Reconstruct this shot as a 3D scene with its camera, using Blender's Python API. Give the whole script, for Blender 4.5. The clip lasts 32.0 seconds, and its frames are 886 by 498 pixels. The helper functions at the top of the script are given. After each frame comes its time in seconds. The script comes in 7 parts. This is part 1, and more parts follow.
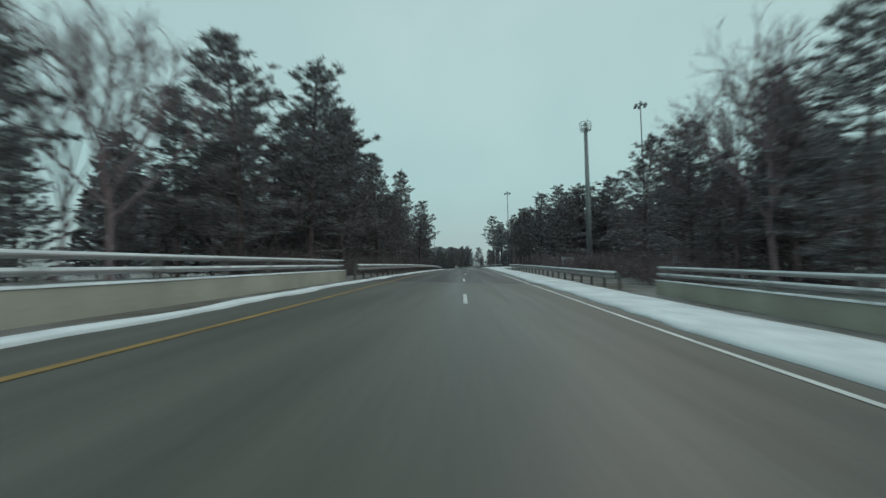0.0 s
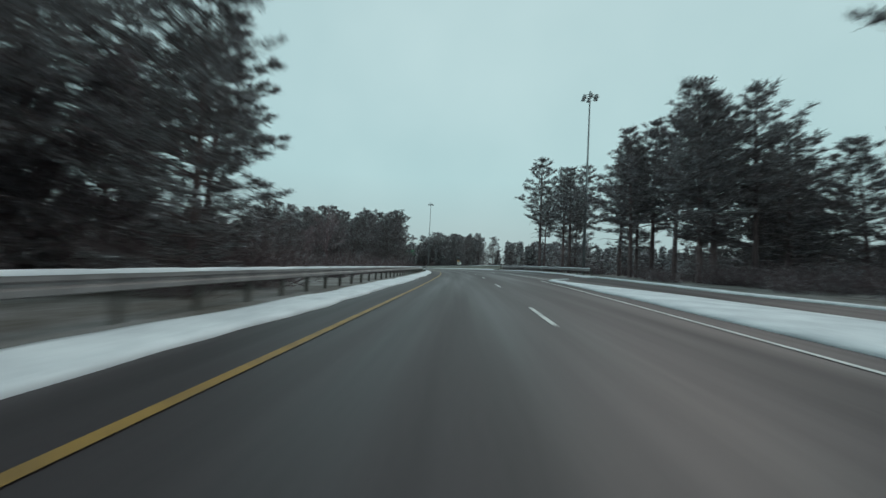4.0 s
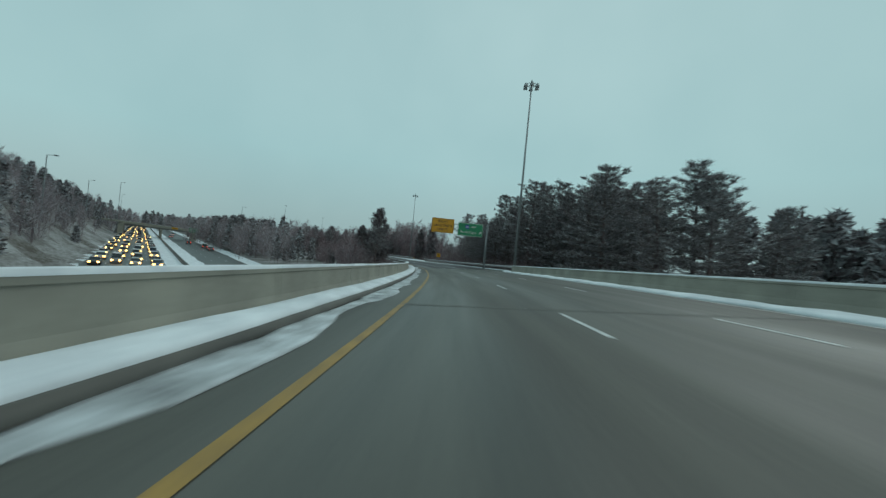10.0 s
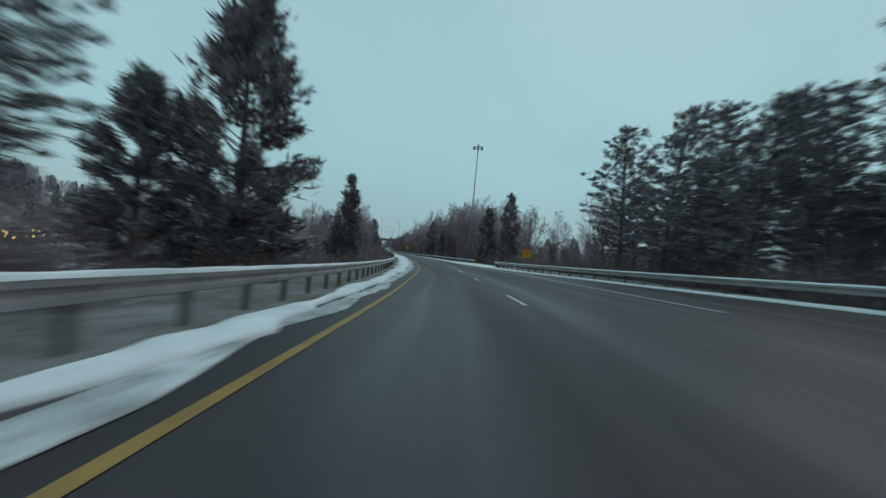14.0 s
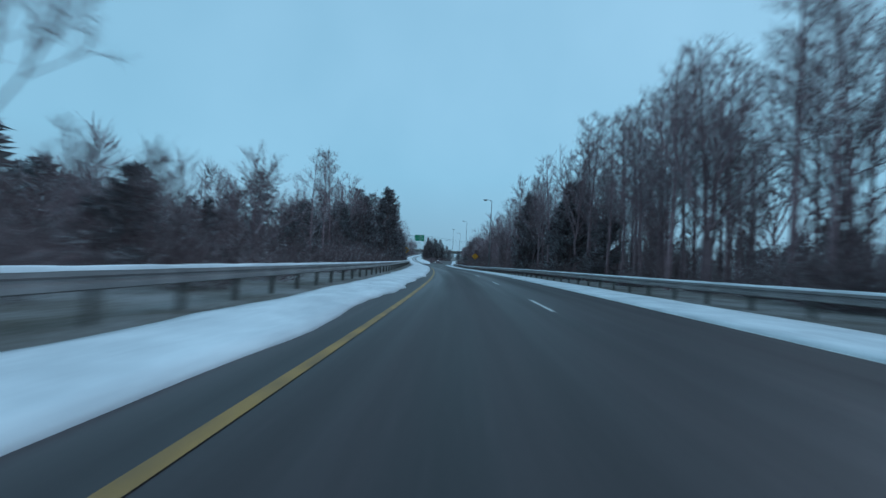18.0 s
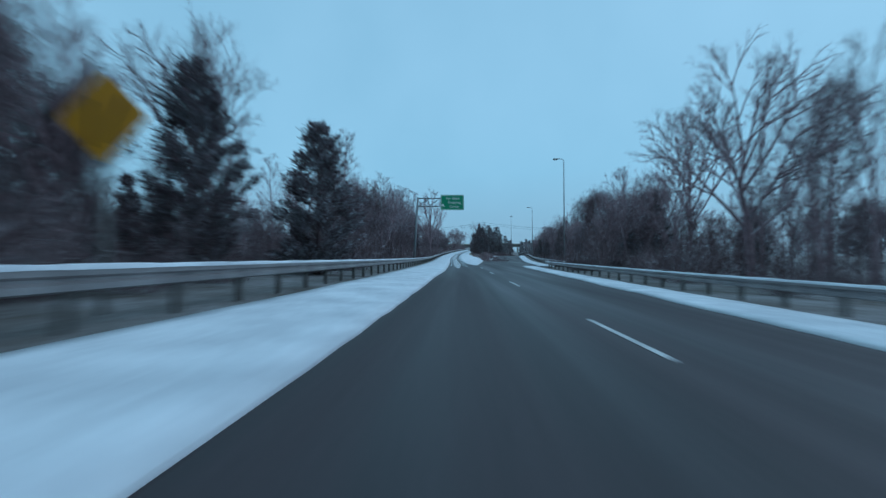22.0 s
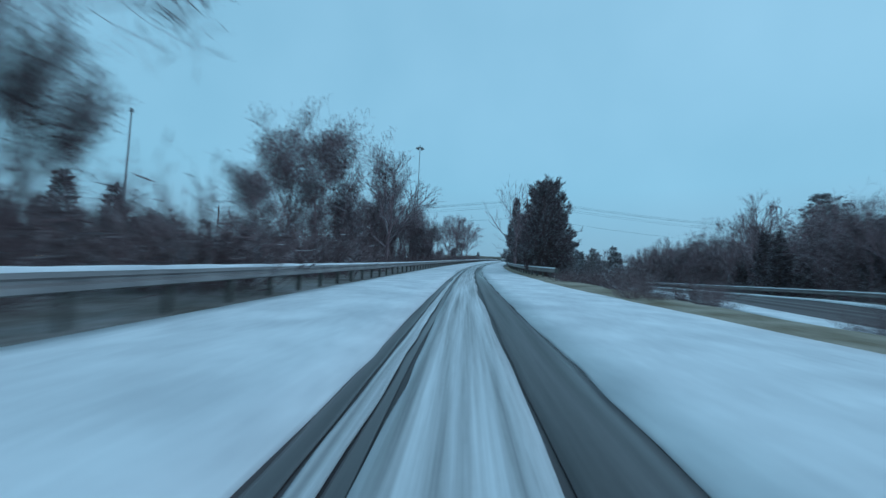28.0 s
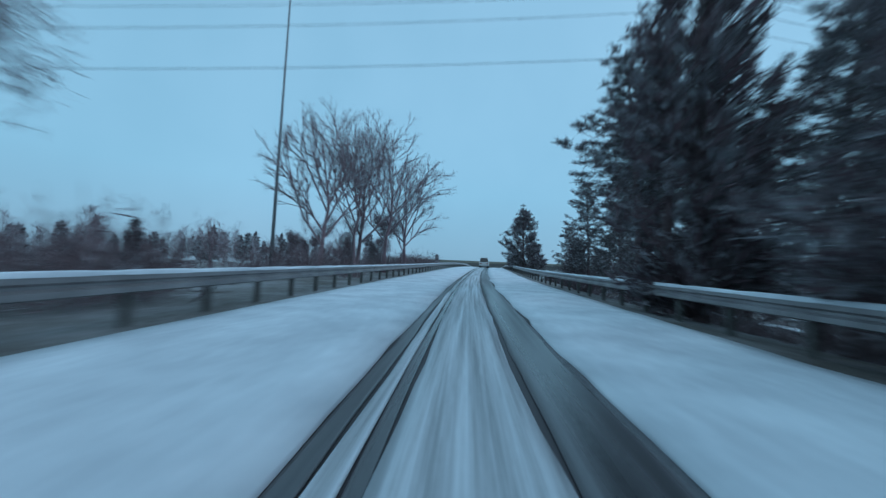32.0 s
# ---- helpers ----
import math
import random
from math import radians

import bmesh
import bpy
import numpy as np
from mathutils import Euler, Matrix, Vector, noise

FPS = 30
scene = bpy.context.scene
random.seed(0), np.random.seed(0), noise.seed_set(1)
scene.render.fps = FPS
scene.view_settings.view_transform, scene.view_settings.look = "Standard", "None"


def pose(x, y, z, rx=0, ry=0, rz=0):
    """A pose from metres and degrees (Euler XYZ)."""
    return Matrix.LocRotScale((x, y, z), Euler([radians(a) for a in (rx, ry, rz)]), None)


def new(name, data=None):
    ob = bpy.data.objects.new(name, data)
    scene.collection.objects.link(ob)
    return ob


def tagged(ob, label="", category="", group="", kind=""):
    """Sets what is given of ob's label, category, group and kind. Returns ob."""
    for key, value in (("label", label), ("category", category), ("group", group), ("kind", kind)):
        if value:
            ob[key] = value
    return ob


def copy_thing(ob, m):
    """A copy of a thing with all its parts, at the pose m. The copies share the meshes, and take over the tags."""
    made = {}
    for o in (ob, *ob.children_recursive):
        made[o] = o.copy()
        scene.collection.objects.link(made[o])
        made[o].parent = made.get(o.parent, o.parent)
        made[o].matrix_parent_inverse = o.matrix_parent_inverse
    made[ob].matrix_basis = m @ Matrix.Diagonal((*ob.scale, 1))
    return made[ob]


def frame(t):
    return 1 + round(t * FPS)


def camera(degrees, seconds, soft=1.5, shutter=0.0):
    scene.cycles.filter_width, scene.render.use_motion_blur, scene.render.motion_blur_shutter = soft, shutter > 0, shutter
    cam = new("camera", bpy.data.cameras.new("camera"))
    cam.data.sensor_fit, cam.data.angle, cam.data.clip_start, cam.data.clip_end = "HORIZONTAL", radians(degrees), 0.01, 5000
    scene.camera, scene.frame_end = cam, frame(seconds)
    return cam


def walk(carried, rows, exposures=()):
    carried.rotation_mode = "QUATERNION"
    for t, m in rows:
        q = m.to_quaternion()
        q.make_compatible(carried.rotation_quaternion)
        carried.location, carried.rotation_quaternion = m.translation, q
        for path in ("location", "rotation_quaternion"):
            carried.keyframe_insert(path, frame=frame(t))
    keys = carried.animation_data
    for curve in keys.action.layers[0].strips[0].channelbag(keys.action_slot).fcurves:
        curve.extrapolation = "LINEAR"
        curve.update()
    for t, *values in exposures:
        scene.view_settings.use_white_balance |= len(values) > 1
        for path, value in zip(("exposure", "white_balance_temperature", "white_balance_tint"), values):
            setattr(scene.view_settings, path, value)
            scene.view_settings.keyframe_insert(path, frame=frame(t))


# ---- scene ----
# ---------------------------------------------------------------- camera
cam = camera(95.5, 32.0, soft=1.4, shutter=0.55)
PATH = [  # seconds, x, y, z, yaw, pitch, roll
    (0.0, 0.00, 0.00, 0.00, 2.77, 2.64, -1.09),
    (0.5, -0.00, 10.82, 0.17, 2.79, 2.77, -0.60),
    (1.0, -0.00, 21.58, 0.31, 2.80, 2.32, -0.10),
    (1.5, -0.01, 32.26, 0.44, 2.83, 2.20, 0.40),
    (2.0, -0.01, 42.87, 0.55, 2.76, 2.37, 0.89),
    (2.5, -0.02, 53.40, 0.63, 2.88, 2.20, 1.39),
    (3.0, -0.05, 63.84, 0.69, 3.08, 2.16, 1.88),
    (3.5, -0.13, 74.20, 0.73, 3.32, 2.12, 2.36),
    (4.0, -0.25, 84.48, 0.74, 3.60, 1.73, 2.81),
    (4.5, -0.43, 94.67, 0.72, 3.98, 1.56, 3.23),
    (5.0, -0.68, 104.78, 0.67, 4.50, 1.38, 3.61),
    (5.5, -1.04, 114.79, 0.60, 5.22, 1.03, 3.98),
    (6.0, -1.54, 124.72, 0.49, 6.18, 0.85, 4.36),
    (6.5, -2.22, 134.56, 0.36, 7.20, 1.09, 4.79),
    (7.0, -3.06, 144.31, 0.22, 8.22, 0.87, 5.24),
    (7.5, -4.06, 153.97, 0.07, 9.26, 1.24, 5.64),
    (8.0, -5.23, 163.55, -0.09, 10.29, 0.77, 5.89),
    (8.5, -6.63, 173.05, -0.26, 12.01, 0.61, 5.92),
    (9.0, -8.28, 182.48, -0.44, 13.42, 0.63, 5.80),
    (9.5, -10.14, 191.84, -0.63, 14.54, 0.46, 5.64),
    (10.0, -12.18, 201.17, -0.83, 15.68, 0.53, 5.53),
    (10.5, -14.42, 210.45, -1.04, 17.04, 0.59, 5.50),
    (11.0, -16.89, 219.70, -1.27, 18.47, 0.71, 5.51),
    (11.5, -19.60, 228.92, -1.51, 19.78, 0.52, 5.52),
    (12.0, -22.52, 238.13, -1.75, 21.02, 0.64, 5.52),
    (12.5, -25.66, 247.31, -2.00, 22.27, 0.59, 5.49),
    (13.0, -29.01, 256.47, -2.25, 23.39, 0.11, 5.45),
    (13.5, -32.54, 265.61, -2.49, 24.45, 0.08, 5.40),
    (14.0, -36.29, 274.75, -2.73, 25.81, 0.42, 5.32),
    (14.5, -40.33, 283.83, -2.94, 27.70, 0.56, 5.23),
    (15.0, -44.69, 292.87, -3.13, 29.37, 0.81, 5.13),
    (15.5, -49.35, 301.87, -3.27, 30.91, 1.03, 4.99),
    (16.0, -54.28, 310.83, -3.38, 32.31, 1.21, 4.76),
    (16.5, -59.47, 319.75, -3.47, 33.58, 1.62, 4.41),
    (17.0, -64.90, 328.65, -3.53, 34.70, 1.28, 3.97),
    (17.5, -70.55, 337.53, -3.58, 35.80, 1.24, 3.51),
    (18.0, -76.43, 346.37, -3.61, 36.99, 1.66, 3.07),
    (18.5, -82.52, 355.17, -3.63, 37.97, 1.60, 2.69),
    (19.0, -88.81, 363.91, -3.65, 39.11, 1.73, 2.32),
    (19.5, -95.33, 372.57, -3.67, 40.44, 1.93, 1.96),
    (20.0, -102.08, 381.10, -3.69, 41.79, 1.79, 1.58),
    (20.5, -109.00, 389.51, -3.71, 42.61, 1.44, 1.13),
    (21.0, -116.02, 397.80, -3.74, 43.40, 1.34, 0.63),
    (21.5, -123.11, 405.97, -3.79, 44.10, 1.44, 0.19),
    (22.0, -130.27, 414.02, -3.84, 44.70, 1.05, -0.06),
    (22.5, -137.45, 421.96, -3.88, 45.07, 1.25, -0.06),
    (23.0, -144.63, 429.81, -3.91, 45.46, 1.86, 0.11),
    (23.5, -151.82, 437.56, -3.92, 45.72, 2.05, 0.35),
    (24.0, -158.97, 445.24, -3.91, 45.81, 1.87, 0.56),
    (24.5, -166.09, 452.85, -3.87, 45.91, 1.80, 0.69),
    (25.0, -173.18, 460.39, -3.81, 46.14, 1.91, 0.80),
    (25.5, -180.26, 467.83, -3.72, 46.61, 1.93, 0.94),
    (26.0, -187.33, 475.18, -3.60, 46.64, 2.47, 1.15),
    (26.5, -194.31, 482.49, -3.46, 46.19, 2.63, 1.49),
    (27.0, -201.14, 489.81, -3.29, 45.42, 2.80, 1.92),
    (27.5, -207.81, 497.15, -3.09, 44.73, 3.16, 2.34),
    (28.0, -214.36, 504.45, -2.87, 44.64, 3.07, 2.66),
    (28.5, -220.82, 511.68, -2.63, 44.37, 3.08, 2.84),
    (29.0, -227.12, 518.86, -2.37, 43.76, 3.12, 2.95),
    (29.5, -233.26, 526.00, -2.09, 43.18, 3.41, 2.99),
    (30.0, -239.23, 533.10, -1.80, 42.45, 3.63, 3.00),
    (30.5, -245.01, 540.17, -1.50, 41.60, 3.62, 2.94),
    (31.0, -250.58, 547.22, -1.19, 40.63, 3.70, 2.82),
    (31.5, -255.95, 554.24, -0.87, 39.72, 4.01, 2.67),
    (32.0, -261.12, 561.23, -0.54, 38.85, 3.98, 2.54),]
EXPOSURES = [(0.0, 0.1, 6700, 13), (1.0, 0.24, 6700, 17), (4.0, 0.22, 6650, 16), (7.0, 0.12, 6600, 15), (9.0, 0.0, 6450, 10), (12.0, 0.0, 6350, 9), (14.5, 0.0, 5950, 11), (17.0, -0.02, 5150, 11), (20.0, -0.02, 4860, 11), (26.0, -0.04, 4860, 10), (28.0, -0.05, 4870, 8), (32.0, -0.05, 4910, 12)]
walk(cam, [(t, pose(x, y, z, 90 + p, -r, w)) for t, x, y, z, w, p, r in PATH], EXPOSURES)

# ---------------------------------------------------------------- world and light
world = bpy.data.worlds.new("overcast_sky")
scene.world = world
world.use_nodes = True
wt = world.node_tree
wt.nodes.clear()
w_out = wt.nodes.new("ShaderNodeOutputWorld")
w_bg = wt.nodes.new("ShaderNodeBackground")
w_sky = wt.nodes.new("ShaderNodeTexSky")
w_sky.sky_type = "NISHITA"
w_sky.sun_disc = False
w_sky.sun_elevation = radians(24)
w_sky.sun_rotation = radians(150)
w_sky.air_density, w_sky.dust_density, w_sky.ozone_density = 1.0, 4.0, 1.0
w_scale = wt.nodes.new("ShaderNodeMix")
w_scale.data_type = "RGBA"
w_scale.blend_type = "MULTIPLY"
w_scale.inputs["Factor"].default_value = 1.0
w_scale.inputs["B"].default_value = (0.06, 0.06, 0.06, 1)
w_cloud = wt.nodes.new("ShaderNodeTexNoise")
w_cloud.inputs["Scale"].default_value = 1.6
w_cloud.inputs["Detail"].default_value = 4
w_ramp = wt.nodes.new("ShaderNodeValToRGB")
w_ramp.color_ramp.elements[0].position, w_ramp.color_ramp.elements[0].color = 0.3, (0.40, 0.585, 0.60, 1)
w_ramp.color_ramp.elements[1].position, w_ramp.color_ramp.elements[1].color = 0.75, (0.52, 0.70, 0.705, 1)
w_mix = wt.nodes.new("ShaderNodeMix")
w_mix.data_type = "RGBA"
w_mix.inputs["Factor"].default_value = 0.86
wt.links.new(w_sky.outputs[0], w_scale.inputs["A"])
wt.links.new(w_cloud.outputs["Fac"], w_ramp.inputs[0])
wt.links.new(w_scale.outputs["Result"], w_mix.inputs["A"])
wt.links.new(w_ramp.outputs[0], w_mix.inputs["B"])
w_tc = wt.nodes.new("ShaderNodeTexCoord")
w_sep = wt.nodes.new("ShaderNodeSeparateXYZ")
wt.links.new(w_tc.outputs["Generated"], w_sep.inputs[0])
w_grad = wt.nodes.new("ShaderNodeValToRGB")
for w_el, w_pos, w_col in zip((w_grad.color_ramp.elements[0], w_grad.color_ramp.elements[1], w_grad.color_ramp.elements.new(0.2)), (0.0, 0.6, 0.2),
                              ((0.79, 0.78, 0.775, 1), (0.765, 1.085, 1.055, 1), (0.86, 0.958, 0.948, 1))):
    w_el.position, w_el.color = w_pos, w_col
w_tone = wt.nodes.new("ShaderNodeMix")
w_tone.data_type, w_tone.blend_type = "RGBA", "MULTIPLY"
w_tone.inputs["Factor"].default_value = 1.0
wt.links.new(w_sep.outputs["Z"], w_grad.inputs[0])
wt.links.new(w_mix.outputs["Result"], w_tone.inputs["A"])
wt.links.new(w_grad.outputs[0], w_tone.inputs["B"])
wt.links.new(w_tone.outputs["Result"], w_bg.inputs[0])
w_bg.inputs[1].default_value = 1.0
wt.links.new(w_bg.outputs[0], w_out.inputs[0])
sun = new("sun", bpy.data.lights.new("sun", "SUN"))
sun.data.energy, sun.data.angle, sun.data.color = 0.5, radians(30), (1.0, 0.96, 0.9)
sun.matrix_world = pose(0, 0, 60, 50, 0, 150)


# ---------------------------------------------------------------- materials
def mat(name, base, rough=0.8, var=None, scale=3.0, fine=40.0, metal=0.0, bump=0.0, spec=0.5, snow=0.0, coords="Object", rand=0.0, stretch=None, gloss=0.0):
    """A surface: base colour varied to var at two scales, bump, and snow that lies on faces turned up."""
    m = bpy.data.materials.new(name)
    m.use_nodes = True
    nt = m.node_tree
    b = nt.nodes["Principled BSDF"]
    b.inputs["Roughness"].default_value = rough
    b.inputs["Metallic"].default_value = metal
    b.inputs["Specular IOR Level"].default_value = spec
    L = nt.links.new
    tc = nt.nodes.new("ShaderNodeTexCoord")
    src = plain = tc.outputs[coords]
    if stretch:
        mp = nt.nodes.new("ShaderNodeMapping")
        mp.inputs["Scale"].default_value = stretch
        L(src, mp.inputs[0])
        src = mp.outputs[0]
    n1 = nt.nodes.new("ShaderNodeTexNoise")
    n1.inputs["Scale"].default_value = scale
    n1.inputs["Detail"].default_value = 3
    L(src, n1.inputs["Vector"])
    n2 = nt.nodes.new("ShaderNodeTexNoise")
    n2.inputs["Scale"].default_value = fine
    n2.inputs["Detail"].default_value = 2
    L(plain, n2.inputs["Vector"])
    add = nt.nodes.new("ShaderNodeMath")
    add.operation = "MULTIPLY_ADD"
    add.inputs[1].default_value = 0.35
    L(n2.outputs["Fac"], add.inputs[0])
    sc = nt.nodes.new("ShaderNodeMath")
    sc.operation = "MULTIPLY"
    sc.inputs[1].default_value = 0.65
    L(n1.outputs["Fac"], sc.inputs[0])
    L(sc.outputs[0], add.inputs[2])
    rp = nt.nodes.new("ShaderNodeValToRGB")
    var = var or tuple(c * 0.7 for c in base)
    rp.color_ramp.elements[0].position, rp.color_ramp.elements[0].color = 0.36, (*var, 1)
    rp.color_ramp.elements[1].position, rp.color_ramp.elements[1].color = 0.64, (*base, 1)
    L(add.outputs[0], rp.inputs[0])
    col = rp.outputs[0]
    if rand:
        oi = nt.nodes.new("ShaderNodeObjectInfo")
        hs = nt.nodes.new("ShaderNodeHueSaturation")
        mr = nt.nodes.new("ShaderNodeMapRange")
        mr.inputs["To Min"].default_value, mr.inputs["To Max"].default_value = 1 - rand, 1 + rand
        L(oi.outputs["Random"], mr.inputs["Value"])
        L(mr.outputs[0], hs.inputs["Value"])
        L(col, hs.inputs["Color"])
        col = hs.outputs[0]
    if snow:
        ge = nt.nodes.new("ShaderNodeNewGeometry")
        sx = nt.nodes.new("ShaderNodeSeparateXYZ")
        L(ge.outputs["True Normal"], sx.inputs[0])
        ab = nt.nodes.new("ShaderNodeMath")
        ab.operation = "ABSOLUTE"
        L(sx.outputs["Z"], ab.inputs[0])
        sn = nt.nodes.new("ShaderNodeTexNoise")
        sn.inputs["Scale"].default_value = 2.2
        sn.inputs["Detail"].default_value = 4
        L(tc.outputs["Object"], sn.inputs["Vector"])
        mu = nt.nodes.new("ShaderNodeMath")
        mu.operation = "MULTIPLY"
        L(ab.outputs[0], mu.inputs[0])
        L(sn.outputs["Fac"], mu.inputs[1])
        mr2 = nt.nodes.new("ShaderNodeMapRange")
        mr2.inputs["From Min"].default_value, mr2.inputs["From Max"].default_value = 0.40 - 0.32 * snow, 0.98 - 0.3 * snow
        L(mu.outputs[0], mr2.inputs["Value"])
        mx = nt.nodes.new("ShaderNodeMix")
        mx.data_type = "RGBA"
        mx.inputs["B"].default_value = (0.72, 0.76, 0.8, 1)
        L(mr2.outputs[0], mx.inputs["Factor"])
        L(col, mx.inputs["A"])
        col = mx.outputs["Result"]
    L(col, b.inputs["Base Color"])
    if gloss:
        # wetter, smoother patches
        gn = nt.nodes.new("ShaderNodeTexNoise")
        gn.inputs["Scale"].default_value = 0.45
        gn.inputs["Detail"].default_value = 4
        L(src, gn.inputs["Vector"])
        gm = nt.nodes.new("ShaderNodeMapRange")
        gm.inputs["From Min"].default_value, gm.inputs["From Max"].default_value = 0.35, 0.65
        gm.inputs["To Min"].default_value, gm.inputs["To Max"].default_value = rough - gloss, rough + 0.15
        L(gn.outputs["Fac"], gm.inputs["Value"])
        L(gm.outputs[0], b.inputs["Roughness"])
    if bump:
        bp = nt.nodes.new("ShaderNodeBump")
        bp.inputs["Strength"].default_value = bump
        bp.inputs["Distance"].default_value = 0.02
        L(add.outputs[0], bp.inputs["Height"])
        L(bp.outputs[0], b.inputs["Normal"])
    return m


def glow(name, color, strength):
    m = bpy.data.materials.new(name)
    m.use_nodes = True
    b = m.node_tree.nodes["Principled BSDF"]
    b.inputs["Base Color"].default_value = (*color, 1)
    b.inputs["Emission Color"].default_value = (*color, 1)
    b.inputs["Emission Strength"].default_value = strength
    return m


M_ASPHALT = mat("wet_asphalt", (0.052, 0.04, 0.044), 0.58, (0.024, 0.0185, 0.0205), 1.0, 14, bump=0.22, coords="UV", stretch=(1.3, 0.045, 1), gloss=0.13)
M_DECK = mat("bridge_deck_concrete", (0.105, 0.1, 0.085), 0.55, (0.05, 0.048, 0.042), 1.0, 16, bump=0.12, coords="UV", stretch=(1.1, 0.06, 1), gloss=0.1)
M_SNOW = mat("snow", (0.82, 0.85, 0.88), 0.85, (0.58, 0.605, 0.64), 0.9, 7, bump=0.8, spec=0.3)
M_LIMBSNOW = mat("snow_on_limbs", (0.66, 0.69, 0.72), 0.9, (0.42, 0.43, 0.45), 1.4, 9, spec=0.2)
M_SLUSH = mat("thin_snow", (0.66, 0.69, 0.72), 0.7, (0.2, 0.205, 0.21), 1.6, 8, bump=0.4, spec=0.4)
M_PACKED = mat("packed_track_snow", (0.7, 0.73, 0.76), 0.7, (0.26, 0.27, 0.28), 2.4, 20, bump=0.3, spec=0.4, coords="UV", stretch=(4.0, 0.06, 1))
M_TRACK = mat("slushy_track", (0.13, 0.125, 0.13), 0.45, (0.038, 0.036, 0.038), 2.0, 16, coords="UV", stretch=(3.0, 0.06, 1), gloss=0.2)
M_VERGE = mat("snowy_grass_verge", (0.25, 0.243, 0.243), 0.9, (0.08, 0.067, 0.053), 0.5, 5, bump=0.9)
M_GRASS = mat("dry_winter_grass", (0.34, 0.318, 0.26), 0.95, (0.125, 0.1, 0.055), 0.8, 9, bump=1.0)
# wet kerb concrete, its colour also darkened for the shade on the kerb face
M_KERB = mat("wet_shaded_kerb_concrete", (0.13, 0.125, 0.11), 0.6, (0.07, 0.068, 0.062), 0.8, 14, bump=0.2)
M_GROUND = mat("woodland_floor", (0.36, 0.355, 0.355), 0.95, (0.08, 0.066, 0.054), 0.12, 1.8, bump=1.0)
M_STEEL = mat("galvanised_steel", (0.38, 0.36, 0.36), 0.5, (0.25, 0.235, 0.235), 1.5, 30, metal=0.55)
M_POLE = mat("dull_galvanised_pole", (0.27, 0.29, 0.3), 0.55, (0.2, 0.21, 0.22), 0.7, 14, metal=0.3)
M_POST = mat("weathered_steel_post", (0.2, 0.2, 0.19), 0.7, (0.13, 0.12, 0.11), 3, 20, metal=0.3)
M_CONC = mat("barrier_concrete", (0.33, 0.315, 0.265), 0.85, (0.22, 0.21, 0.18), 0.7, 12, bump=0.3)
M_WHITE = mat("road_paint_white", (0.7, 0.71, 0.7), 0.6, (0.42, 0.43, 0.43), 2.2, 18)
M_YELLOW = mat("road_paint_yellow", (0.4, 0.235, 0.05), 0.6, (0.17, 0.105, 0.04), 2.6, 15)
M_BARK = mat("dark_bark", (0.185, 0.132, 0.132), 0.9, (0.085, 0.06, 0.062), 3, 18, bump=0.6, snow=0.4, rand=0.2)
M_TWIG = mat("grey_brown_branches", (0.3, 0.208, 0.225), 0.9, (0.165, 0.112, 0.125), 2, 14, snow=0.72, rand=0.2)
M_PINE = mat("pine_needles_with_snow", (0.14, 0.104, 0.106), 0.9, (0.072, 0.054, 0.056), 0.6, 5, snow=0.82, rand=0.25)
M_CEDAR = mat("cedar_foliage_with_snow", (0.122, 0.084, 0.093), 0.9, (0.058, 0.04, 0.045), 0.9, 6, snow=0.74, rand=0.25)
M_VINE = mat("brown_vines", (0.2, 0.136, 0.148), 0.9, (0.1, 0.066, 0.075), 1.4, 9, snow=0.5, rand=0.2)
M_BRUSH = mat("snow_dusted_brush", (0.22, 0.152, 0.16), 0.95, (0.105, 0.071, 0.076), 0.5, 6, snow=0.62, rand=0.2)
# far trees: some snow is real, the extra paleness paints in distance haze
M_FARPINE = mat("snowy_pines_paled_for_haze", (0.14, 0.108, 0.112), 0.9, (0.075, 0.058, 0.061), 0.3, 3, snow=1.0)
M_FARBARE = mat("snowy_bare_woods_paled_for_haze", (0.32, 0.245, 0.26), 0.95, (0.175, 0.128, 0.14), 0.3, 4, snow=1.0)
M_SGREEN = mat("green_sign_sheeting", (0.02, 0.27, 0.12), 0.45, (0.016, 0.21, 0.1), 1.2, 8)
M_SYELLOW = mat("yellow_sign_sheeting", (0.66, 0.31, 0.008), 0.45, (0.56, 0.25, 0.008), 1.2, 8)
M_SWHITE = mat("white_sign_sheeting", (0.75, 0.76, 0.76), 0.45, (0.6, 0.62, 0.62), 1.5, 8)
M_BLACK = mat("black_legend", (0.02, 0.02, 0.02), 0.5, (0.015, 0.015, 0.015))
M_BLUE = mat("blue_shield", (0.03, 0.08, 0.35), 0.5, (0.025, 0.06, 0.28))
M_RUBBER = mat("black_rubber", (0.02, 0.02, 0.02), 0.7, (0.012, 0.012, 0.012))
M_GLASS = mat("dark_window_glass", (0.03, 0.035, 0.04), 0.1, (0.02, 0.025, 0.03))
M_CARS = [mat("car_paint_" + n, c, 0.3, tuple(x * 0.85 for x in c)) for n, c in
          (("white", (0.6, 0.61, 0.62)), ("silver", (0.3, 0.31, 0.32)), ("black", (0.025, 0.025, 0.028)), ("red", (0.3, 0.02, 0.015)), ("blue", (0.03, 0.06, 0.16)), ("grey", (0.12, 0.125, 0.13)))]
M_HEAD = glow("headlight_lens", (1.0, 0.58, 0.16), 7.0)
M_TAIL = glow("tail_light_lens", (1.0, 0.05, 0.02), 1.6)
M_LAMP = glow("lit_lamp_lens", (1.0, 0.72, 0.35), 12.0)
M_REDLENS = mat("red_lamp_plastic", (0.2, 0.03, 0.03), 0.3, (0.15, 0.02, 0.02))
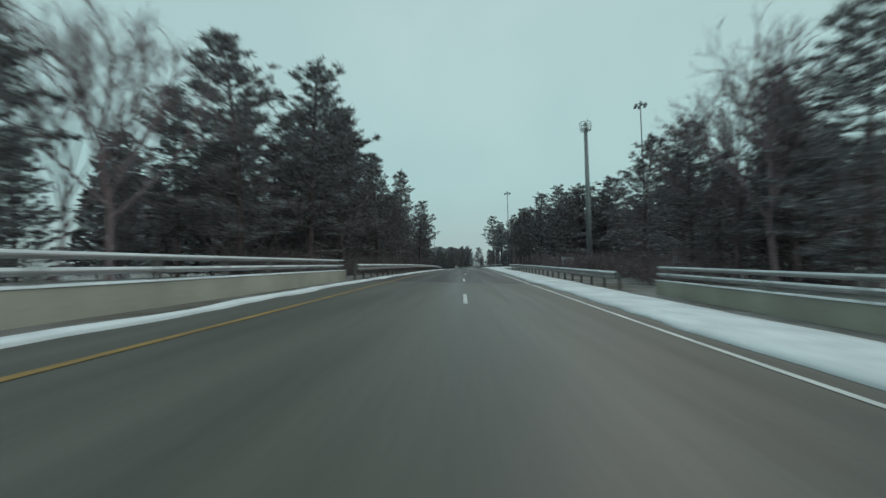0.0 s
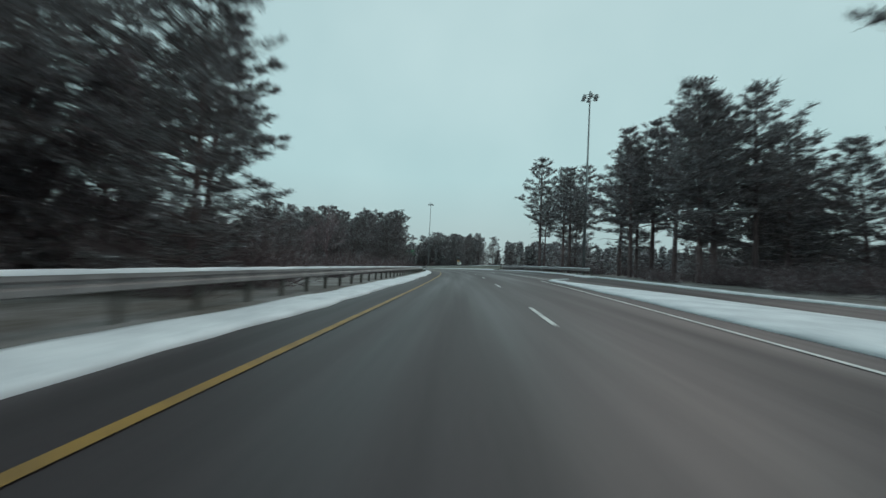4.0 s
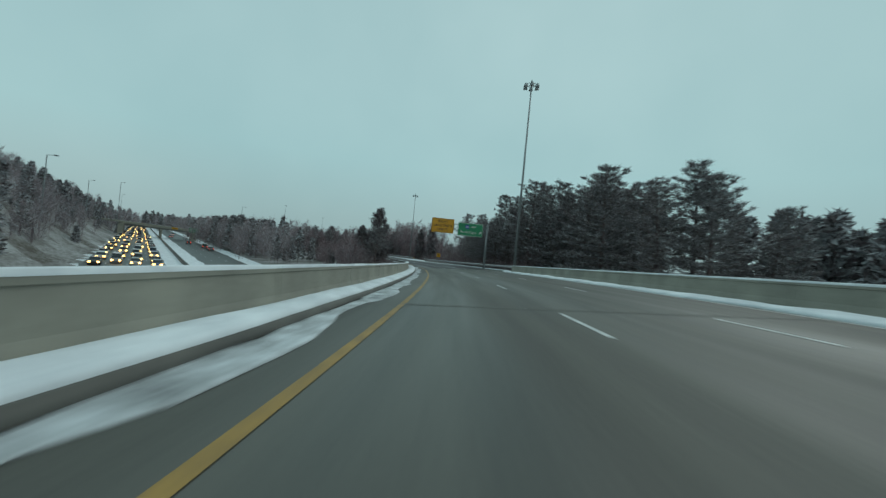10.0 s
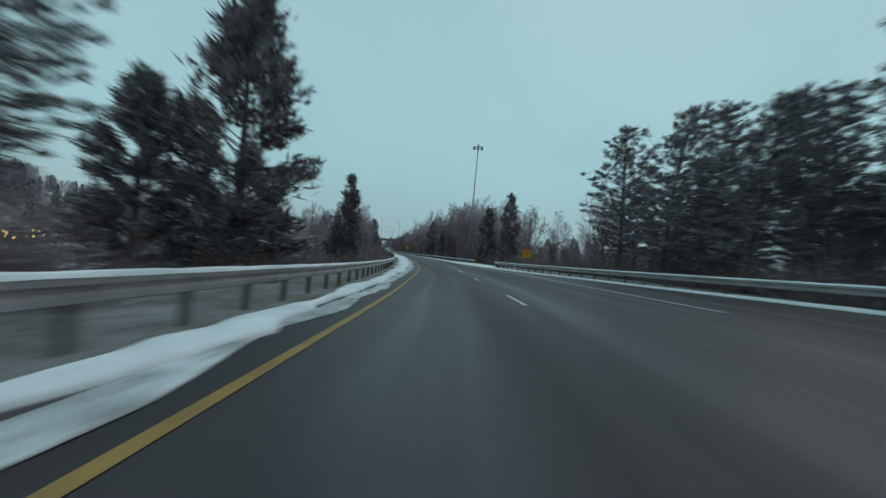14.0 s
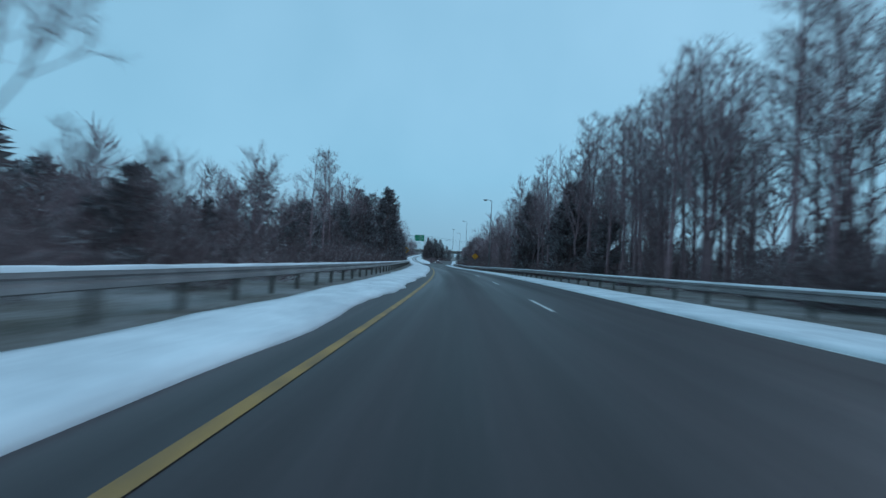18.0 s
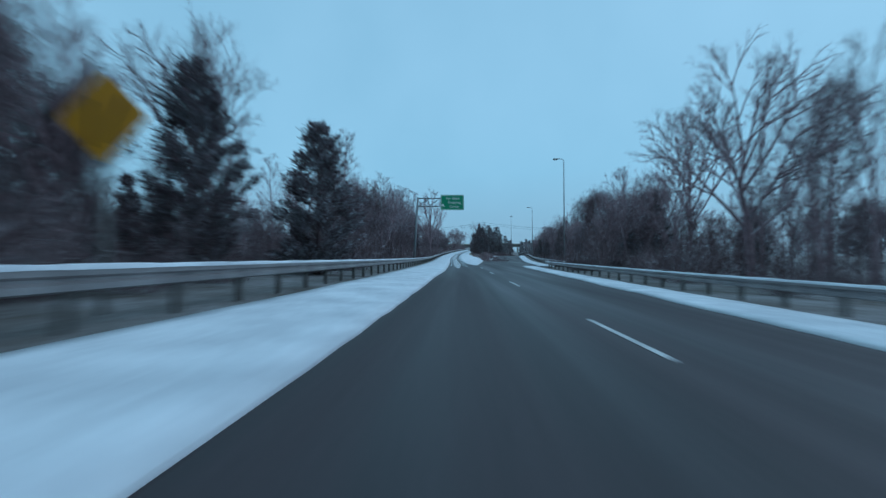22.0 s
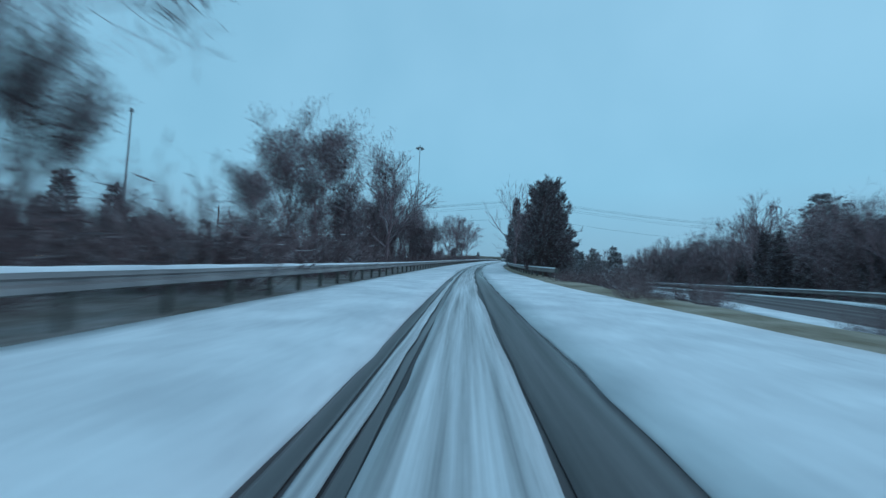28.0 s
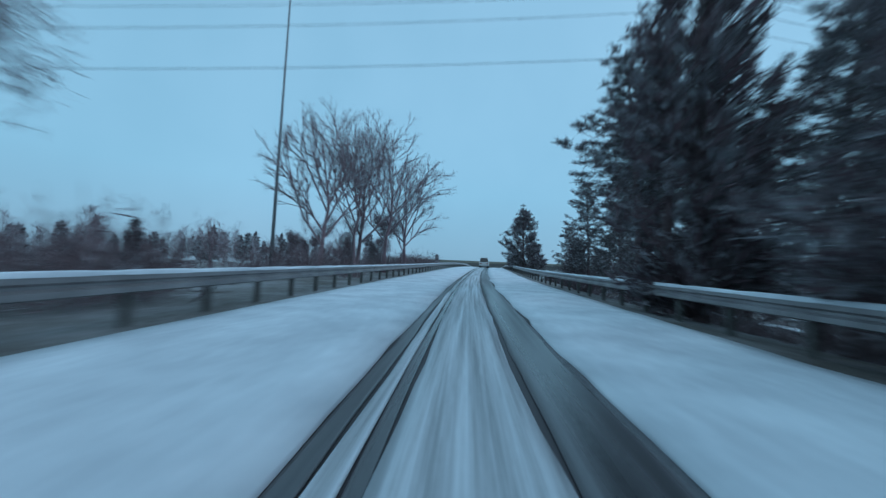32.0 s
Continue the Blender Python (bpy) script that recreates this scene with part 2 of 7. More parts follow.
M_LENS = mat("lamp_glass", (0.45, 0.46, 0.46), 0.3, (0.35, 0.36, 0.36))
M_BUILD = mat("pale_building_wall", (0.4, 0.4, 0.4), 0.8, (0.3, 0.3, 0.3), 0.2, 3)

# ---------------------------------------------------------------- the road's line
STEP = 20.0
HEAD = [0.0, 0.0, 0.0, 0.2, 0.7, 1.45, 2.9, 5.0, 7.1, 10.2, 12.65, 15.5, 18.2, 20.6, 23.1, 26.7, 29.5, 31.9, 34.0, 36.0, 38.4, 40.1, 41.5, 42.3, 42.9, 43.1, 43.7, 43.5, 42.1, 41.6,
        40.4, 38.7, 36.6, 34.6, 33.2, 32.4, 32.0, 32.0, 32.0, 32.0, 32.0, 32.0]
ELEV = [-1.08, -0.79, -0.56, -0.41, -0.34, -0.38, -0.54, -0.79, -1.1, -1.46, -1.87, -2.32, -2.82, -3.33, -3.82, -4.21, -4.46, -4.61, -4.68, -4.73, -4.76, -4.8, -4.88, -4.97, -5.0,
        -4.95, -4.82, -4.57, -4.21, -3.74, -3.19, -2.55, -1.83, -1.12, -0.35, 0.55, 1.4, 2.1, 2.55, 2.8, 2.95, 3.0]
BANK = [-3.1, -2.2, -1.2, -0.3, 0.6, 1.4, 2.2, 3.0, 3.8, 3.9, 3.5, 3.5, 3.5, 3.5, 3.3, 3.1, 2.8, 2.0, 1.1, 0.4, -0.2, -1.1, -1.9, -2.1, -1.7, -1.3, -1.1, -0.6, 0.3, 0.8, 1.0, 0.9,
        0.6, 0.3, 0, 0, 0, 0, 0, 0, 0, 0]
KNOTS = np.arange(len(HEAD)) * STEP
SF = np.arange(0, 820.5, 0.5)


def soften(v):
    y = np.interp(SF, KNOTS, v)
    k = np.ones(41) / 41
    return np.convolve(np.pad(y, 20, mode="edge"), k, mode="valid")


HF = np.radians(np.interp(SF, KNOTS, HEAD))
XF = np.concatenate([[0], np.cumsum(-np.sin((HF[1:] + HF[:-1]) / 2) * 0.5)])
YF = np.concatenate([[0], np.cumsum(np.cos((HF[1:] + HF[:-1]) / 2) * 0.5)])
ZF, BF = soften(ELEV), np.tan(np.radians(soften(BANK)))


def at(s, n, h=0.0):
    """World place at s metres along the road, n to the right of the driven line, h above the road's plane."""
    c = min(max(s, 0.0), 820.0)
    x, y, z = np.interp(c, SF, XF), np.interp(c, SF, YF), np.interp(c, SF, ZF)
    a, b = np.interp(c, SF, HF), np.interp(c, SF, BF)
    e = s - c
    m = max(-14.0, min(14.0, n))
    return Vector((x - math.sin(a) * e + math.cos(a) * n, y + math.cos(a) * e + math.sin(a) * n, z + (0.013 * e if e < 0 else 0.0) + m * b + h))


def turn(s):
    return math.degrees(float(np.interp(s, SF, HF)))


def tab(*pairs):
    xs, ys = [p[0] for p in pairs], [p[1] for p in pairs]
    return lambda s: float(np.interp(s, xs, ys))


PAVE_L = tab((-60, -5.4), (22, -4.9), (45, -4.4), (70, -3.7), (110, -2.9), (150, -2.75), (275, -2.75), (300, -3.2), (346, -3.0), (405, -2.9), (470, -3.0), (820, -3.6))
PAVE_R = tab((-60, 4.6), (22, 4.4), (70, 5.0), (90, 5.9), (113, 6.6), (118, 11.6), (130, 13.0), (150, 12.4), (166, 10.4), (257, 10.4), (266, 12.3), (292, 12.4), (318, 9.0), (346, 6.2), (410, 5.6), (454, 6.3),
             (470, 7.3), (496, 8.4), (512, 10.3))
RAIL_L = tab((22, -5.8), (80, -5.3), (145, -4.6), (175, -3.5), (275, -3.5), (305, -4.3), (346, -5.0), (423, -5.3), (455, -4.75), (530, -4.75), (584, -5.3), (640, -5.0), (670, -5.3), (820, -5.3))
RAIL_R = tab((22, 6.7), (60, 7.0), (95, 11.0), (112, 13.6), (128, 14.6), (150, 13.2), (166, 11.0), (257, 11.0), (266, 13.2), (292, 13.4), (318, 10.4), (346, 9.0), (410, 8.6), (454, 9.0), (496, 10.6), (520, 13.6))
YELLOW = tab((-60, -3.7), (30, -3.65), (43, -3.2), (70, -2.42), (100, -1.8), (121, -1.46), (150, -1.16), (230, -1.2), (270, -1.3), (285, -1.7), (300, -1.88), (346, -1.58), (384, -1.35), (412, -1.3), (470, -1.4))
MAIN_L = tab((470, 1.4), (484, 1.4), (500, 2.3), (530, 6.0), (545, 8.2), (560, 10.2), (600, 14.6), (650, 18.5), (720, 25.0), (820, 40.0))
MAIN_DROP = tab((480, 0.0), (510, 0.0), (530, -0.15), (560, -0.7), (600, -0.8), (650, -2.6), (720, -5.6), (820, -8.5))


def gore(s, n):
    """Height of the grass between the ramp and the main road, from the ramp's plane."""
    far_edge = max(MAIN_L(s) + 0.1, 3.6)
    u = min(max((n - 3.5) / (far_edge - 3.5), 0.0), 1.0)
    return -0.035 + (MAIN_DROP(s) - 0.005) * u * u * (3 - 2 * u)


def link(name, bm, material, smooth=False):
    me = bpy.data.meshes.new(name)
    bm.to_mesh(me)
    bm.free()
    for m in material if isinstance(material, (list, tuple)) else [material]:
        me.materials.append(m)
    if smooth:
        me.polygons.foreach_set("use_smooth", [True] * len(me.polygons))
    return new(name, me)


def part(name, bm, material, parent, label="", smooth=False):
    ob = link(name, bm, material, smooth)
    ob.parent = parent
    if label:
        tagged(ob, label)
    return ob


def share(name, mesh, parent, m):
    ob = new(name, mesh)
    ob.parent = parent
    ob.matrix_basis = m
    return ob


def sheet(name, s0, s1, lo, hi, h, material, cols=4, step=2.0, wave=0.0, seed=1, thick=0.0, drop=None, crown=0.0):
    """A strip of surface along the road between two lines lo(s) and hi(s); wave roughens its edges, thick gives it a turned-down rim."""
    bm = bmesh.new()
    uv = bm.loops.layers.uv.new("road")
    rows, span = [], {}
    k = max(2, int((s1 - s0) / step) + 1)
    for i in range(k):
        s = s0 + (s1 - s0) * i / (k - 1)
        a, b = lo(s), hi(s)
        if wave:
            a += wave * noise.noise((s * 0.23, seed, 0)) + 0.5 * wave * noise.noise((s * 0.9, seed, 3))
            b += wave * noise.noise((s * 0.23, seed, 7)) + 0.5 * wave * noise.noise((s * 0.9, seed, 11))
        d = drop(s) if drop else 0.0
        row = []
        span[i] = (s, a, b)
        if thick:
            row.append(bm.verts.new(at(s, a, d + h - thick)))
        for j in range(cols + 1):
            u = j / cols
            lump = crown * (1 - (2 * u - 1) ** 2) * (0.7 + 0.6 * noise.noise((s * 0.5, u * 3, seed))) if crown else 0.0
            row.append(bm.verts.new(at(s, a + (b - a) * u, d + h + lump)))
        if thick:
            row.append(bm.verts.new(at(s, b, d + h - thick)))
        rows.append(row)
    e = 1 if thick else 0
    place_uv = lambda i, j: (span[i][1] + (span[i][2] - span[i][1]) * min(max((j - e) / cols, 0.0), 1.0), span[i][0])
    for i, (p, q) in enumerate(zip(rows, rows[1:])):
        for j in range(len(p) - 1):
            f = bm.faces.new((p[j], p[j + 1], q[j + 1], q[j]))
            for lp, c in zip(f.loops, (place_uv(i, j), place_uv(i, j + 1), place_uv(i + 1, j + 1), place_uv(i + 1, j))):
                lp[uv].uv = c
    if thick:
        bm.faces.new(rows[0])
        bm.faces.new(list(reversed(rows[-1])))
    return link(name, bm, material, True)


def box(bm, x0, x1, y0, y1, z0, z1):
    v = [bm.verts.new((x, y, z)) for z in (z0, z1) for x, y in ((x0, y0), (x1, y0), (x1, y1), (x0, y1))]
    for f in ((3, 2, 1, 0), (4, 5, 6, 7), (0, 1, 5, 4), (1, 2, 6, 5), (2, 3, 7, 6), (3, 0, 4, 7)):
        bm.faces.new([v[i] for i in f])


def tube(bm, a, b, ra, rb, sides=6, cap=True):
    a, b = Vector(a), Vector(b)
    d = (b - a)
    if d.length < 1e-6:
        return
    d.normalize()
    u = d.cross(Vector((0, 0, 1)) if abs(d.z) < 0.9 else Vector((1, 0, 0))).normalized()
    w = d.cross(u)
    r0, r1 = [], []
    for i in range(sides):
        t = 2 * math.pi * i / sides
        o = u * math.cos(t) + w * math.sin(t)
        r0.append(bm.verts.new(a + o * ra))
        r1.append(bm.verts.new(b + o * rb))
    for i in range(sides):
        j = (i + 1) % sides
        bm.faces.new((r0[i], r0[j], r1[j], r1[i]))
    if cap:
        bm.faces.new(r1)
        bm.faces.new(list(reversed(r0)))


def empty(name, m=None):
    ob = new(name)
    ob.empty_display_size = 0.5
    if m is not None:
        ob.matrix_basis = m
    return ob


# ---------------------------------------------------------------- ground
HW_P, HW_A = Vector((-97.77, 272.95)), math.radians(52.84)
HW_D, HW_R = Vector((-math.sin(HW_A), math.cos(HW_A))), Vector((math.cos(HW_A), math.sin(HW_A)))


def hw_z(u):
    return -9.2 + 0.011 * max(u, 0.0)


def ground_height(X, Y):
    """Height of the land at arrays of places: banks under the road, the cutting of the highway below, low hills far off."""
    best, ns, ss = np.full(X.shape, 1e9), np.zeros(X.shape), np.zeros(X.shape)
    for i in range(0, len(SF), 10):
        dx, dy = X - XF[i], Y - YF[i]
        d = dx * dx + dy * dy
        k = d < best
        best[k] = d[k]
        ns[k] = (dx * math.cos(HF[i]) + dy * math.sin(HF[i]))[k]
        ss[k] = (SF[i] + (-dx * math.sin(HF[i]) + dy * math.cos(HF[i])))[k]
    dist = np.sqrt(best)
    road = np.interp(ss, SF, ZF) + np.clip(ns, -14, 14) * np.interp(ss, SF, BF)
    side = np.clip((dist - 12) / 40, 0, 1)
    z = road - 0.75 - 1.6 * side
    z += 0.5 * np.sin(X * 0.05 + Y * 0.03) * side
    z += np.clip((dist - 90) / 300, 0, 1) * (3.0 + 4 * np.sin(X * 0.006 + 1.0) * np.cos(Y * 0.005))
    # right of the ramp the main road drops away
    fall = np.interp(ss, [500, 530, 560, 600, 650, 720, 820], [0, 0.1, 0.4, 0.5, 2.3, 5.3, 8.2])
    z -= np.where(ns > 4, fall * np.clip((ns - 4) / 8, 0, 1), 0)
    # cutting of the highway
    ux, uy = X - HW_P.x, Y - HW_P.y
    u, w = ux * HW_D.x + uy * HW_D.y, ux * HW_R.x + uy * HW_R.y
    hz = -9.6 + 0.011 * np.clip(u, 0, None)
    k = np.where(w > 0, np.clip((w - 25) / 34, 0, 1), np.clip((-w - 18) / 34, 0, 1))
    k = k * k * (3 - 2 * k)
    keep = np.clip((u + 400) / 30, 0, 1)
    # wooded bank beyond the highway
    f = lambda v: np.clip(v, 0, 1) ** 2 * (3 - 2 * np.clip(v, 0, 1))
    rise = f((-w - 14.5) / 23) * f((u + 75) / 45) * f((dist - 22) / 30) * (1 - f((-w - 100) / 90))
    cut = np.minimum(z, hz * (1 - k) + z * k)
    cut = cut * (1 - rise) + 7.2 * rise
    return np.where(keep > 0, cut * keep + z * (1 - keep), z)


def ground():
    xs = np.concatenate([[-3000, -2000, -1300, -900], np.arange(-640, 221, 7.0), [300, 450, 700, 1200, 2000, 3000]])
    ys = np.concatenate([[-2000, -1000, -500, -250], np.arange(-120, 841, 7.0), [950, 1100, 1400, 1900, 2600, 3600]])
    X, Y = np.meshgrid(xs, ys)
    Z = ground_height(X, Y)
    nx, ny = len(xs), len(ys)
    verts = np.stack([X, Y, Z], -1).reshape(-1, 3).tolist()
    faces = [(j * nx + i, j * nx + i + 1, (j + 1) * nx + i + 1, (j + 1) * nx + i) for j in range(ny - 1) for i in range(nx - 1)]
    me = bpy.data.meshes.new("ground")
    me.from_pydata(verts, [], faces)
    me.materials.append(M_GROUND)
    me.polygons.foreach_set("use_smooth", [True] * len(me.polygons))
    return tagged(new("ground", me), "snow-dusted brown woodland floor and banks", "ground", kind="structure")


ground()


def land(x, y):
    return float(ground_height(np.array([[x]]), np.array([[y]]))[0, 0])


# ---------------------------------------------------------------- road surfaces
const = lambda v: (lambda s: v)
shift = lambda f, d: (lambda s: f(s) + d)
ROAD = tagged(sheet("road", -60, 172, PAVE_L, PAVE_R, 0.0, M_ASPHALT, 10), "dark wet asphalt carriageway with tyre marks", "road", kind="structure")
JOIN_IN = tab((60, 14.2), (75, 11.9), (85, 10.2), (93, 9.65), (101, 8.8), (108, 7.4), (114, 6.5))
tagged(sheet("ramp_road", 60, 119, shift(JOIN_IN, 0.0), tab((60, 18.6), (75, 16.0), (88, 14.1), (96, 12.9), (104, 11.6), (119, 11.7)), -0.006, M_ASPHALT, 6), "dark asphalt ramp joining beside a snowy gore", "road", kind="structure")
DECK = tagged(sheet("bridge_deck", 168, 268, shift(PAVE_L, -0.6), shift(PAVE_R, 0.5), 0.006, M_DECK, 10, thick=0.9), "worn tan concrete bridge deck", "bridge deck", kind="structure")
ROAD_B = tagged(sheet("road", 264, 500, PAVE_L, PAVE_R, 0.0, M_ASPHALT, 10), "dark wet asphalt carriageway narrowing to two lanes", "road", kind="structure")
tagged(sheet("ramp_road", 499.6, 818, const(-3.6), const(3.6), 0.0, M_ASPHALT, 6), "asphalt exit ramp under packed snow", "road", kind="structure")
tagged(sheet("road", 499.6, 818, MAIN_L, shift(MAIN_L, 8.4), -0.006, M_ASPHALT, 6, drop=MAIN_DROP), "dark wet asphalt main road bending away", "road", kind="structure")
tagged(sheet("bridge_deck", -60, 20, shift(PAVE_L, 0.1), shift(PAVE_R, -0.1), 0.005, M_DECK, 10), "patched tan concrete bridge deck", "bridge deck", kind="structure")
tagged(sheet("verge", -60, 172, lambda s: RAIL_L(s) - 14, PAVE_L, -0.03, M_VERGE, 14, 3.0), "snow-patched brown grass verge", "verge", kind="structure")
tagged(sheet("verge", -60, 164, PAVE_R, lambda s: RAIL_R(s) + 12, -0.03, M_VERGE, 14, 3.0), "snow-patched brown grass verge", "verge", kind="structure")
tagged(sheet("verge", 274, 818, lambda s: RAIL_L(s) - 9, PAVE_L, -0.03, M_VERGE, 14, 3.0), "snow-patched brown grass verge", "verge", kind="structure")
tagged(sheet("verge", 258, 500, PAVE_R, lambda s: RAIL_R(s) + 11, -0.03, M_VERGE, 14, 3.0), "snow-patched brown grass verge", "verge", kind="structure")
def gore_verge():
    bm = bmesh.new()
    rows = []
    for i in range(130):
        q = 499.6 + (818 - 499.6) * i / 129
        far_edge = max(MAIN_L(q) + 0.1, 3.6)
        rows.append([bm.verts.new(at(q, 3.5 + (far_edge - 3.5) * k / 12, gore(q, 3.5 + (far_edge - 3.5) * k / 12))) for k in range(13)])
    for p, q in zip(rows, rows[1:]):
        for k in range(12):
            bm.faces.new((p[k], p[k + 1], q[k + 1], q[k]))
    return tagged(link("verge", bm, M_VERGE, True), "brown grass gore with thin snow", "verge", kind="structure")


gore_verge()
tagged(sheet("verge", 499.6, 818, shift(MAIN_L, 8.3), shift(MAIN_L, 22.0), -0.05, M_VERGE, 8, 3.0, drop=MAIN_DROP), "snow-patched verge of the main road", "verge", kind="structure")


def stripe(name, s0, s1, line, width, material, parent, h=0.008, step=2.0, label="", drop=None):
    ob = sheet(name, s0, s1, shift(line, -width / 2), shift(line, width / 2), h, material, 1, step, drop=drop)
    ob.parent = parent
    if label:
        tagged(ob, label)
    return ob


stripe("edge_line", -60, 170, YELLOW, 0.13, M_YELLOW, ROAD, 0.012)
stripe("edge_line", 170, 266, YELLOW, 0.14, M_YELLOW, DECK, 0.014)
stripe("edge_line", 266, 424, YELLOW, 0.14, M_YELLOW, ROAD_B)
DASH = 11.65
for i in range(0, 46):
    s = 10.3 + DASH * (i - 3)
    if s > 492:
        break
    host, hh = (ROAD, 0.012) if s < 166 else ((DECK, 0.014) if s < 264 else (ROAD_B, 0.008))
    stripe("lane_dash", s, s + 2.95, shift(YELLOW, 3.72), 0.11, M_WHITE, host, hh, 1.0)
    if 134 < s < 284:
        stripe("lane_dash", s + 0.1, s + 3.1, shift(YELLOW, 7.3), 0.11, M_WHITE, host, hh, 1.0)

stripe("edge_line", -40, 112, tab((-40, 3.3), (22, 3.35), (70, 3.9), (95, 5.0), (112, 5.7)), 0.11, M_WHITE, ROAD, 0.012)
stripe("lane_line", 114, 133, tab((114, 6.7), (133, 6.4)), 0.12, M_WHITE, ROAD, 0.012)
stripe("edge_line", 118, 168, tab((118, 11.0), (130, 12.4), (140, 11.8), (150, 11.4), (168, 9.6)), 0.12, M_WHITE, ROAD)
stripe("edge_line", 170, 264, const(9.25), 0.12, M_WHITE, DECK, 0.014)
stripe("edge_line", 290, 410, tab((290, 7.1), (300, 7.0), (321, 6.5), (346, 5.6), (410, 5.1)), 0.12, M_WHITE, ROAD_B)
for s in (169.5, 190, 212, 234, 256, 266.5):
    jt = sheet("expansion_joint", s, s + 0.16, const(-2.7), const(9.4), 0.016, M_POST, 1, 0.08)
    jt.parent = DECK
jt = sheet("expansion_joint", 19.9, 20.2, const(-4.6), const(4.2), 0.014, M_POST, 1, 0.15)
jt.parent = ROAD
# ---------------------------------------------------------------- snow lying on the road's edges
def snow(name, s0, s1, lo, hi, h=0.05, wave=0.25, seed=1, material=None, crown=0.0, label="white snow lying along the road's edge", thick=0.06):
    return tagged(sheet(name, s0, s1, lo, hi, h, material or M_SNOW, 6, 0.8, wave, seed, thick, crown=crown), label, "snow", kind="stuff")


snow("snow_bank", -40, 172, lambda s: RAIL_L(s) + 0.7, lambda s: PAVE_L(s) + 0.15, 0.05, 0.3, 2, crown=0.06)
snow("snow_bank", -40, 72, lambda s: PAVE_R(s) - 0.6, lambda s: min(RAIL_R(s) - 0.5, PAVE_R(s) + 2.0), 0.05, 0.25, 3, crown=0.05)
snow("snow_bank", 70, 115, lambda s: PAVE_R(s) - 0.25, lambda s: max(JOIN_IN(s), PAVE_R(s) - 0.1), 0.05, 0.1, 24, crown=0.06, label="white snow covering the gore between road and ramp")
snow("snow_bank", 66, 126, lambda s: np.interp(s, [66, 75, 88, 96, 104, 126], [17.7, 16.1, 14.3, 13.1, 12.3, 13.0]), lambda s: np.interp(s, [66, 75, 88, 96, 104, 126], [18.6, 17.0, 15.2, 14.0, 13.2, 13.8]), 0.04, 0.3, 25, label="patchy snow at the ramp's outer edge")
snow("snow_bank", 120, 165, lambda s: PAVE_R(s) - 0.4, lambda s: PAVE_R(s) + 0.6, 0.05, 0.2, 4)
snow("snow_bank", 174, 275, lambda s: -3.4, lambda s: -2.56, 0.19, 0.05, 5, crown=0.12, label="snow heaped on the bridge kerb")
snow("snow_patch", 176, 272, lambda s: -2.5, lambda s: -1.95 + 0.5 * noise.noise((s * 0.12, 4, 1)), 0.022, 0.35, 6, M_SLUSH, label="thin windblown snow beside the bridge kerb", thick=0.012)
snow("snow_bank", 161, 257, lambda s: 9.5, lambda s: 10.55, 0.06, 0.14, 7, crown=0.14, label="snow along the bridge parapet")
snow("snow_patch", 279, 346, lambda s: PAVE_L(s) + 0.3, lambda s: PAVE_L(s) + 0.75 + 0.35 * noise.noise((s * 0.3, 2, 5)), 0.02, 0.3, 22, M_SLUSH, label="thin windblown snow beside the bank", thick=0.012)
snow("snow_bank", 277, 345, lambda s: RAIL_L(s) + 0.55, lambda s: PAVE_L(s) + 0.25, 0.05, 0.5, 8, crown=0.1)
snow("snow_bank", 259, 318, lambda s: PAVE_R(s) - 0.35, lambda s: PAVE_R(s) + 0.55, 0.05, 0.25, 9, crown=0.05)
snow("snow_bank", 345, 440, lambda s: RAIL_L(s) + 0.75, lambda s: np.interp(s, [345, 405, 440], [-2.5, -1.75, -1.5]), 0.05, 0.3, 10, crown=0.12)
snow("snow_bank", 334, 364, lambda s: PAVE_R(s) + 0.2, lambda s: np.interp(s, [334, 342, 357, 364], [8.9, 11.0, 11.4, 8.9]), 0.04, 0.2, 23, crown=0.05, label="wide snow between the guardrail ends")
snow("snow_bank", 318, 500, lambda s: PAVE_R(s) - 0.55, lambda s: RAIL_R(s) - 0.9, 0.05, 0.2, 11, crown=0.05)
snow("snow_bank", 440, 818, lambda s: RAIL_L(s) + 0.5, lambda s: np.interp(s, [440, 470, 480, 818], [-1.5, -1.35, -1.1, -1.05]), 0.05, 0.07, 12, crown=0.08)
snow("snow_strip", 487, 818, lambda s: np.interp(s, [487, 500], [-0.25, -0.58]), lambda s: np.interp(s, [487, 500], [0.1, 0.38]), 0.03, 0.07, 13, M_PACKED, label="streaked packed snow between the wheel tracks", thick=0.02)
snow("snow_bank", 499, 818, lambda s: np.interp(s, [499, 504, 515], [2.3, 1.6, 1.08]), lambda s: np.interp(s, [499, 504, 530, 560, 575, 590, 610, 818], [2.42, 2.9, 5.6, 6.8, 5.5, 4.35, 3.95, 4.2]), 0.045, 0.16, 14, crown=0.06,
     label="smooth snow covering the gore and the ramp's edge")
tagged(sheet("dry_grass", 556, 640, lambda s: np.interp(s, [556, 575, 590, 610, 640], [6.7, 4.7, 3.9, 3.75, 4.0]), lambda s: np.interp(s, [556, 575, 590, 610, 640], [7.6, 7.4, 6.4, 5.6, 4.8]), 0.02, M_GRASS, 6, 0.8, 0.6, 21),
       "olive-brown dry grass showing at the snow's edge", "grass", kind="stuff")
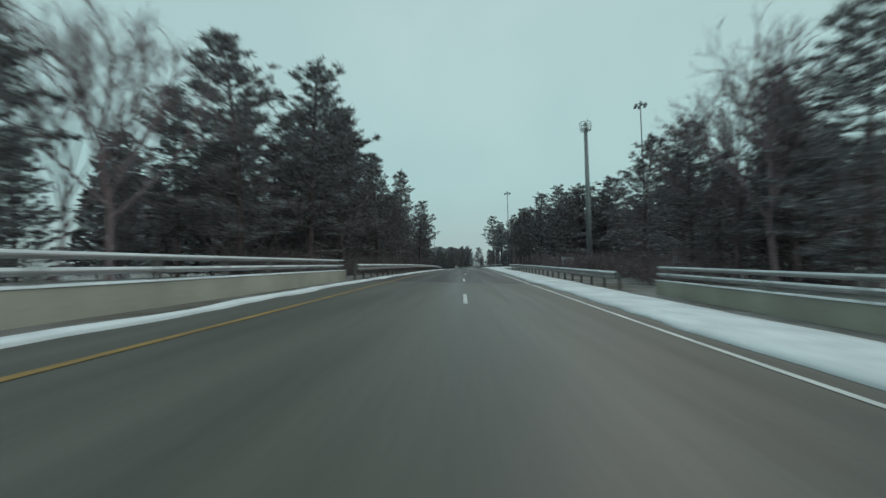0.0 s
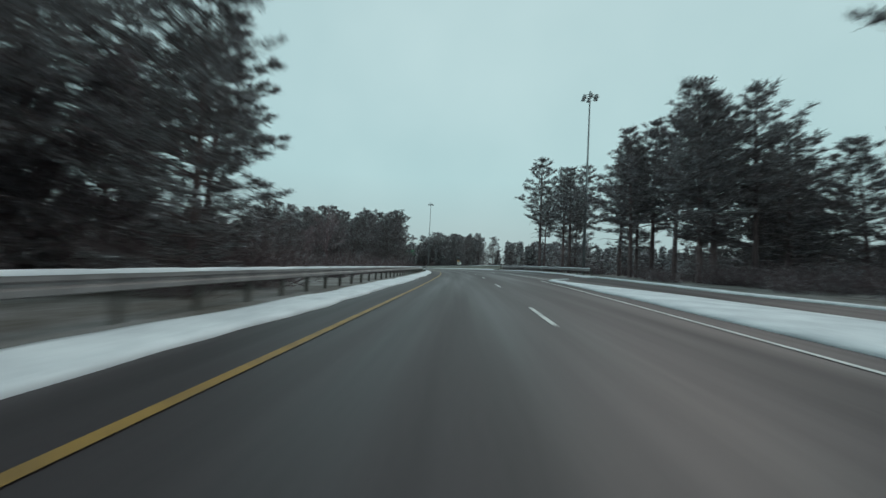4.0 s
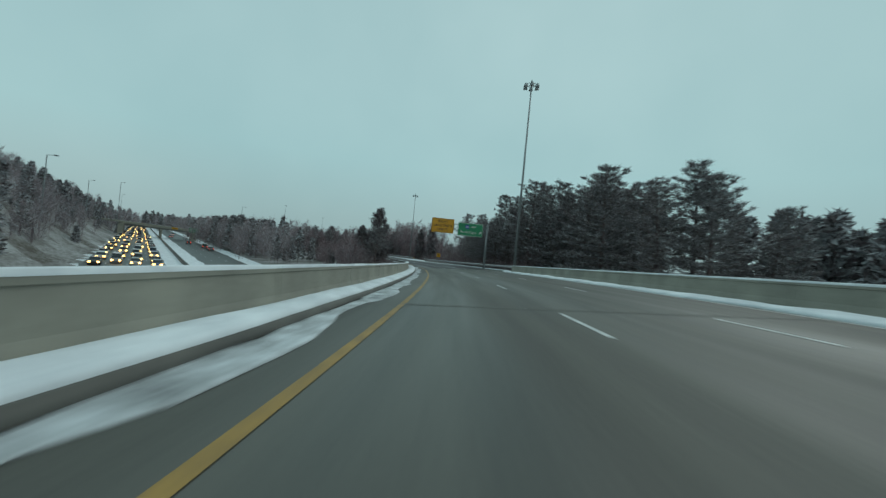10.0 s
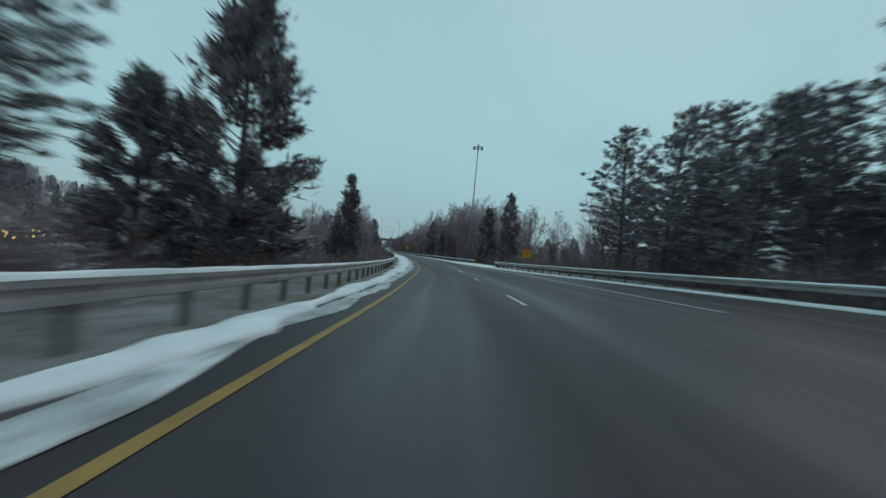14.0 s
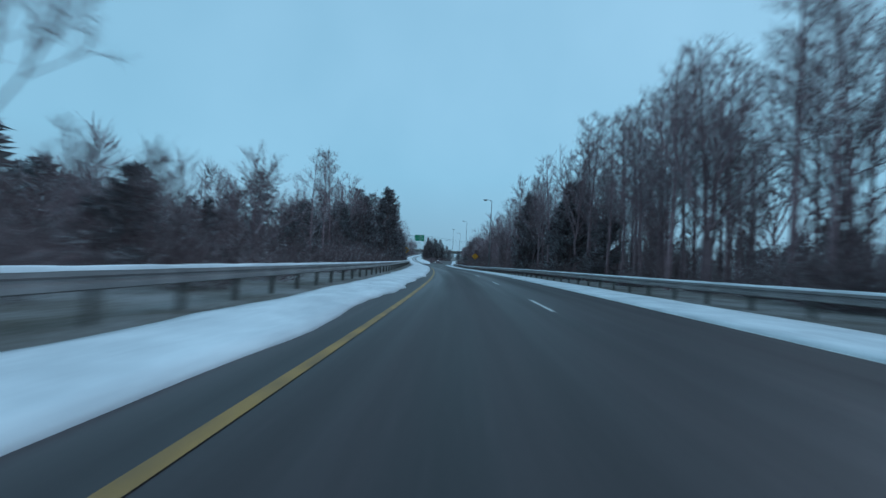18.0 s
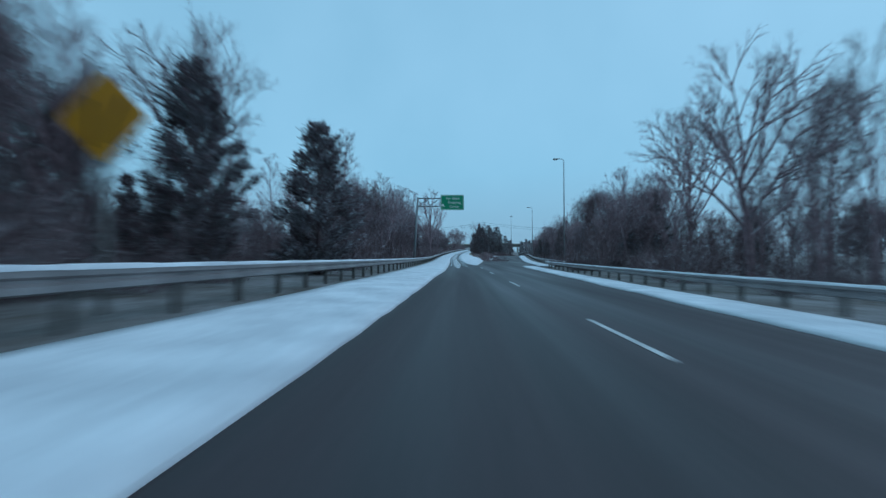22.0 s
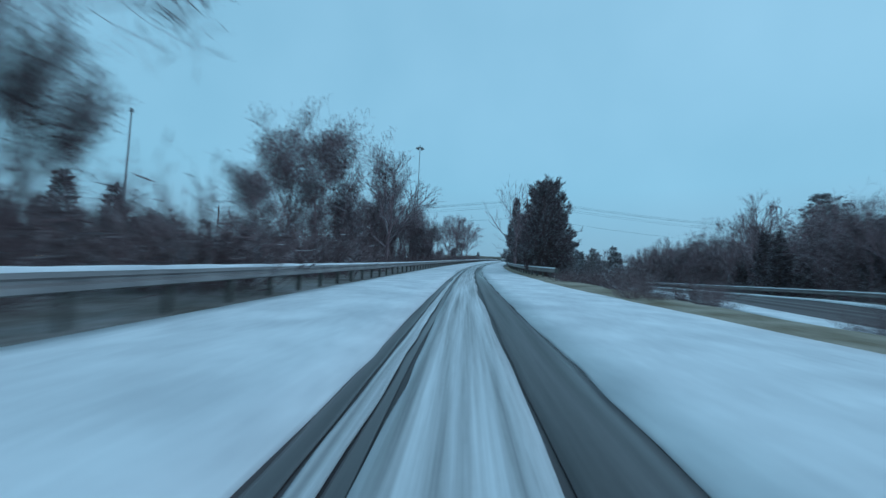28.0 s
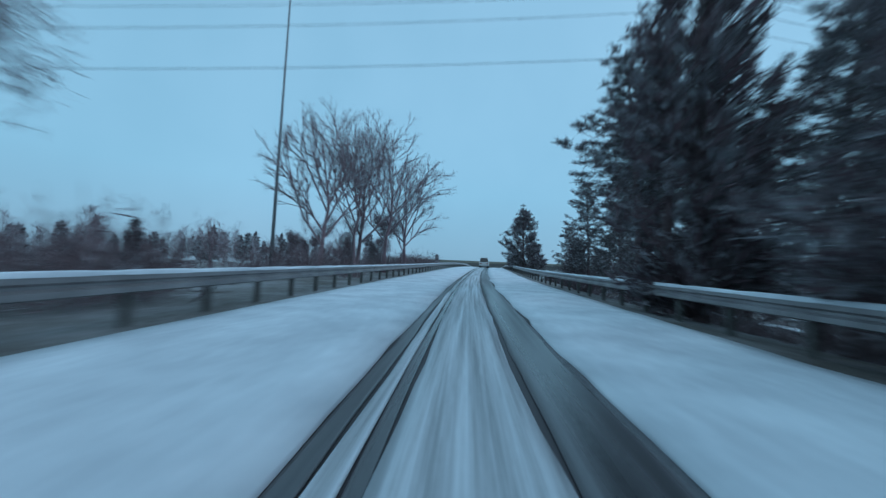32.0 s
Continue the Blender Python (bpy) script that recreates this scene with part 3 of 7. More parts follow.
for a, b, w0, w1, sd in ((540, 720, -2.0, -0.05, 31), (500, 720, 8.15, 10.2, 32)):
    tagged(sheet("snow_bank", a, b, lambda s: max(MAIN_L(s) + w0, 4.2) if w0 < 0 else MAIN_L(s) + w0, shift(MAIN_L, w1), 0.1, M_SNOW, 4, 1.6, 0.2, sd, 0.08, drop=MAIN_DROP, crown=0.04),
           "white snow along the main road's edge", "snow", kind="stuff")
for lo, hi, sd in ((-1.06, -0.9, 15), (-0.7, -0.6, 17), (0.44, 1.06, 16)):
    snow("wheel_track_slush", 492, 818, const(lo), const(hi), 0.014, 0.05, sd, M_TRACK, label="dark slushy wheel track", thick=0.008)
snow("snow_strip", 494, 818, const(-0.86), const(-0.72), 0.024, 0.05, 18, M_PACKED, label="thin ridge of packed snow within the wheel track", thick=0.014)


# ---------------------------------------------------------------- guardrails
def w_beam():
    """One W-shaped steel panel, 3.81 m long, along +Y, the face towards +X."""
    prof = [(0.0, 0.43), (0.055, 0.455), (0.055, 0.53), (0.0, 0.565), (0.0, 0.605), (0.055, 0.64), (0.055, 0.715), (0.0, 0.74)]
    bm = bmesh.new()
    rows = [[bm.verts.new((x, y, z)) for x, z in prof] for y in (-0.04, 3.87)]
    back = [[bm.verts.new((x - 0.006, y, z)) for x, z in prof] for y in (-0.04, 3.87)]
    for r, flip in ((rows, False), (back, True)):
        for j in range(len(prof) - 1):
            f = (r[0][j], r[1][j], r[1][j + 1], r[0][j + 1])
            bm.faces.new(f if flip else tuple(reversed(f)))
    for j in (0, len(prof) - 1):
        bm.faces.new((rows[0][j], rows[1][j], back[1][j], back[0][j]))
    me = bpy.data.meshes.new("rail_panel")
    bm.to_mesh(me)
    bm.free()
    me.materials.append(M_STEEL)
    return me


def mesh_of(name, build, material, smooth=False):
    bm = bmesh.new()
    build(bm)
    me = bpy.data.meshes.new(name)
    bm.to_mesh(me)
    bm.free()
    me.materials.append(material)
    if smooth:
        me.polygons.foreach_set("use_smooth", [True] * len(me.polygons))
    return me


def post_shape(bm):
    box(bm, -0.2, -0.185, -0.05, 0.05, -0.5, 0.72)
    box(bm, -0.1, -0.085, -0.05, 0.05, -0.5, 0.72)
    box(bm, -0.185, -0.1, -0.004, 0.004, -0.5, 0.72)
    box(bm, -0.085, 0.0, -0.05, 0.05, 0.46, 0.71)


def cap_shape(bm):
    rows = []
    for i in range(9):
        y = -0.03 + 3.87 * i / 8
        t = 0.05 + 0.022 * noise.noise((y * 1.7, 0, 5))
        rows.append([bm.verts.new((x, y, 0.735 + z * t)) for x, z in ((-0.04, 0), (-0.02, 0.8), (0.02, 1.0), (0.055, 0.6), (0.065, -0.5))])
    for p, q in zip(rows, rows[1:]):
        for j in range(4):
            bm.faces.new((p[j + 1], p[j], q[j], q[j + 1]))


BEAM, RAIL_POST, RAIL_CAP = w_beam(), mesh_of("rail_post", post_shape, M_POST), mesh_of("snow_cap", cap_shape, M_SNOW, True)


def guardrail(s0, s1, line, side, label, drop=None, lift=0.0):
    """A run of guardrail along the road; side +1 faces right, -1 faces left."""
    root = tagged(empty("guardrail"), label, "guardrail")
    k = int((s1 - s0) / 3.81)
    for i in range(k):
        s = s0 + 3.81 * i
        d0, d1 = (drop(s), drop(s + 3.81)) if drop else (0, 0)
        a, b = at(s, line(s), d0 + lift), at(s + 3.81, line(s + 3.81), d1 + lift)
        d = b - a
        rz = Matrix.Rotation(math.atan2(-d.x, d.y), 4, "Z")
        rx = Matrix.Rotation(math.atan2(d.z, math.hypot(d.x, d.y)), 4, "X")
        flip = Matrix.Diagonal((side, 1, 1, 1))
        sc = Matrix.Diagonal((1, d.length / 3.81, 1, 1))
        m = Matrix.Translation(a) @ rz @ rx @ flip @ sc
        share("rail_panel", BEAM, root, m)
        share("snow_cap", RAIL_CAP, root, m)
        for e in (0.0, 0.5):
            q = a + d * e
            share("rail_post", RAIL_POST, root, Matrix.Translation(q) @ rz @ flip)
    return root


guardrail(22, 176, RAIL_L, 1, "weathered W-beam guardrail with a cap of snow", lift=0.06)
guardrail(18, 62, RAIL_R, -1, "grey W-beam guardrail capped with thin snow")
guardrail(127.6, 166, RAIL_R, -1, "snow-capped W-beam guardrail round the bend")
guardrail(274, 800, RAIL_L, 1, "grey W-beam guardrail capped with snow", lift=0.06)
guardrail(258, 344, tab((258, 11.2), (266, 13.2), (292, 13.4), (318, 10.4), (334, 9.4), (344, 11.2)), -1, "grey W-beam guardrail beside the merging lane")
guardrail(357.6, 500, lambda s: RAIL_R(s) + max(0.0, 1.9 - (s - 357.6) * 0.09), -1, "grey W-beam guardrail on the outer verge")
guardrail(500, 700, shift(MAIN_L, 11.5), -1, "snow-capped guardrail of the main road", MAIN_DROP)
guardrail(598.4, 800, tab((598.4, 5.6), (606, 5.05), (620, 4.85), (800, 5.0)), -1, "grey W-beam guardrail at the ramp's outer edge")


# ---------------------------------------------------------------- bridge parapets
def parapet(name, s0, s1, n, face, label, height=0.86):
    """A concrete bridge parapet in bays with a sloped foot, a coping and a snow cap."""
    root = tagged(empty(name), label, "bridge parapet")
    bay = 6.0
    k = int((s1 - s0) / bay)
    for i in range(k):
        bm, cap = bmesh.new(), bmesh.new()
        prof = [(0.12, -0.6), (0.12, 0.12), (0.04, 0.32), (0.0, height - 0.1), (0.03, height - 0.08), (0.03, height), (-0.27, height), (-0.27, -0.6)]
        rows, rows2 = [], []
        for j in range(4):
            s = s0 + bay * i + (bay - 0.03) * j / 3
            rows.append([bm.verts.new(at(s, n + face * x, z)) for x, z in prof])
            t = 0.05 + 0.015 * noise.noise((s, n, 0))
            rows2.append([cap.verts.new(at(s, n + face * x, height + z)) for x, z in ((0.035, -0.01), (0.03, t), (-0.12, t * 1.25), (-0.26, t), (-0.275, -0.01))])
        for p, q in zip(rows, rows[1:]):
            for j in range(len(prof)):
                bm.faces.new((p[j], p[(j + 1) % len(prof)], q[(j + 1) % len(prof)], q[j]))
        bm.faces.new(rows[0])
        bm.faces.new(list(reversed(rows[-1])))
        bmesh.ops.recalc_face_normals(bm, faces=bm.faces)
        for p, q in zip(rows2, rows2[1:]):
            for j in range(4):
                cap.faces.new((p[j], p[j + 1], q[j + 1], q[j]))
        part("parapet_bay", bm, M_CONC, root)
        part("snow_cap", cap, M_SNOW, root, "rounded cap of snow", True)
    return root


parapet("bridge_parapet", 174, 276, -3.5, 1, "long tan concrete bridge parapet capped with snow")
parapet("bridge_parapet", 161, 257.5, 10.8, -1, "long tan concrete bridge parapet capped with snow")


def kerb(s0, s1, lo, hi, h, label):
    ob = sheet("kerb", s0, s1, const(lo), const(hi), h, M_KERB, 2, 3.0, thick=h + 0.02)
    return tagged(ob, label, "kerb", kind="structure")


kerb(174, 276, -3.42, -2.5, 0.15, "concrete bridge kerb under snow")
kerb(161, 257, 10.35, 10.72, 0.1, "concrete bridge kerb at the parapet's foot")


def rail_barrier(s0, s1, n, label):
    """Low concrete wall that carries two steel rails on posts."""
    root = tagged(empty("bridge_barrier"), label, "bridge barrier")
    wall = sheet("concrete_wall", s0, s1, const(n - 0.16), const(n + 0.16), 0.5, M_CONC, 2, 2.0, thick=1.0)
    wall.parent = root
    cap = sheet("snow_cap", s0, s1, const(n - 0.17), const(n + 0.17), 0.53, M_SNOW, 2, 1.0, 0.02, 3, 0.03)
    cap.parent = root
    for h in (0.72, 0.98):
        for i in range(int((s1 - s0) / 4)):
            bm = bmesh.new()
            tube(bm, at(s0 + 4 * i, n, h), at(s0 + 4 * i + 4, n, h), 0.06, 0.06, 8)
            part("steel_rail", bm, M_STEEL, root, smooth=True)
        c = sheet("snow_cap", s0, s1, const(n - 0.05), const(n + 0.05), h + 0.075, M_SNOW, 2, 2.0, 0.0, 4, 0.05)
        c.parent = root
    for i in range(int((s1 - s0) / 2.4) + 1):
        bm = bmesh.new()
        p = at(s0 + 2.4 * i, n, 0.0)
        box(bm, p.x - 0.06, p.x + 0.06, p.y - 0.05, p.y + 0.05, p.z + 0.45, p.z + 1.0)
        part("barrier_post", bm, M_POST, root)
    return root


rail_barrier(-40, 21, -6.3, "two-rail steel and concrete bridge barrier with snow")
rail_barrier(-40, 16, 7.6, "two-rail steel and concrete bridge barrier with snow")


# ---------------------------------------------------------------- masts, lamps and signs
def place(s, n, extra=0.0, drop=0.0):
    p = at(s, n, drop)
    return Matrix.Translation(p) @ Matrix.Rotation(math.radians(turn(s) + extra), 4, "Z")


def high_mast(s, n, height, base, label, ring=True):
    """A tapered steel mast with a ring of floodlights."""
    root = tagged(empty("high_mast_light", place(s, n)), label, "high mast light")
    bm = bmesh.new()
    tube(bm, (0, 0, base), (0, 0, height), 0.23, 0.09, 12)
    part("mast", bm, M_POLE, root, smooth=True)
    bm = bmesh.new()
    bmesh.ops.create_cone(bm, cap_ends=True, segments=12, radius1=0.55, radius2=0.4, depth=0.35, matrix=Matrix.Translation((0, 0, base + 0.15)))
    part("mast_foot", bm, M_POLE, root)
    if not ring:
        bm = bmesh.new()
        bmesh.ops.create_cone(bm, cap_ends=True, segments=10, radius1=0.3, radius2=0.15, depth=0.5, matrix=Matrix.Translation((0, 0, height)))
        part("lamp_head", bm, M_POLE, root)
        return root
    bm = bmesh.new()
    for i in range(12):
        a, b = 2 * math.pi * i / 12, 2 * math.pi * (i + 1) / 12
        tube(bm, (0.75 * math.cos(a), 0.75 * math.sin(a), height - 0.5), (0.75 * math.cos(b), 0.75 * math.sin(b), height - 0.5), 0.05, 0.05, 5)
    for i in range(3):
        a = 2 * math.pi * i / 3
        tube(bm, (0, 0, height - 0.35), (0.75 * math.cos(a), 0.75 * math.sin(a), height - 0.5), 0.04, 0.04, 5)
    tube(bm, (0, 0, height - 0.5), (0, 0, height + 0.25), 0.16, 0.1, 8)
    part("lamp_ring", bm, M_POLE, root)
    for i in range(6):
        a = 2 * math.pi * i / 6 + 0.3
        c, d = math.cos(a), math.sin(a)
        fl = bmesh.new()
        bmesh.ops.create_cone(fl, cap_ends=True, segments=10, radius1=0.34, radius2=0.18, depth=0.5, matrix=Matrix.Translation((1.0 * c, 1.0 * d, height - 0.72)))
        hd = part("floodlight", fl, M_POLE, root)
        ln = bmesh.new()
        bmesh.ops.create_circle(ln, cap_ends=True, segments=10, radius=0.3, matrix=Matrix.Translation((1.0 * c, 1.0 * d, height - 0.975)))
        part("lens", ln, M_LENS, hd)
    return root


high_mast(143.3, 19.8, 27.0, -1.5, "tall grey high-mast light above the pines")
high_mast(262, 12.5, 29.0, -0.6, "tall grey high-mast light beside the bridge's end")
high_mast(370, 12.2, 27.0, -0.6, "tall grey high-mast light before bare trees")
high_mast(690.3, -24.3, 35.0, -3.5, "tall grey high-mast light beyond bare trees")
high_mast(79.6, 36.0, 32.2, -1.5, "slender grey high-mast light among trees")


def camera_tower(s, n, height):
    """A thick tapered pole with a railed work platform on top."""
    root = tagged(empty("traffic_tower", place(s, n)), "thick grey steel pole with a railed top platform", "tower")
    bm = bmesh.new()
    tube(bm, (0, 0, -0.8), (0, 0, height), 0.34, 0.2, 12)
    part("pole", bm, M_POLE, root, smooth=True)
    bm = bmesh.new()
    for i in range(14):
        a, b = 2 * math.pi * i / 14, 2 * math.pi * (i + 1) / 14
        for h, r in ((0.0, 0.62), (0.45, 0.66), (0.9, 0.68)):
            tube(bm, (r * math.cos(a), r * math.sin(a), height - 0.9 + h), (r * math.cos(b), r * math.sin(b), height - 0.9 + h), 0.03, 0.03, 4)
        if i % 2 == 0:
            tube(bm, (0.62 * math.cos(a), 0.62 * math.sin(a), height - 0.9), (0.68 * math.cos(a), 0.68 * math.sin(a), height), 0.025, 0.025, 4)
            tube(bm, (0, 0, height - 0.95), (0.62 * math.cos(a), 0.62 * math.sin(a), height - 0.9), 0.025, 0.025, 4)
    part("railed_platform", bm, M_POLE, root)
    bm = bmesh.new()
    tube(bm, (0.3, 0, height - 0.9), (0.3, 0, height + 0.7), 0.035, 0.02, 5)
    part("aerial", bm, M_POLE, root)
    bm = bmesh.new()
    box(bm, -0.2, 0.2, -0.45, -0.15, height - 0.75, height - 0.3)
    part("camera_housing", bm, M_SWHITE, root)
    return root


camera_tower(48.0, 15.0, 17.6)
high_mast(621.8, -48.5, 20.2, -6, "slender grey light pole beyond brush", ring=False)
high_mast(826, 14.6, 30.5, -3, "distant grey high-mast light beyond the ramp")


def street_lamp(s, n, height, label, drop=0.0):
    root = tagged(empty("street_lamp", place(s, n, 0.0, drop)), label, "street lamp")
    bm = bmesh.new()
    tube(bm, (0, 0, -1.0), (0, 0, height - 0.3), 0.12, 0.07, 8)
    part("pole", bm, M_POLE, root, smooth=True)
    bm = bmesh.new()
    for i in range(6):
        a, b = i / 6 * math.pi / 2, (i + 1) / 6 * math.pi / 2
        tube(bm, (-0.9 * (1 - math.cos(a)), 0, height - 0.3 + 0.35 * math.sin(a)), (-0.9 * (1 - math.cos(b)), 0, height - 0.3 + 0.35 * math.sin(b)), 0.05, 0.05, 6)
    part("arm", bm, M_POLE, root, smooth=True)
    bm = bmesh.new()
    bmesh.ops.create_uvsphere(bm, u_segments=10, v_segments=6, radius=0.5, matrix=Matrix.Translation((-1.3, 0, height)) @ Matrix.Diagonal((1.0, 0.45, 0.28, 1)))
    head = part("lamp_head", bm, M_POLE, root, smooth=True)
    bm = bmesh.new()
    bmesh.ops.create_uvsphere(bm, u_segments=8, v_segments=5, radius=0.3, matrix=Matrix.Translation((-1.35, 0, height - 0.1)) @ Matrix.Diagonal((1.0, 0.5, 0.3, 1)))
    part("lens", bm, M_LENS, head)
    return root


street_lamp(442.4, 11.1, 14.4, "grey street lamp with a short curved arm beside bare trees")
street_lamp(513.4, 17.3, 17.0, "grey street lamp with a short curved arm on the verge")
street_lamp(576.4, 24.0, 15.2, "grey street lamp beside the main road")
street_lamp(640, 46.0, 14.0, "grey street lamp beside the main road", drop=-3.0)
street_lamp(714.6, 72.0, 20.0, "tall grey street lamp beyond the main road", drop=-5.0)


def letters(text, size, loc, material, parent, name="legend", align="CENTER"):
    cu = bpy.data.curves.new(name, "FONT")
    cu.body, cu.size, cu.align_x, cu.align_y, cu.extrude = text, size, align, "CENTER", 0.004
    tmp = bpy.data.objects.new(name, cu)
    scene.collection.objects.link(tmp)
    bpy.context.view_layer.update()
    me = bpy.data.meshes.new_from_object(tmp.evaluated_get(bpy.context.evaluated_depsgraph_get()))
    bpy.data.objects.remove(tmp)
    me.materials.clear()
    me.materials.append(material)
    ob = new(name, me)
    ob.parent = parent
    ob.matrix_basis = Matrix.Translation(loc) @ pose(0, 0, 0, 90, 0, 0)
    return ob


def rounded(bm, w, h, r, y0, y1, cx=0.0, cz=0.0, diamond=False):
    pts = []
    for k, (sx, sz) in enumerate(((1, -1), (1, 1), (-1, 1), (-1, -1))):
        for i in range(4):
            a = math.radians(-90 + 90 * k + 30 * i)
            pts.append((sx * (w / 2 - r) + r * math.cos(a), sz * (h / 2 - r) + r * math.sin(a)))
    if diamond:
        c = math.sqrt(0.5)
        pts = [((x - z) * c, (x + z) * c) for x, z in pts]
    f = [bm.verts.new((cx + x, y0, cz + z)) for x, z in pts]
    b = [bm.verts.new((cx + x, y1, cz + z)) for x, z in pts]
    bm.faces.new(f)
    bm.faces.new(list(reversed(b)))
    for i in range(len(pts)):
        j = (i + 1) % len(pts)
        bm.faces.new((f[j], f[i], b[i], b[j]))


def truss(bm, x0, x1, z0, z1, bays, r=0.07, y=0.25):
    for yy in (-y, y):
        tube(bm, (x0, yy, z0), (x1, yy, z0), r, r, 6)
        tube(bm, (x0, yy, z1), (x1, yy, z1), r, r, 6)
        for i in range(bays):
            a, b = x0 + (x1 - x0) * i / bays, x0 + (x1 - x0) * (i + 1) / bays
            tube(bm, (a, yy, z0), (b, yy, z1), r * 0.6, r * 0.6, 5)
            tube(bm, (b, yy, z0), (b, yy, z1), r * 0.6, r * 0.6, 5)
    for i in range(bays + 1):
        a = x0 + (x1 - x0) * i / bays
        tube(bm, (a, -y, z0), (a, y, z0), r * 0.5, r * 0.5, 5)
        tube(bm, (a, -y, z1), (a, y, z1), r * 0.5, r * 0.5, 5)


def panel(parent, name, w, h, cx, cz, material, border, y=-0.45):
    bm = bmesh.new()
    rounded(bm, w, h, 0.14, y, y + 0.05, cx, cz)
    ob = part(name, bm, material, parent)
    for x0, x1, z0, z1 in ((-w / 2 + 0.1, w / 2 - 0.1, h / 2 - 0.12, h / 2 - 0.07), (-w / 2 + 0.1, w / 2 - 0.1, -h / 2 + 0.07, -h / 2 + 0.12),
                           (-w / 2 + 0.07, -w / 2 + 0.12, -h / 2 + 0.1, h / 2 - 0.1), (w / 2 - 0.12, w / 2 - 0.07, -h / 2 + 0.1, h / 2 - 0.1)):
        bm = bmesh.new()
        box(bm, cx + x0, cx + x1, y - 0.006, y + 0.002, cz + z0, cz + z1)
        part("border", bm, border, ob)
    return ob


def arrow(bm, x, y, z, size, angle):
    """A flat arrow that points up before it is turned by angle degrees."""
    pts = [(-0.09, -0.5), (0.09, -0.5), (0.09, 0.1), (0.32, -0.06), (0.32, 0.12), (0.0, 0.5), (-0.32, 0.12), (-0.32, -0.06), (-0.09, 0.1)]
    c, s = math.cos(math.radians(angle)), math.sin(math.radians(angle))
    bm.faces.new([bm.verts.new((x + size * (u * c - v * s), y, z + size * (u * s + v * c))) for u, v in pts])


def sign_cantilever():
    """Post on the outer verge with a truss arm over the road and two panels."""
    s = 279.6
    root = tagged(empty("cantilever_sign", place(s, -0.3, 0, 0.45)), "steel cantilever arm with a yellow and a green overhead sign", "overhead sign")
    z0 = at(s, 12.0).z - at(s, 0).z - 0.45
    bm = bmesh.new()
    tube(bm, (12.0, 0, z0 - 0.8), (12.0, 0, z0 + 8.6), 0.24, 0.2, 12)
    part("post", bm, M_POLE, root, smooth=True)
    bm = bmesh.new()
    truss(bm, 1.4, 12.0, 7.2, 8.3, 8)
    part("truss_arm", bm, M_POLE, root)
    for x in (1.6, 4.6, 6.9, 10.2):
        bm = bmesh.new()
        box(bm, x - 0.04, x + 0.04, -0.4, -0.32, 6.1, 9.2)
        part("hanger", bm, M_POLE, root)
        bm = bmesh.new()
        box(bm, x - 0.05, x + 0.05, -1.2, -0.4, 6.12, 6.2)
        tube(bm, (x, -1.2, 6.16), (x, -0.42, 6.55), 0.03, 0.03, 5)
        part("light_bracket", bm, M_BLACK, root)
    y = panel(root, "yellow_panel", 4.3, 2.75, 3.1, 7.75, M_SYELLOW, M_BLACK)
    for i, t in enumerate(("RIGHT", "LANE ENDS", "1200 FT")):
        letters(t, 0.68, (3.1, -0.462, 8.5 - 0.76 * i), M_BLACK, y)
    g = panel(root, "green_panel", 4.9, 2.55, 8.55, 7.45, M_SGREEN, M_SWHITE)
    letters("Front Royal", 0.66, (8.2, -0.462, 6.95), M_SWHITE, g)
    bm = bmesh.new()
    rounded(bm, 0.8, 0.72, 0.25, -0.462, -0.452, 7.9, 8.0)
    sh = part("route_shield", bm, M_BLUE, g)
    letters("66", 0.5, (7.9, -0.47, 7.95), M_SWHITE, sh)
    letters("WEST", 0.42, (9.2, -0.462, 8.0), M_SWHITE, g)
    bm = bmesh.new()
    arrow(bm, 10.55, -0.462, 7.0, 0.75, -45)
    part("arrow", bm, M_SWHITE, g)
    return root


sign_cantilever()


def sign_exit():
    """Cantilever over the ramp with a green panel."""
    s = 508.4
    root = tagged(empty("cantilever_sign", place(s, 0)), "grey cantilever arm with a green shopping centre exit sign", "overhead sign")
    bm = bmesh.new()
    tube(bm, (-6.55, 0, -1.0), (-5.85, 0, 9.9), 0.2, 0.14, 12)
    part("post", bm, M_POLE, root, smooth=True)
    bm = bmesh.new()
    truss(bm, -5.85, 0.7, 8.55, 9.75, 4, 0.055)
    part("truss_arm", bm, M_POLE, root)
    for x in (-1.7, 0.5):
        bm = bmesh.new()
        box(bm, x - 0.04, x + 0.04, -0.4, -0.32, 7.95, 10.25)
        part("hanger", bm, M_POLE, root)
    g = panel(root, "green_panel", 3.45, 2.25, -0.72, 9.06, M_SGREEN, M_SWHITE)
    for t, x, z in (("Fair Oaks", -0.67, 9.66), ("Shopping", -0.42, 9.06), ("Center", -0.42, 8.42)):
        letters(t, 0.52, (x, -0.462, z), M_SWHITE, g)
    bm = bmesh.new()
    arrow(bm, -2.07, -0.462, 8.62, 0.62, 45)
    part("arrow", bm, M_SWHITE, g)
    return root


sign_exit()


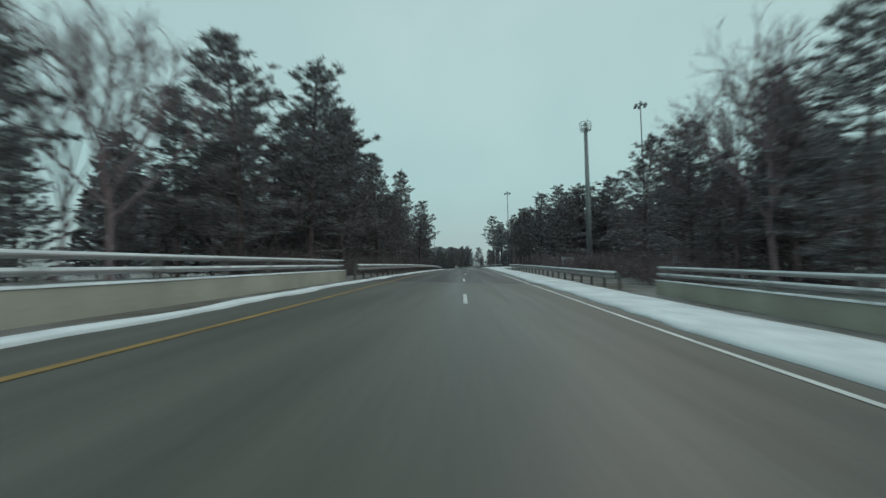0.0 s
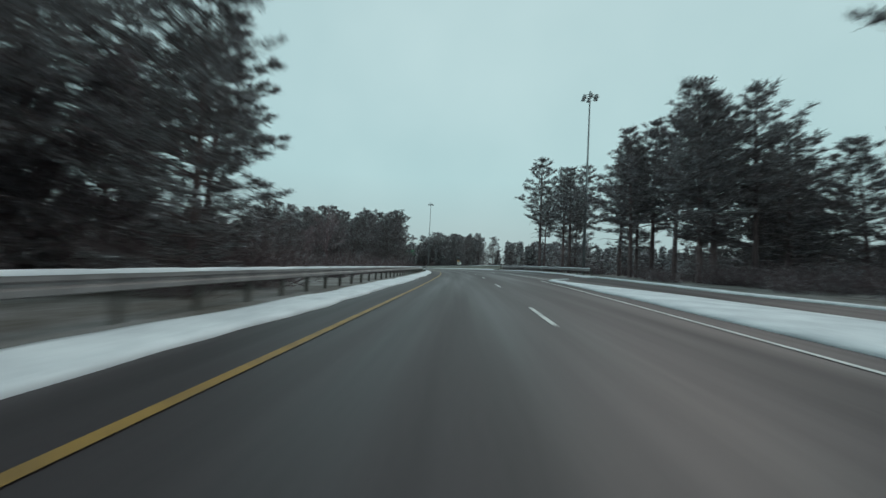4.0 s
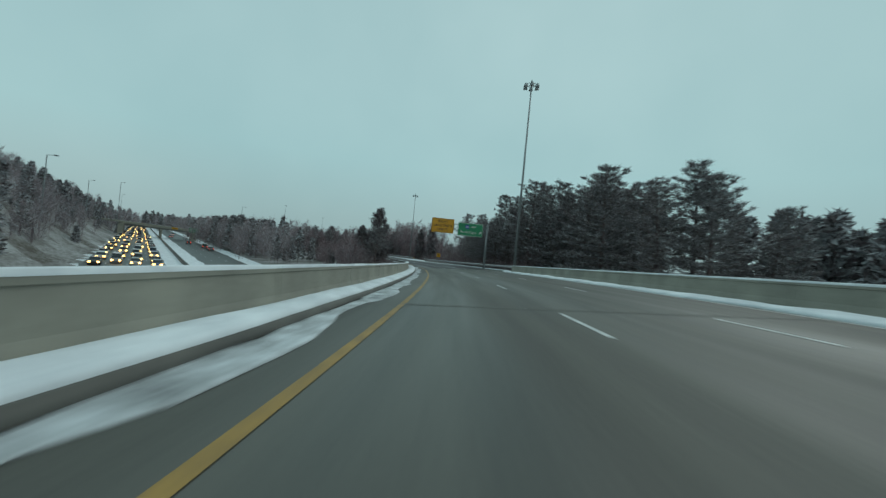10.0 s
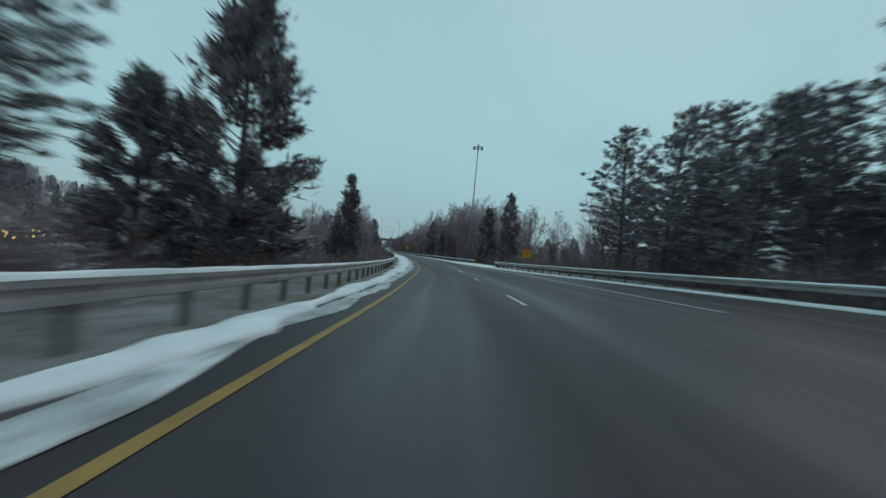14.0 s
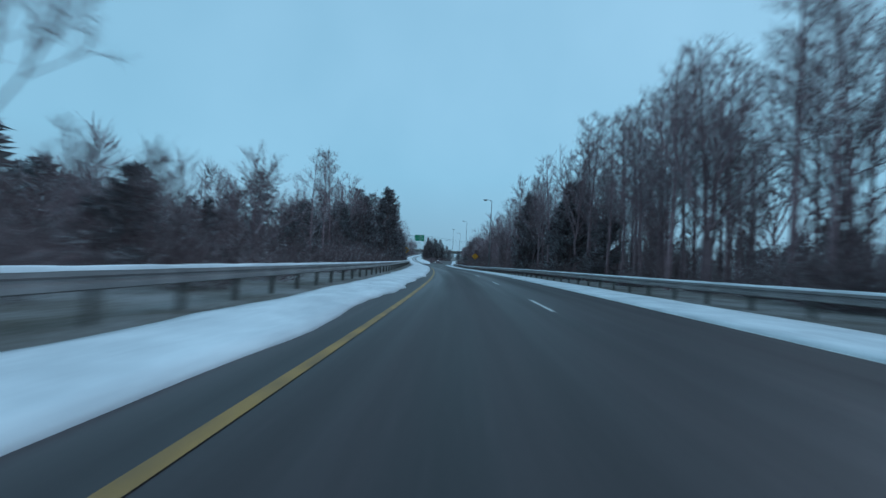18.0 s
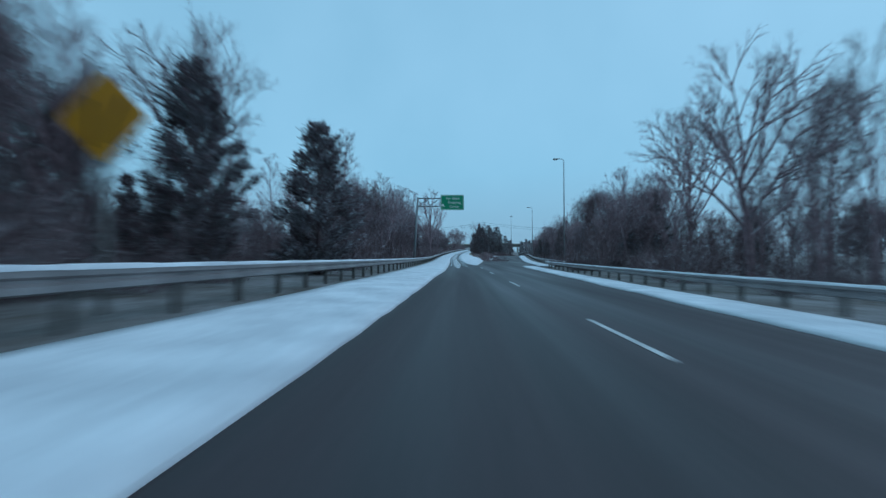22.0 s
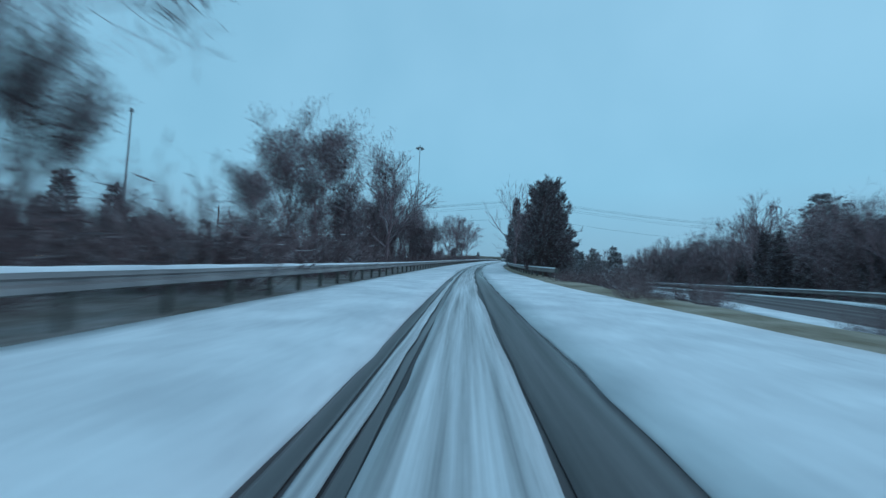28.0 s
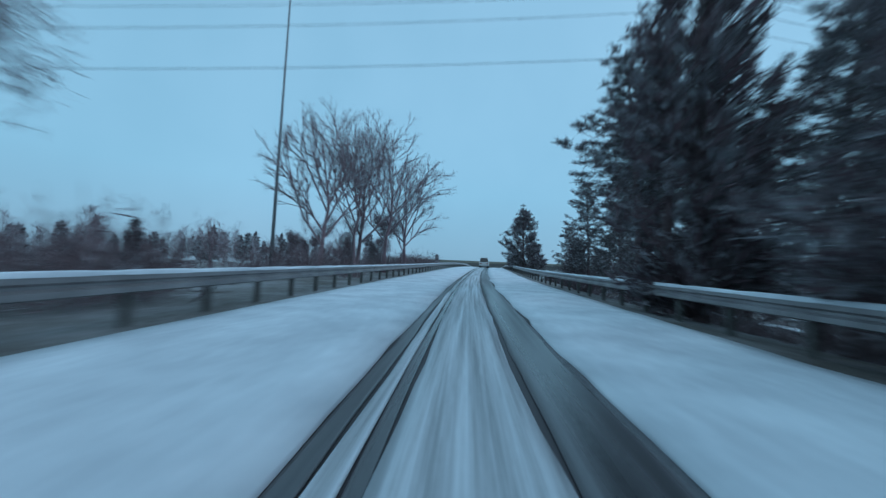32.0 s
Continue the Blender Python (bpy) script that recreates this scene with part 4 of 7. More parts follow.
def lane_ends_sign(s, n, h, w, label, mirror=1):
    """A yellow diamond with converging lanes on a steel post."""
    root = tagged(empty("warning_sign", place(s, n)), label, "traffic sign")
    bm = bmesh.new()
    box(bm, -0.05, 0.05, -0.04, 0.04, -1.2, h + w * 0.6)
    part("post", bm, M_POST, root)
    bm = bmesh.new()
    rounded(bm, w, w, 0.07, -0.07, -0.045, 0, h, True)
    b = part("diamond_panel", bm, M_SYELLOW, root)
    bm = bmesh.new()
    for sx, lean in ((-1, 0.0), (1, 1.0)):
        x = sx * w * 0.17
        for z0, z1, d in ((-0.42, -0.05, 0.0), (-0.05, 0.3, -lean * mirror * w * 0.17)):
            p = [(x - 0.04, z0), (x + 0.04, z0), (x + 0.04 + d, z1), (x - 0.04 + d, z1)]
            bm.faces.new([bm.verts.new((u, -0.078, h + v * w)) for u, v in p])
    part("lane_symbol", bm, M_BLACK, b)
    return root


lane_ends_sign(454.8, 10.3, 3.1, 1.1, "yellow diamond lane-ends sign on a post before trees")
lane_ends_sign(454.5, -5.78, 3.12, 1.05, "yellow diamond lane-ends sign behind the guardrail", -1)


def board(s, n, w, h, z, material, label, legend, posts=2, name="roadside_sign", extra=0.0):
    root = tagged(empty(name, place(s, n, extra)), label, "traffic sign")
    for i in range(posts):
        x = 0 if posts == 1 else (-w * 0.3 + w * 0.6 * i)
        bm = bmesh.new()
        box(bm, x - 0.05, x + 0.05, 0.0, 0.09, -1.2, z + h / 2)
        part("post", bm, M_POST, root)
    bm = bmesh.new()
    rounded(bm, w, h, 0.06, -0.04, -0.005, 0, z)
    b = part("panel", bm, material, root)
    for x0, x1, z0 in legend:
        bm = bmesh.new()
        box(bm, x0, x1, -0.048, -0.038, z + z0 - 0.045, z + z0 + 0.045)
        part("legend_bar", bm, M_BLACK, b)
    return root


board(212.2, 11.9, 1.3, 0.9, 1.75, M_SWHITE, "white roadside board with dark lines beyond the parapet", ((-0.45, 0.45, 0.22), (-0.4, 0.4, 0.0), (-0.45, 0.25, -0.22)))
board(212.6, 11.6, 0.55, 0.45, 2.5, M_SYELLOW, "small yellow plate above a white board", ((-0.18, 0.18, 0.06),), 1)
board(160, 14.2, 0.6, 0.9, 1.9, M_BUILD, "narrow pale grey sign on a post at the bend", (), 1)
board(341, 15.5, 1.3, 1.3, 2.3, M_SYELLOW, "yellow square warning sign on a post", ((-0.4, 0.4, 0.2), (-0.3, 0.3, -0.15)), 1)
# ---------------------------------------------------------------- trees
class Soup:
    """Triangles and quads gathered as arrays."""

    def __init__(self):
        self.v, self.f, self.n = [], [], 0

    def blades(self, base, tip, width, rng):
        """Thin triangles from base to tip, all arrays of shape (k, 3)."""
        d = tip - base
        side = np.cross(d, rng.normal(size=d.shape))
        side /= np.linalg.norm(side, axis=1, keepdims=True) + 1e-9
        side = side * np.asarray(width).reshape(-1, 1)
        mid = base + d * 0.45
        k = len(base)
        v = np.stack([base, mid + side, tip, mid - side], 1).reshape(-1, 3)
        i = self.n + np.arange(k) * 4
        self.v.append(v)
        self.f.append(np.stack([i, i + 1, i + 2, i + 3], 1))
        self.n += 4 * k

    def tube(self, pts, radii, sides=5):
        """A tapered tube along a chain of points."""
        pts = np.asarray(pts, float)
        rows = []
        for k, p in enumerate(pts):
            d = pts[min(k + 1, len(pts) - 1)] - pts[max(k - 1, 0)]
            d = d / (np.linalg.norm(d) + 1e-9)
            u = np.cross(d, (0.3, 0.2, 0.93) if abs(d[2]) < 0.9 else (1.0, 0.1, 0.0))
            u /= np.linalg.norm(u)
            w = np.cross(d, u)
            a = 2 * np.pi * np.arange(sides) / sides
            rows.append(p + radii[k] * (np.cos(a)[:, None] * u + np.sin(a)[:, None] * w))
        self.v.append(np.concatenate(rows))
        j = np.arange(sides)
        for k in range(len(pts) - 1):
            a = self.n + k * sides
            self.f.append(np.stack([a + j, a + (j + 1) % sides, a + sides + (j + 1) % sides, a + sides + j], 1))
        self.n += sides * len(pts)

    def add(self, v, f):
        self.v.append(v)
        self.f.append(f + self.n)
        self.n += len(v)

    def arrays(self):
        return np.concatenate(self.v), np.concatenate(self.f)

    def mesh(self, name, material, smooth=False):
        v, f = self.arrays()
        me = bpy.data.meshes.new(name)
        me.vertices.add(len(v))
        me.vertices.foreach_set("co", v.astype(np.float32).ravel())
        me.loops.add(f.size)
        me.loops.foreach_set("vertex_index", f.astype(np.int32).ravel())
        me.polygons.add(len(f))
        me.polygons.foreach_set("loop_start", (np.arange(len(f)) * f.shape[1]).astype(np.int32))
        me.polygons.foreach_set("loop_total", np.full(len(f), f.shape[1], np.int32))
        if smooth:
            me.polygons.foreach_set("use_smooth", [True] * len(f))
        me.update(calc_edges=True)
        me.materials.append(material)
        return me


def tree_thing(name, parts, label, category="tree"):
    root = tagged(empty(name), label, category)
    for pn, me in parts:
        ob = new(pn, me)
        ob.parent = root
        if pn == "limb_snow":
            tagged(ob, "thin snow lying along the limbs", kind="stuff")
    return root


def unit(v):
    return v / (np.linalg.norm(v, axis=-1, keepdims=True) + 1e-9)


def pine(seed, low=0.28, spread=0.2, lean=0.03):
    """A pine of 15 m: tapered trunk, whorls of limbs with upturned tips, flat open sprays of needle tufts, snow lying along the limbs."""
    rng = np.random.default_rng(seed)
    h = 15.0
    wood, leaf, white = Soup(), Soup(), Soup()
    bend = rng.normal(size=2) * lean * h
    axis = lambda u: np.array([bend[0] * u * u, bend[1] * u * u, u * h])
    us = np.linspace(0, 1, 9)
    wood.tube([axis(u) for u in us], 0.2 * (1 - us) ** 0.8 + 0.02, 7)
    for u in np.linspace(0.1, low, 9):
        a = rng.uniform(0, 6.28)
        L = rng.uniform(0.6, 1.9)
        p = axis(u)
        wood.tube([p, p + L * np.array([math.cos(a), math.sin(a), 0.05]), p + 1.5 * L * np.array([math.cos(a + 0.2), math.sin(a + 0.2), -0.1])], [0.04, 0.025, 0.008], 3)
    u = low
    tufts, outs, lay, layd = [], [], [], []
    while u < 0.985:
        t = (u - low) / (1 - low)
        reach = spread * h * (1 - t) ** 0.66 * min(1.0, 0.6 + 1.6 * t) + 0.22
        reach *= rng.uniform(0.8, 1.2)
        for a in rng.uniform(0, 6.28) + np.arange(6) * 1.047 + rng.normal(size=6) * 0.22:
            L = reach * rng.uniform(0.45, 1.25)
            rise = 0.02 + 0.62 * t + rng.normal() * 0.1
            d = np.array([math.cos(a), math.sin(a), rise])
            d /= np.linalg.norm(d)
            p = axis(u)
            q = p + d * L * 0.6
            e = p + d * L + np.array([0, 0, 0.16 * L])
            wood.tube([p, q, e], [0.045 * (1 - t) + 0.014, 0.022, 0.008], 3)
            k = max(3, int(L * 3.6))
            w = rng.uniform(0.3, 1.04, k)
            side = np.array([-d[1], d[0], 0.0])
            fan = rng.normal(size=k) * (0.16 * L * (1.15 - w) + 0.05)
            c = p + (e - p) * w[:, None] + side * fan[:, None] + rng.normal(size=(k, 3)) * np.array([0.08, 0.08, 0.05])
            tufts.append(c)
            outs.append(unit(d[None] + side[None] * np.sign(fan)[:, None] * 0.6))
            j = max(2, int(L * 1.6))
            v = rng.uniform(0.35, 0.98, j)
            lay.append(p + (e - p) * v[:, None] + side * (rng.normal(size=j) * 0.1 * L)[:, None] + np.array([0, 0, 0.1]))
            layd.append(np.repeat(d[None] * np.array([1, 1, 0.3]), j, 0) + rng.normal(size=(j, 3)) * np.array([0.35, 0.35, 0.05]))
        u += rng.uniform(0.03, 0.052)
    c, d = np.concatenate(tufts), np.concatenate(outs)
    m = 17
    base = np.repeat(c, m, 0)
    out = unit(np.repeat(d, m, 0) * 0.75 + rng.normal(size=base.shape) * np.array([0.75, 0.75, 0.4]) + np.array([0, 0, 0.3]))
    base = base + rng.normal(size=base.shape) * np.array([0.11, 0.11, 0.05])
    ln = rng.uniform(0.2, 0.5, len(base))[:, None]
    leaf.blades(base - out * ln * 0.3, base + out * ln, rng.uniform(0.014, 0.036, len(base)), rng)
    settle(white, np.concatenate(lay), np.concatenate(layd), 0.12, 0.32, 0.03, 0.07, rng)
    return [("trunk", wood.mesh("pine_trunk", M_BARK)), ("crown", leaf.mesh("pine_crown", M_PINE)), ("limb_snow", white.mesh("pine_limb_snow", M_LIMBSNOW))]


def settle(soup, c, d, l0, l1, w0, w1, rng):
    """Thin lozenges of snow that lie flat at places c, along d."""
    d = unit(d)
    side = unit(np.cross(d, np.array([0, 0, 1.0])) + rng.normal(size=d.shape) * 0.12)
    ln, w = rng.uniform(l0, l1, len(c))[:, None], rng.uniform(w0, w1, len(c))[:, None]
    v = np.stack([c - d * ln, c + side * w, c + d * ln, c - side * w], 1).reshape(-1, 3)
    i = np.arange(len(c)) * 4
    soup.add(v, np.stack([i, i + 1, i + 2, i + 3], 1))


def cedar(seed, width=0.22, ragged=0.25, low=0.0, round_top=0.62):
    """A pointed cedar, 10 m: trunk, rising limbs that end in plumes of sprays and jut out unevenly, snow on the plumes."""
    rng = np.random.default_rng(seed)
    h = 10.0
    wood, leaf, white = Soup(), Soup(), Soup()
    us = np.linspace(0, 0.94, 6)
    wood.tube([(0.05 * math.sin(5 * u), 0, u * h) for u in us], 0.15 * (1 - us) + 0.02, 6)
    lobes = [(rng.uniform(0, 6.28), rng.uniform(0.08, 0.85), rng.uniform(0.5, 1.0)) for _ in range(20)]
    cs, ds, ps = [], [], []
    for i in range(170):
        u = max(low, 0.015) + (0.97 - low) * rng.uniform() ** 1.1
        a = rng.uniform(0, 6.28)
        lump = sum(lw * math.exp(-((math.remainder(a - la, 6.2832) / 0.5) ** 2) - ((u - lu) / 0.09) ** 2) for la, lu, lw in lobes)
        env = width * h * max((1 - u) ** round_top, 0.04) * min(0.6 + 3.5 * (u - low), 1.0)
        L = env * (1 - ragged * 0.7 + ragged * lump * 1.3) * rng.uniform(0.75, 1.15) + 0.12
        rise = rng.uniform(0.35, 0.9) + 0.5 * u
        d = np.array([math.cos(a), math.sin(a), rise])
        p = np.array([0, 0, max(0.1, u * h - rise * L * 0.7)])
        e = p + d * L
        wood.tube([p, e], [0.03, 0.008], 3)
        k = 4 + int(L * 4.5)
        w = rng.uniform(0.35, 1.0, k) ** 0.8
        cs.append(p + (e - p) * w[:, None] + rng.normal(size=(k, 3)) * 0.13)
        ds.append(np.repeat(unit(d)[None], k, 0))
        j = 2 + int(L * 2)
        v = rng.uniform(0.55, 1.02, j)
        ps.append((p + (e - p) * v[:, None] + rng.normal(size=(j, 3)) * 0.14, np.repeat(d[None] * np.array([1, 1, 0.35]), j, 0)))
    c, d = np.concatenate(cs), np.concatenate(ds)
    m = 9
    base = np.repeat(c, m, 0) + rng.normal(size=(len(c) * m, 3)) * 0.09
    out = unit(np.repeat(d, m, 0) + rng.normal(size=base.shape) * 0.5 + np.array([0, 0, 0.15]))
    ln = rng.uniform(0.16, 0.42, len(base))[:, None]
    leaf.blades(base - out * ln * 0.4, base + out * ln, rng.uniform(0.018, 0.045, len(base)), rng)
    settle(white, np.concatenate([q[0] for q in ps]), np.concatenate([q[1] for q in ps]), 0.08, 0.2, 0.025, 0.06, rng)
    return [("trunk", wood.mesh("cedar_trunk", M_BARK)), ("crown", leaf.mesh("cedar_crown", M_CEDAR)), ("limb_snow", white.mesh("cedar_limb_snow", M_LIMBSNOW))]


def slim_tree(seed, start=0.3, reach=0.2, girth=0.12):
    """A slender leafless tree of 13 m: one straight trunk to the top, rising side limbs, fine twigs."""
    rng = np.random.default_rng(seed)
    h = 13.0
    wood, fine = Soup(), Soup()
    bend = rng.normal(size=2) * 0.35
    wob = rng.uniform(0, 6.28)
    axis = lambda u: np.array([bend[0] * u * u + 0.1 * math.sin(4 * u + wob), bend[1] * u * u + 0.08 * math.sin(5 * u), u * h])
    us = np.linspace(0, 1, 10)
    wood.tube([axis(u) for u in us], girth * (1 - us) ** 0.9 + 0.012, 6)
    bs, os_ = [], []
    for i in range(34):
        u = start + (0.97 - start) * (i + rng.uniform(0, 1)) / 34
        a = i * 2.4 + rng.normal() * 0.5
        L = reach * h * (1 - u) ** 0.6 * rng.uniform(0.5, 1.3) + 0.4
        d = unit(np.array([math.cos(a), math.sin(a), rng.uniform(0.6, 1.5)]))
        p = axis(u)
        q = p + d * L * 0.5 + rng.normal(size=3) * 0.04 * L
        e = q + unit(d + np.array([0, 0, 0.25])) * L * 0.55
        r = girth * 0.32 * (1.1 - u) + 0.008
        fine.tube([p, q, e], [r, r * 0.65, 0.006], 4)
        for j in range(9):
            w = rng.uniform(0.25, 1.0)
            b = p + (q - p) * w * 2 if w < 0.5 else q + (e - q) * (w - 0.5) * 2
            o = unit(d + rng.normal(size=3) * 0.55 + np.array([0, 0, 0.2]))
            l2 = L * rng.uniform(0.2, 0.5)
            fine.tube([b, b + o * l2 * 0.5 + rng.normal(size=3) * 0.03, b + o * l2], [0.012, 0.009, 0.005], 3)
            for v in rng.uniform(0.2, 1.0, 7):
                bs.append(b + o * l2 * v)
                os_.append(unit(o + rng.normal(size=3) * 0.5))
    b, o = np.array(bs), np.array(os_)
    fine.blades(b, b + o * rng.uniform(0.25, 0.75, len(b))[:, None], rng.uniform(0.004, 0.008, len(b)), rng)
    return [("trunk", wood.mesh("slim_trunk", M_TWIG)), ("branchwork", fine.mesh("slim_branches", M_TWIG))]


def grow(wood, rng, p, d, length, radius, level, tips, spread=0.55, up=0.25, keep=0.55):
    """A limb with bends, and its own smaller limbs."""
    k = 4 if level < 2 else 3
    pts, rad = [p], [radius]
    for i in range(1, k + 1):
        d = d + rng.normal(size=3) * 0.085 + np.array([0, 0, 0.02])
        d = d / np.linalg.norm(d)
        p = p + d * length / k
        pts.append(p)
        rad.append(max(radius * (1 - 0.75 * i / k), 0.007))
    wood.tube(pts, rad, (6, 5, 4, 3, 3)[level])
    tips.append((p, d, level))
    if level >= 4:
        return
    n = (8, 6, 5, 3)[level]
    for i in range(n):
        w = rng.uniform(0.35 if level else 0.4, 1.0)
        j = min(int(w * k), k - 1)
        f = w * k - j
        q = np.array(pts[j]) * (1 - f) + np.array(pts[j + 1]) * f
        s = rng.normal(size=3)
        s -= s.dot(d) * d
        s /= np.linalg.norm(s) + 1e-9
        e = d * (1 - spread) + s * spread + np.array([0, 0, up])
        e /= np.linalg.norm(e)
        grow(wood, rng, q, e, length * rng.uniform(0.36, 0.62), rad[j] * keep, level + 1, tips, spread, up * 0.8, keep)


def vine_tree(seed, spread, up, vines):
    """A leafless tree of 13 m with dark tangles of vines hung on its trunk and limbs."""
    rng = np.random.default_rng(seed)
    wood, fine, vine = Soup(), Soup(), Soup()
    tips = []

    class Split:
        def tube(self, pts, rad, sides):
            (wood if sides >= 5 else fine).tube(pts, rad, sides)

    grow(Split(), rng, np.zeros(3), np.array([rng.normal() * 0.06, rng.normal() * 0.06, 1.0]), 9.5, 0.17, 0, tips, spread, up)
    b = np.array([p for p, d, lv in tips if lv >= 2])
    o = np.array([d for p, d, lv in tips if lv >= 2])
    m = 4
    b, o = np.repeat(b, m, 0), unit(np.repeat(o, m, 0) + rng.normal(size=(m * len(o), 3)) * 0.5 + np.array([0, 0, 0.15]))
    b = b - o * 0.2
    fine.blades(b, b + o * rng.uniform(0.3, 0.85, len(b))[:, None], rng.uniform(0.004, 0.008, len(b)), rng)
    parts = [("trunk", wood.mesh("bare_trunk", M_TWIG)), ("branchwork", fine.mesh("bare_branches", M_TWIG))]
    c = []
    for z in rng.uniform(0.3, 9.0, vines):
        a = rng.uniform(0, 6.28)
        c.append(np.array([math.cos(a), math.sin(a), 0]) * rng.uniform(0.1, 0.9) + np.array([0, 0, z]))
    for p, d, lv in tips:
        if lv in (1, 2) and rng.uniform() < 0.35:
            for w in rng.uniform(0.0, 0.6, 5):
                c.append(p - d * w * 3)
    c = np.array(c)
    m = 56
    base = np.repeat(c, m, 0) + rng.normal(size=(len(c) * m, 3)) * np.array([0.36, 0.36, 0.6])
    out = unit(rng.normal(size=base.shape) + np.array([0, 0, -0.9]))
    ln = rng.uniform(0.3, 0.85, len(base))[:, None]
    vine.blades(base, base + out * ln, rng.uniform(0.009, 0.026, len(base)), rng)
    parts.append(("vines", vine.mesh("vine_tangle", M_VINE)))
    return parts


def snag_tree(seed):
    """A stout bare tree of 13 m: long upswept limbs along a crooked trunk, low arching boughs carrying snow, few twigs."""
    rng = np.random.default_rng(seed)
    wood, fine, white = Soup(), Soup(), Soup()

    def bough(p, d, L, r, lift, depth, sides=5):
        pts, rad, n = [p], [r], 6
        for i in range(n):
            d = unit(d + np.array([0, 0, lift / n]) + rng.normal(size=3) * 0.09)
            p = p + d * L / n
            pts.append(p)
            rad.append(max(r * (1 - 0.9 * (i + 1) / n), 0.009))
        (wood if depth == 0 else fine).tube(pts, rad, sides)
        if depth == 1 and d[2] < 0.8:
            mid = np.array([(pts[i] + pts[i + 1]) / 2 + np.array([0, 0, rad[i] * 0.9 + 0.01]) for i in range(n)])
            settle(white, mid, np.array([pts[i + 1] - pts[i] for i in range(n)]), L / n * 0.5, L / n * 0.62, max(r * 0.35, 0.012), max(r * 0.5, 0.02), rng)
        if depth < 2:
            for i in range(7 if depth == 0 else 4):
                w = rng.uniform(0.3, 0.95) * n
                j = min(int(w), n - 1)
                q = pts[j] + (pts[j + 1] - pts[j]) * (w - j)
                o = unit(pts[j + 1] - pts[j]) + rng.normal(size=3) * 0.45 + np.array([0, 0, 0.25])
                bough(q, unit(o), L * rng.uniform(0.3, 0.5), rad[j] * 0.55, 0.5, depth + 1, 4 if depth == 0 else 3)

    stem = [np.array(p) for p in ((0, 0, 0), (0.05, 0, 2.4), (-0.05, 0.05, 5.0), (-0.25, 0.1, 7.2), (-0.35, 0.0, 9.4), (-0.3, -0.1, 12.2))]
    rad = [0.2, 0.165, 0.14, 0.105, 0.065, 0.018]
    wood.tube(stem, rad, 8)
    for i in range(13):
        a = i * 2.4 + rng.normal() * 0.2
        w = 1.5 + 2.6 * i / 13
        k = int(w)
        q = stem[k] + (stem[k + 1] - stem[k]) * (w - k)
        t = rng.uniform(0.7, 1.05) - 0.12 * (w - 1.5)
        bough(q, unit(np.array([math.cos(a) * t, math.sin(a) * t, 0.75])), rng.uniform(5.6, 7.2) * (1.25 - 0.14 * w), 0.098 - 0.012 * w, 0.6, 0, 5)
    for i in range(12):
        a = i * 2.4
        z = 2.2 + 0.24 * i
        bough(np.array([0.05, 0, z]), unit(np.array([math.cos(a), math.sin(a), -0.04])), rng.uniform(1.8, 3.4), 0.05, 0.55, 1, 4)
    return [("trunk", wood.mesh("snag_trunk", M_TWIG)), ("branchwork", fine.mesh("snag_branches", M_TWIG)), ("limb_snow", white.mesh("snag_limb_snow", M_LIMBSNOW))]


def fan_tree(seed, splay=0.5, limbs=8, fork=0.22, girth=0.2):
    """A leafless tree of 12 m: limbs fan out and up from along the trunk, wide below and steep above, each splitting into finer ones."""
    rng = np.random.default_rng(seed)
    wood, fine = Soup(), Soup()
    bs, ds = [], []

    def limb(p, d, L, r, level):
        mid = p + d * L * 0.5 + rng.normal(size=3) * 0.025 * L
        e = mid + unit(d + rng.normal(size=3) * 0.1 + np.array([0, 0, 0.06])) * L * 0.5
        (wood if level == 0 else fine).tube([p, mid, e], [r, r * 0.72, max(r * 0.4, 0.005)], (6, 5, 4, 3)[level])
        if level == 3:
            for w in rng.uniform(0.15, 1.0, 3):
                bs.append(p + (e - p) * w)
                ds.append(unit(d + rng.normal(size=3) * 0.42))
            return
        n = (6, 5, 4)[level]
        for i in range(n):
            w = 1.0 if i < 2 else rng.uniform(0.3, 0.95)
            q = p + (mid - p) * w * 2 if w < 0.5 else mid + (e - mid) * (w - 0.5) * 2
            side = rng.normal(size=3)
            side -= side.dot(d) * d
            o = unit(d + unit(side) * rng.uniform(0.3, 0.8) + np.array([0, 0, 0.06]))
            limb(q, o, L * rng.uniform(0.42, 0.66) * (1.15 - 0.4 * w), r * (0.66 - 0.2 * w) + 0.003, level + 1)

    h = 12.0
    stem = [np.zeros(3)]
    for i in range(4):
        stem.append(stem[-1] + np.array([rng.normal() * 0.16, rng.normal() * 0.16, h * 0.14]))
    rad = [girth * w for w in (1.0, 0.85, 0.68, 0.52, 0.36)]
    wood.tube(stem, rad, 7)
    for i in range(limbs + 1):
        a = i * 2.4 + rng.normal() * 0.3
        w = fork + (1.0 - fork) * i / limbs
        k = min(int(w * 4), 3)
        q = stem[k] + (stem[k + 1] - stem[k]) * (w * 4 - k)
        t = splay * (1.75 - 1.3 * w) * rng.uniform(0.75, 1.25) if i < limbs else 0.1
        limb(q, unit(np.array([math.cos(a) * t, math.sin(a) * t, 1.0])), h * (0.46 - 0.12 * w) * rng.uniform(0.85, 1.15), girth * (0.58 - 0.24 * w), 0)
    b, o = np.array(bs), np.array(ds)
    fine.blades(b, b + o * rng.uniform(0.2, 0.55, len(b))[:, None], rng.uniform(0.003, 0.006, len(b)), rng)
    return [("trunk", wood.mesh("fan_trunk", M_TWIG)), ("branchwork", fine.mesh("fan_branches", M_TWIG))]


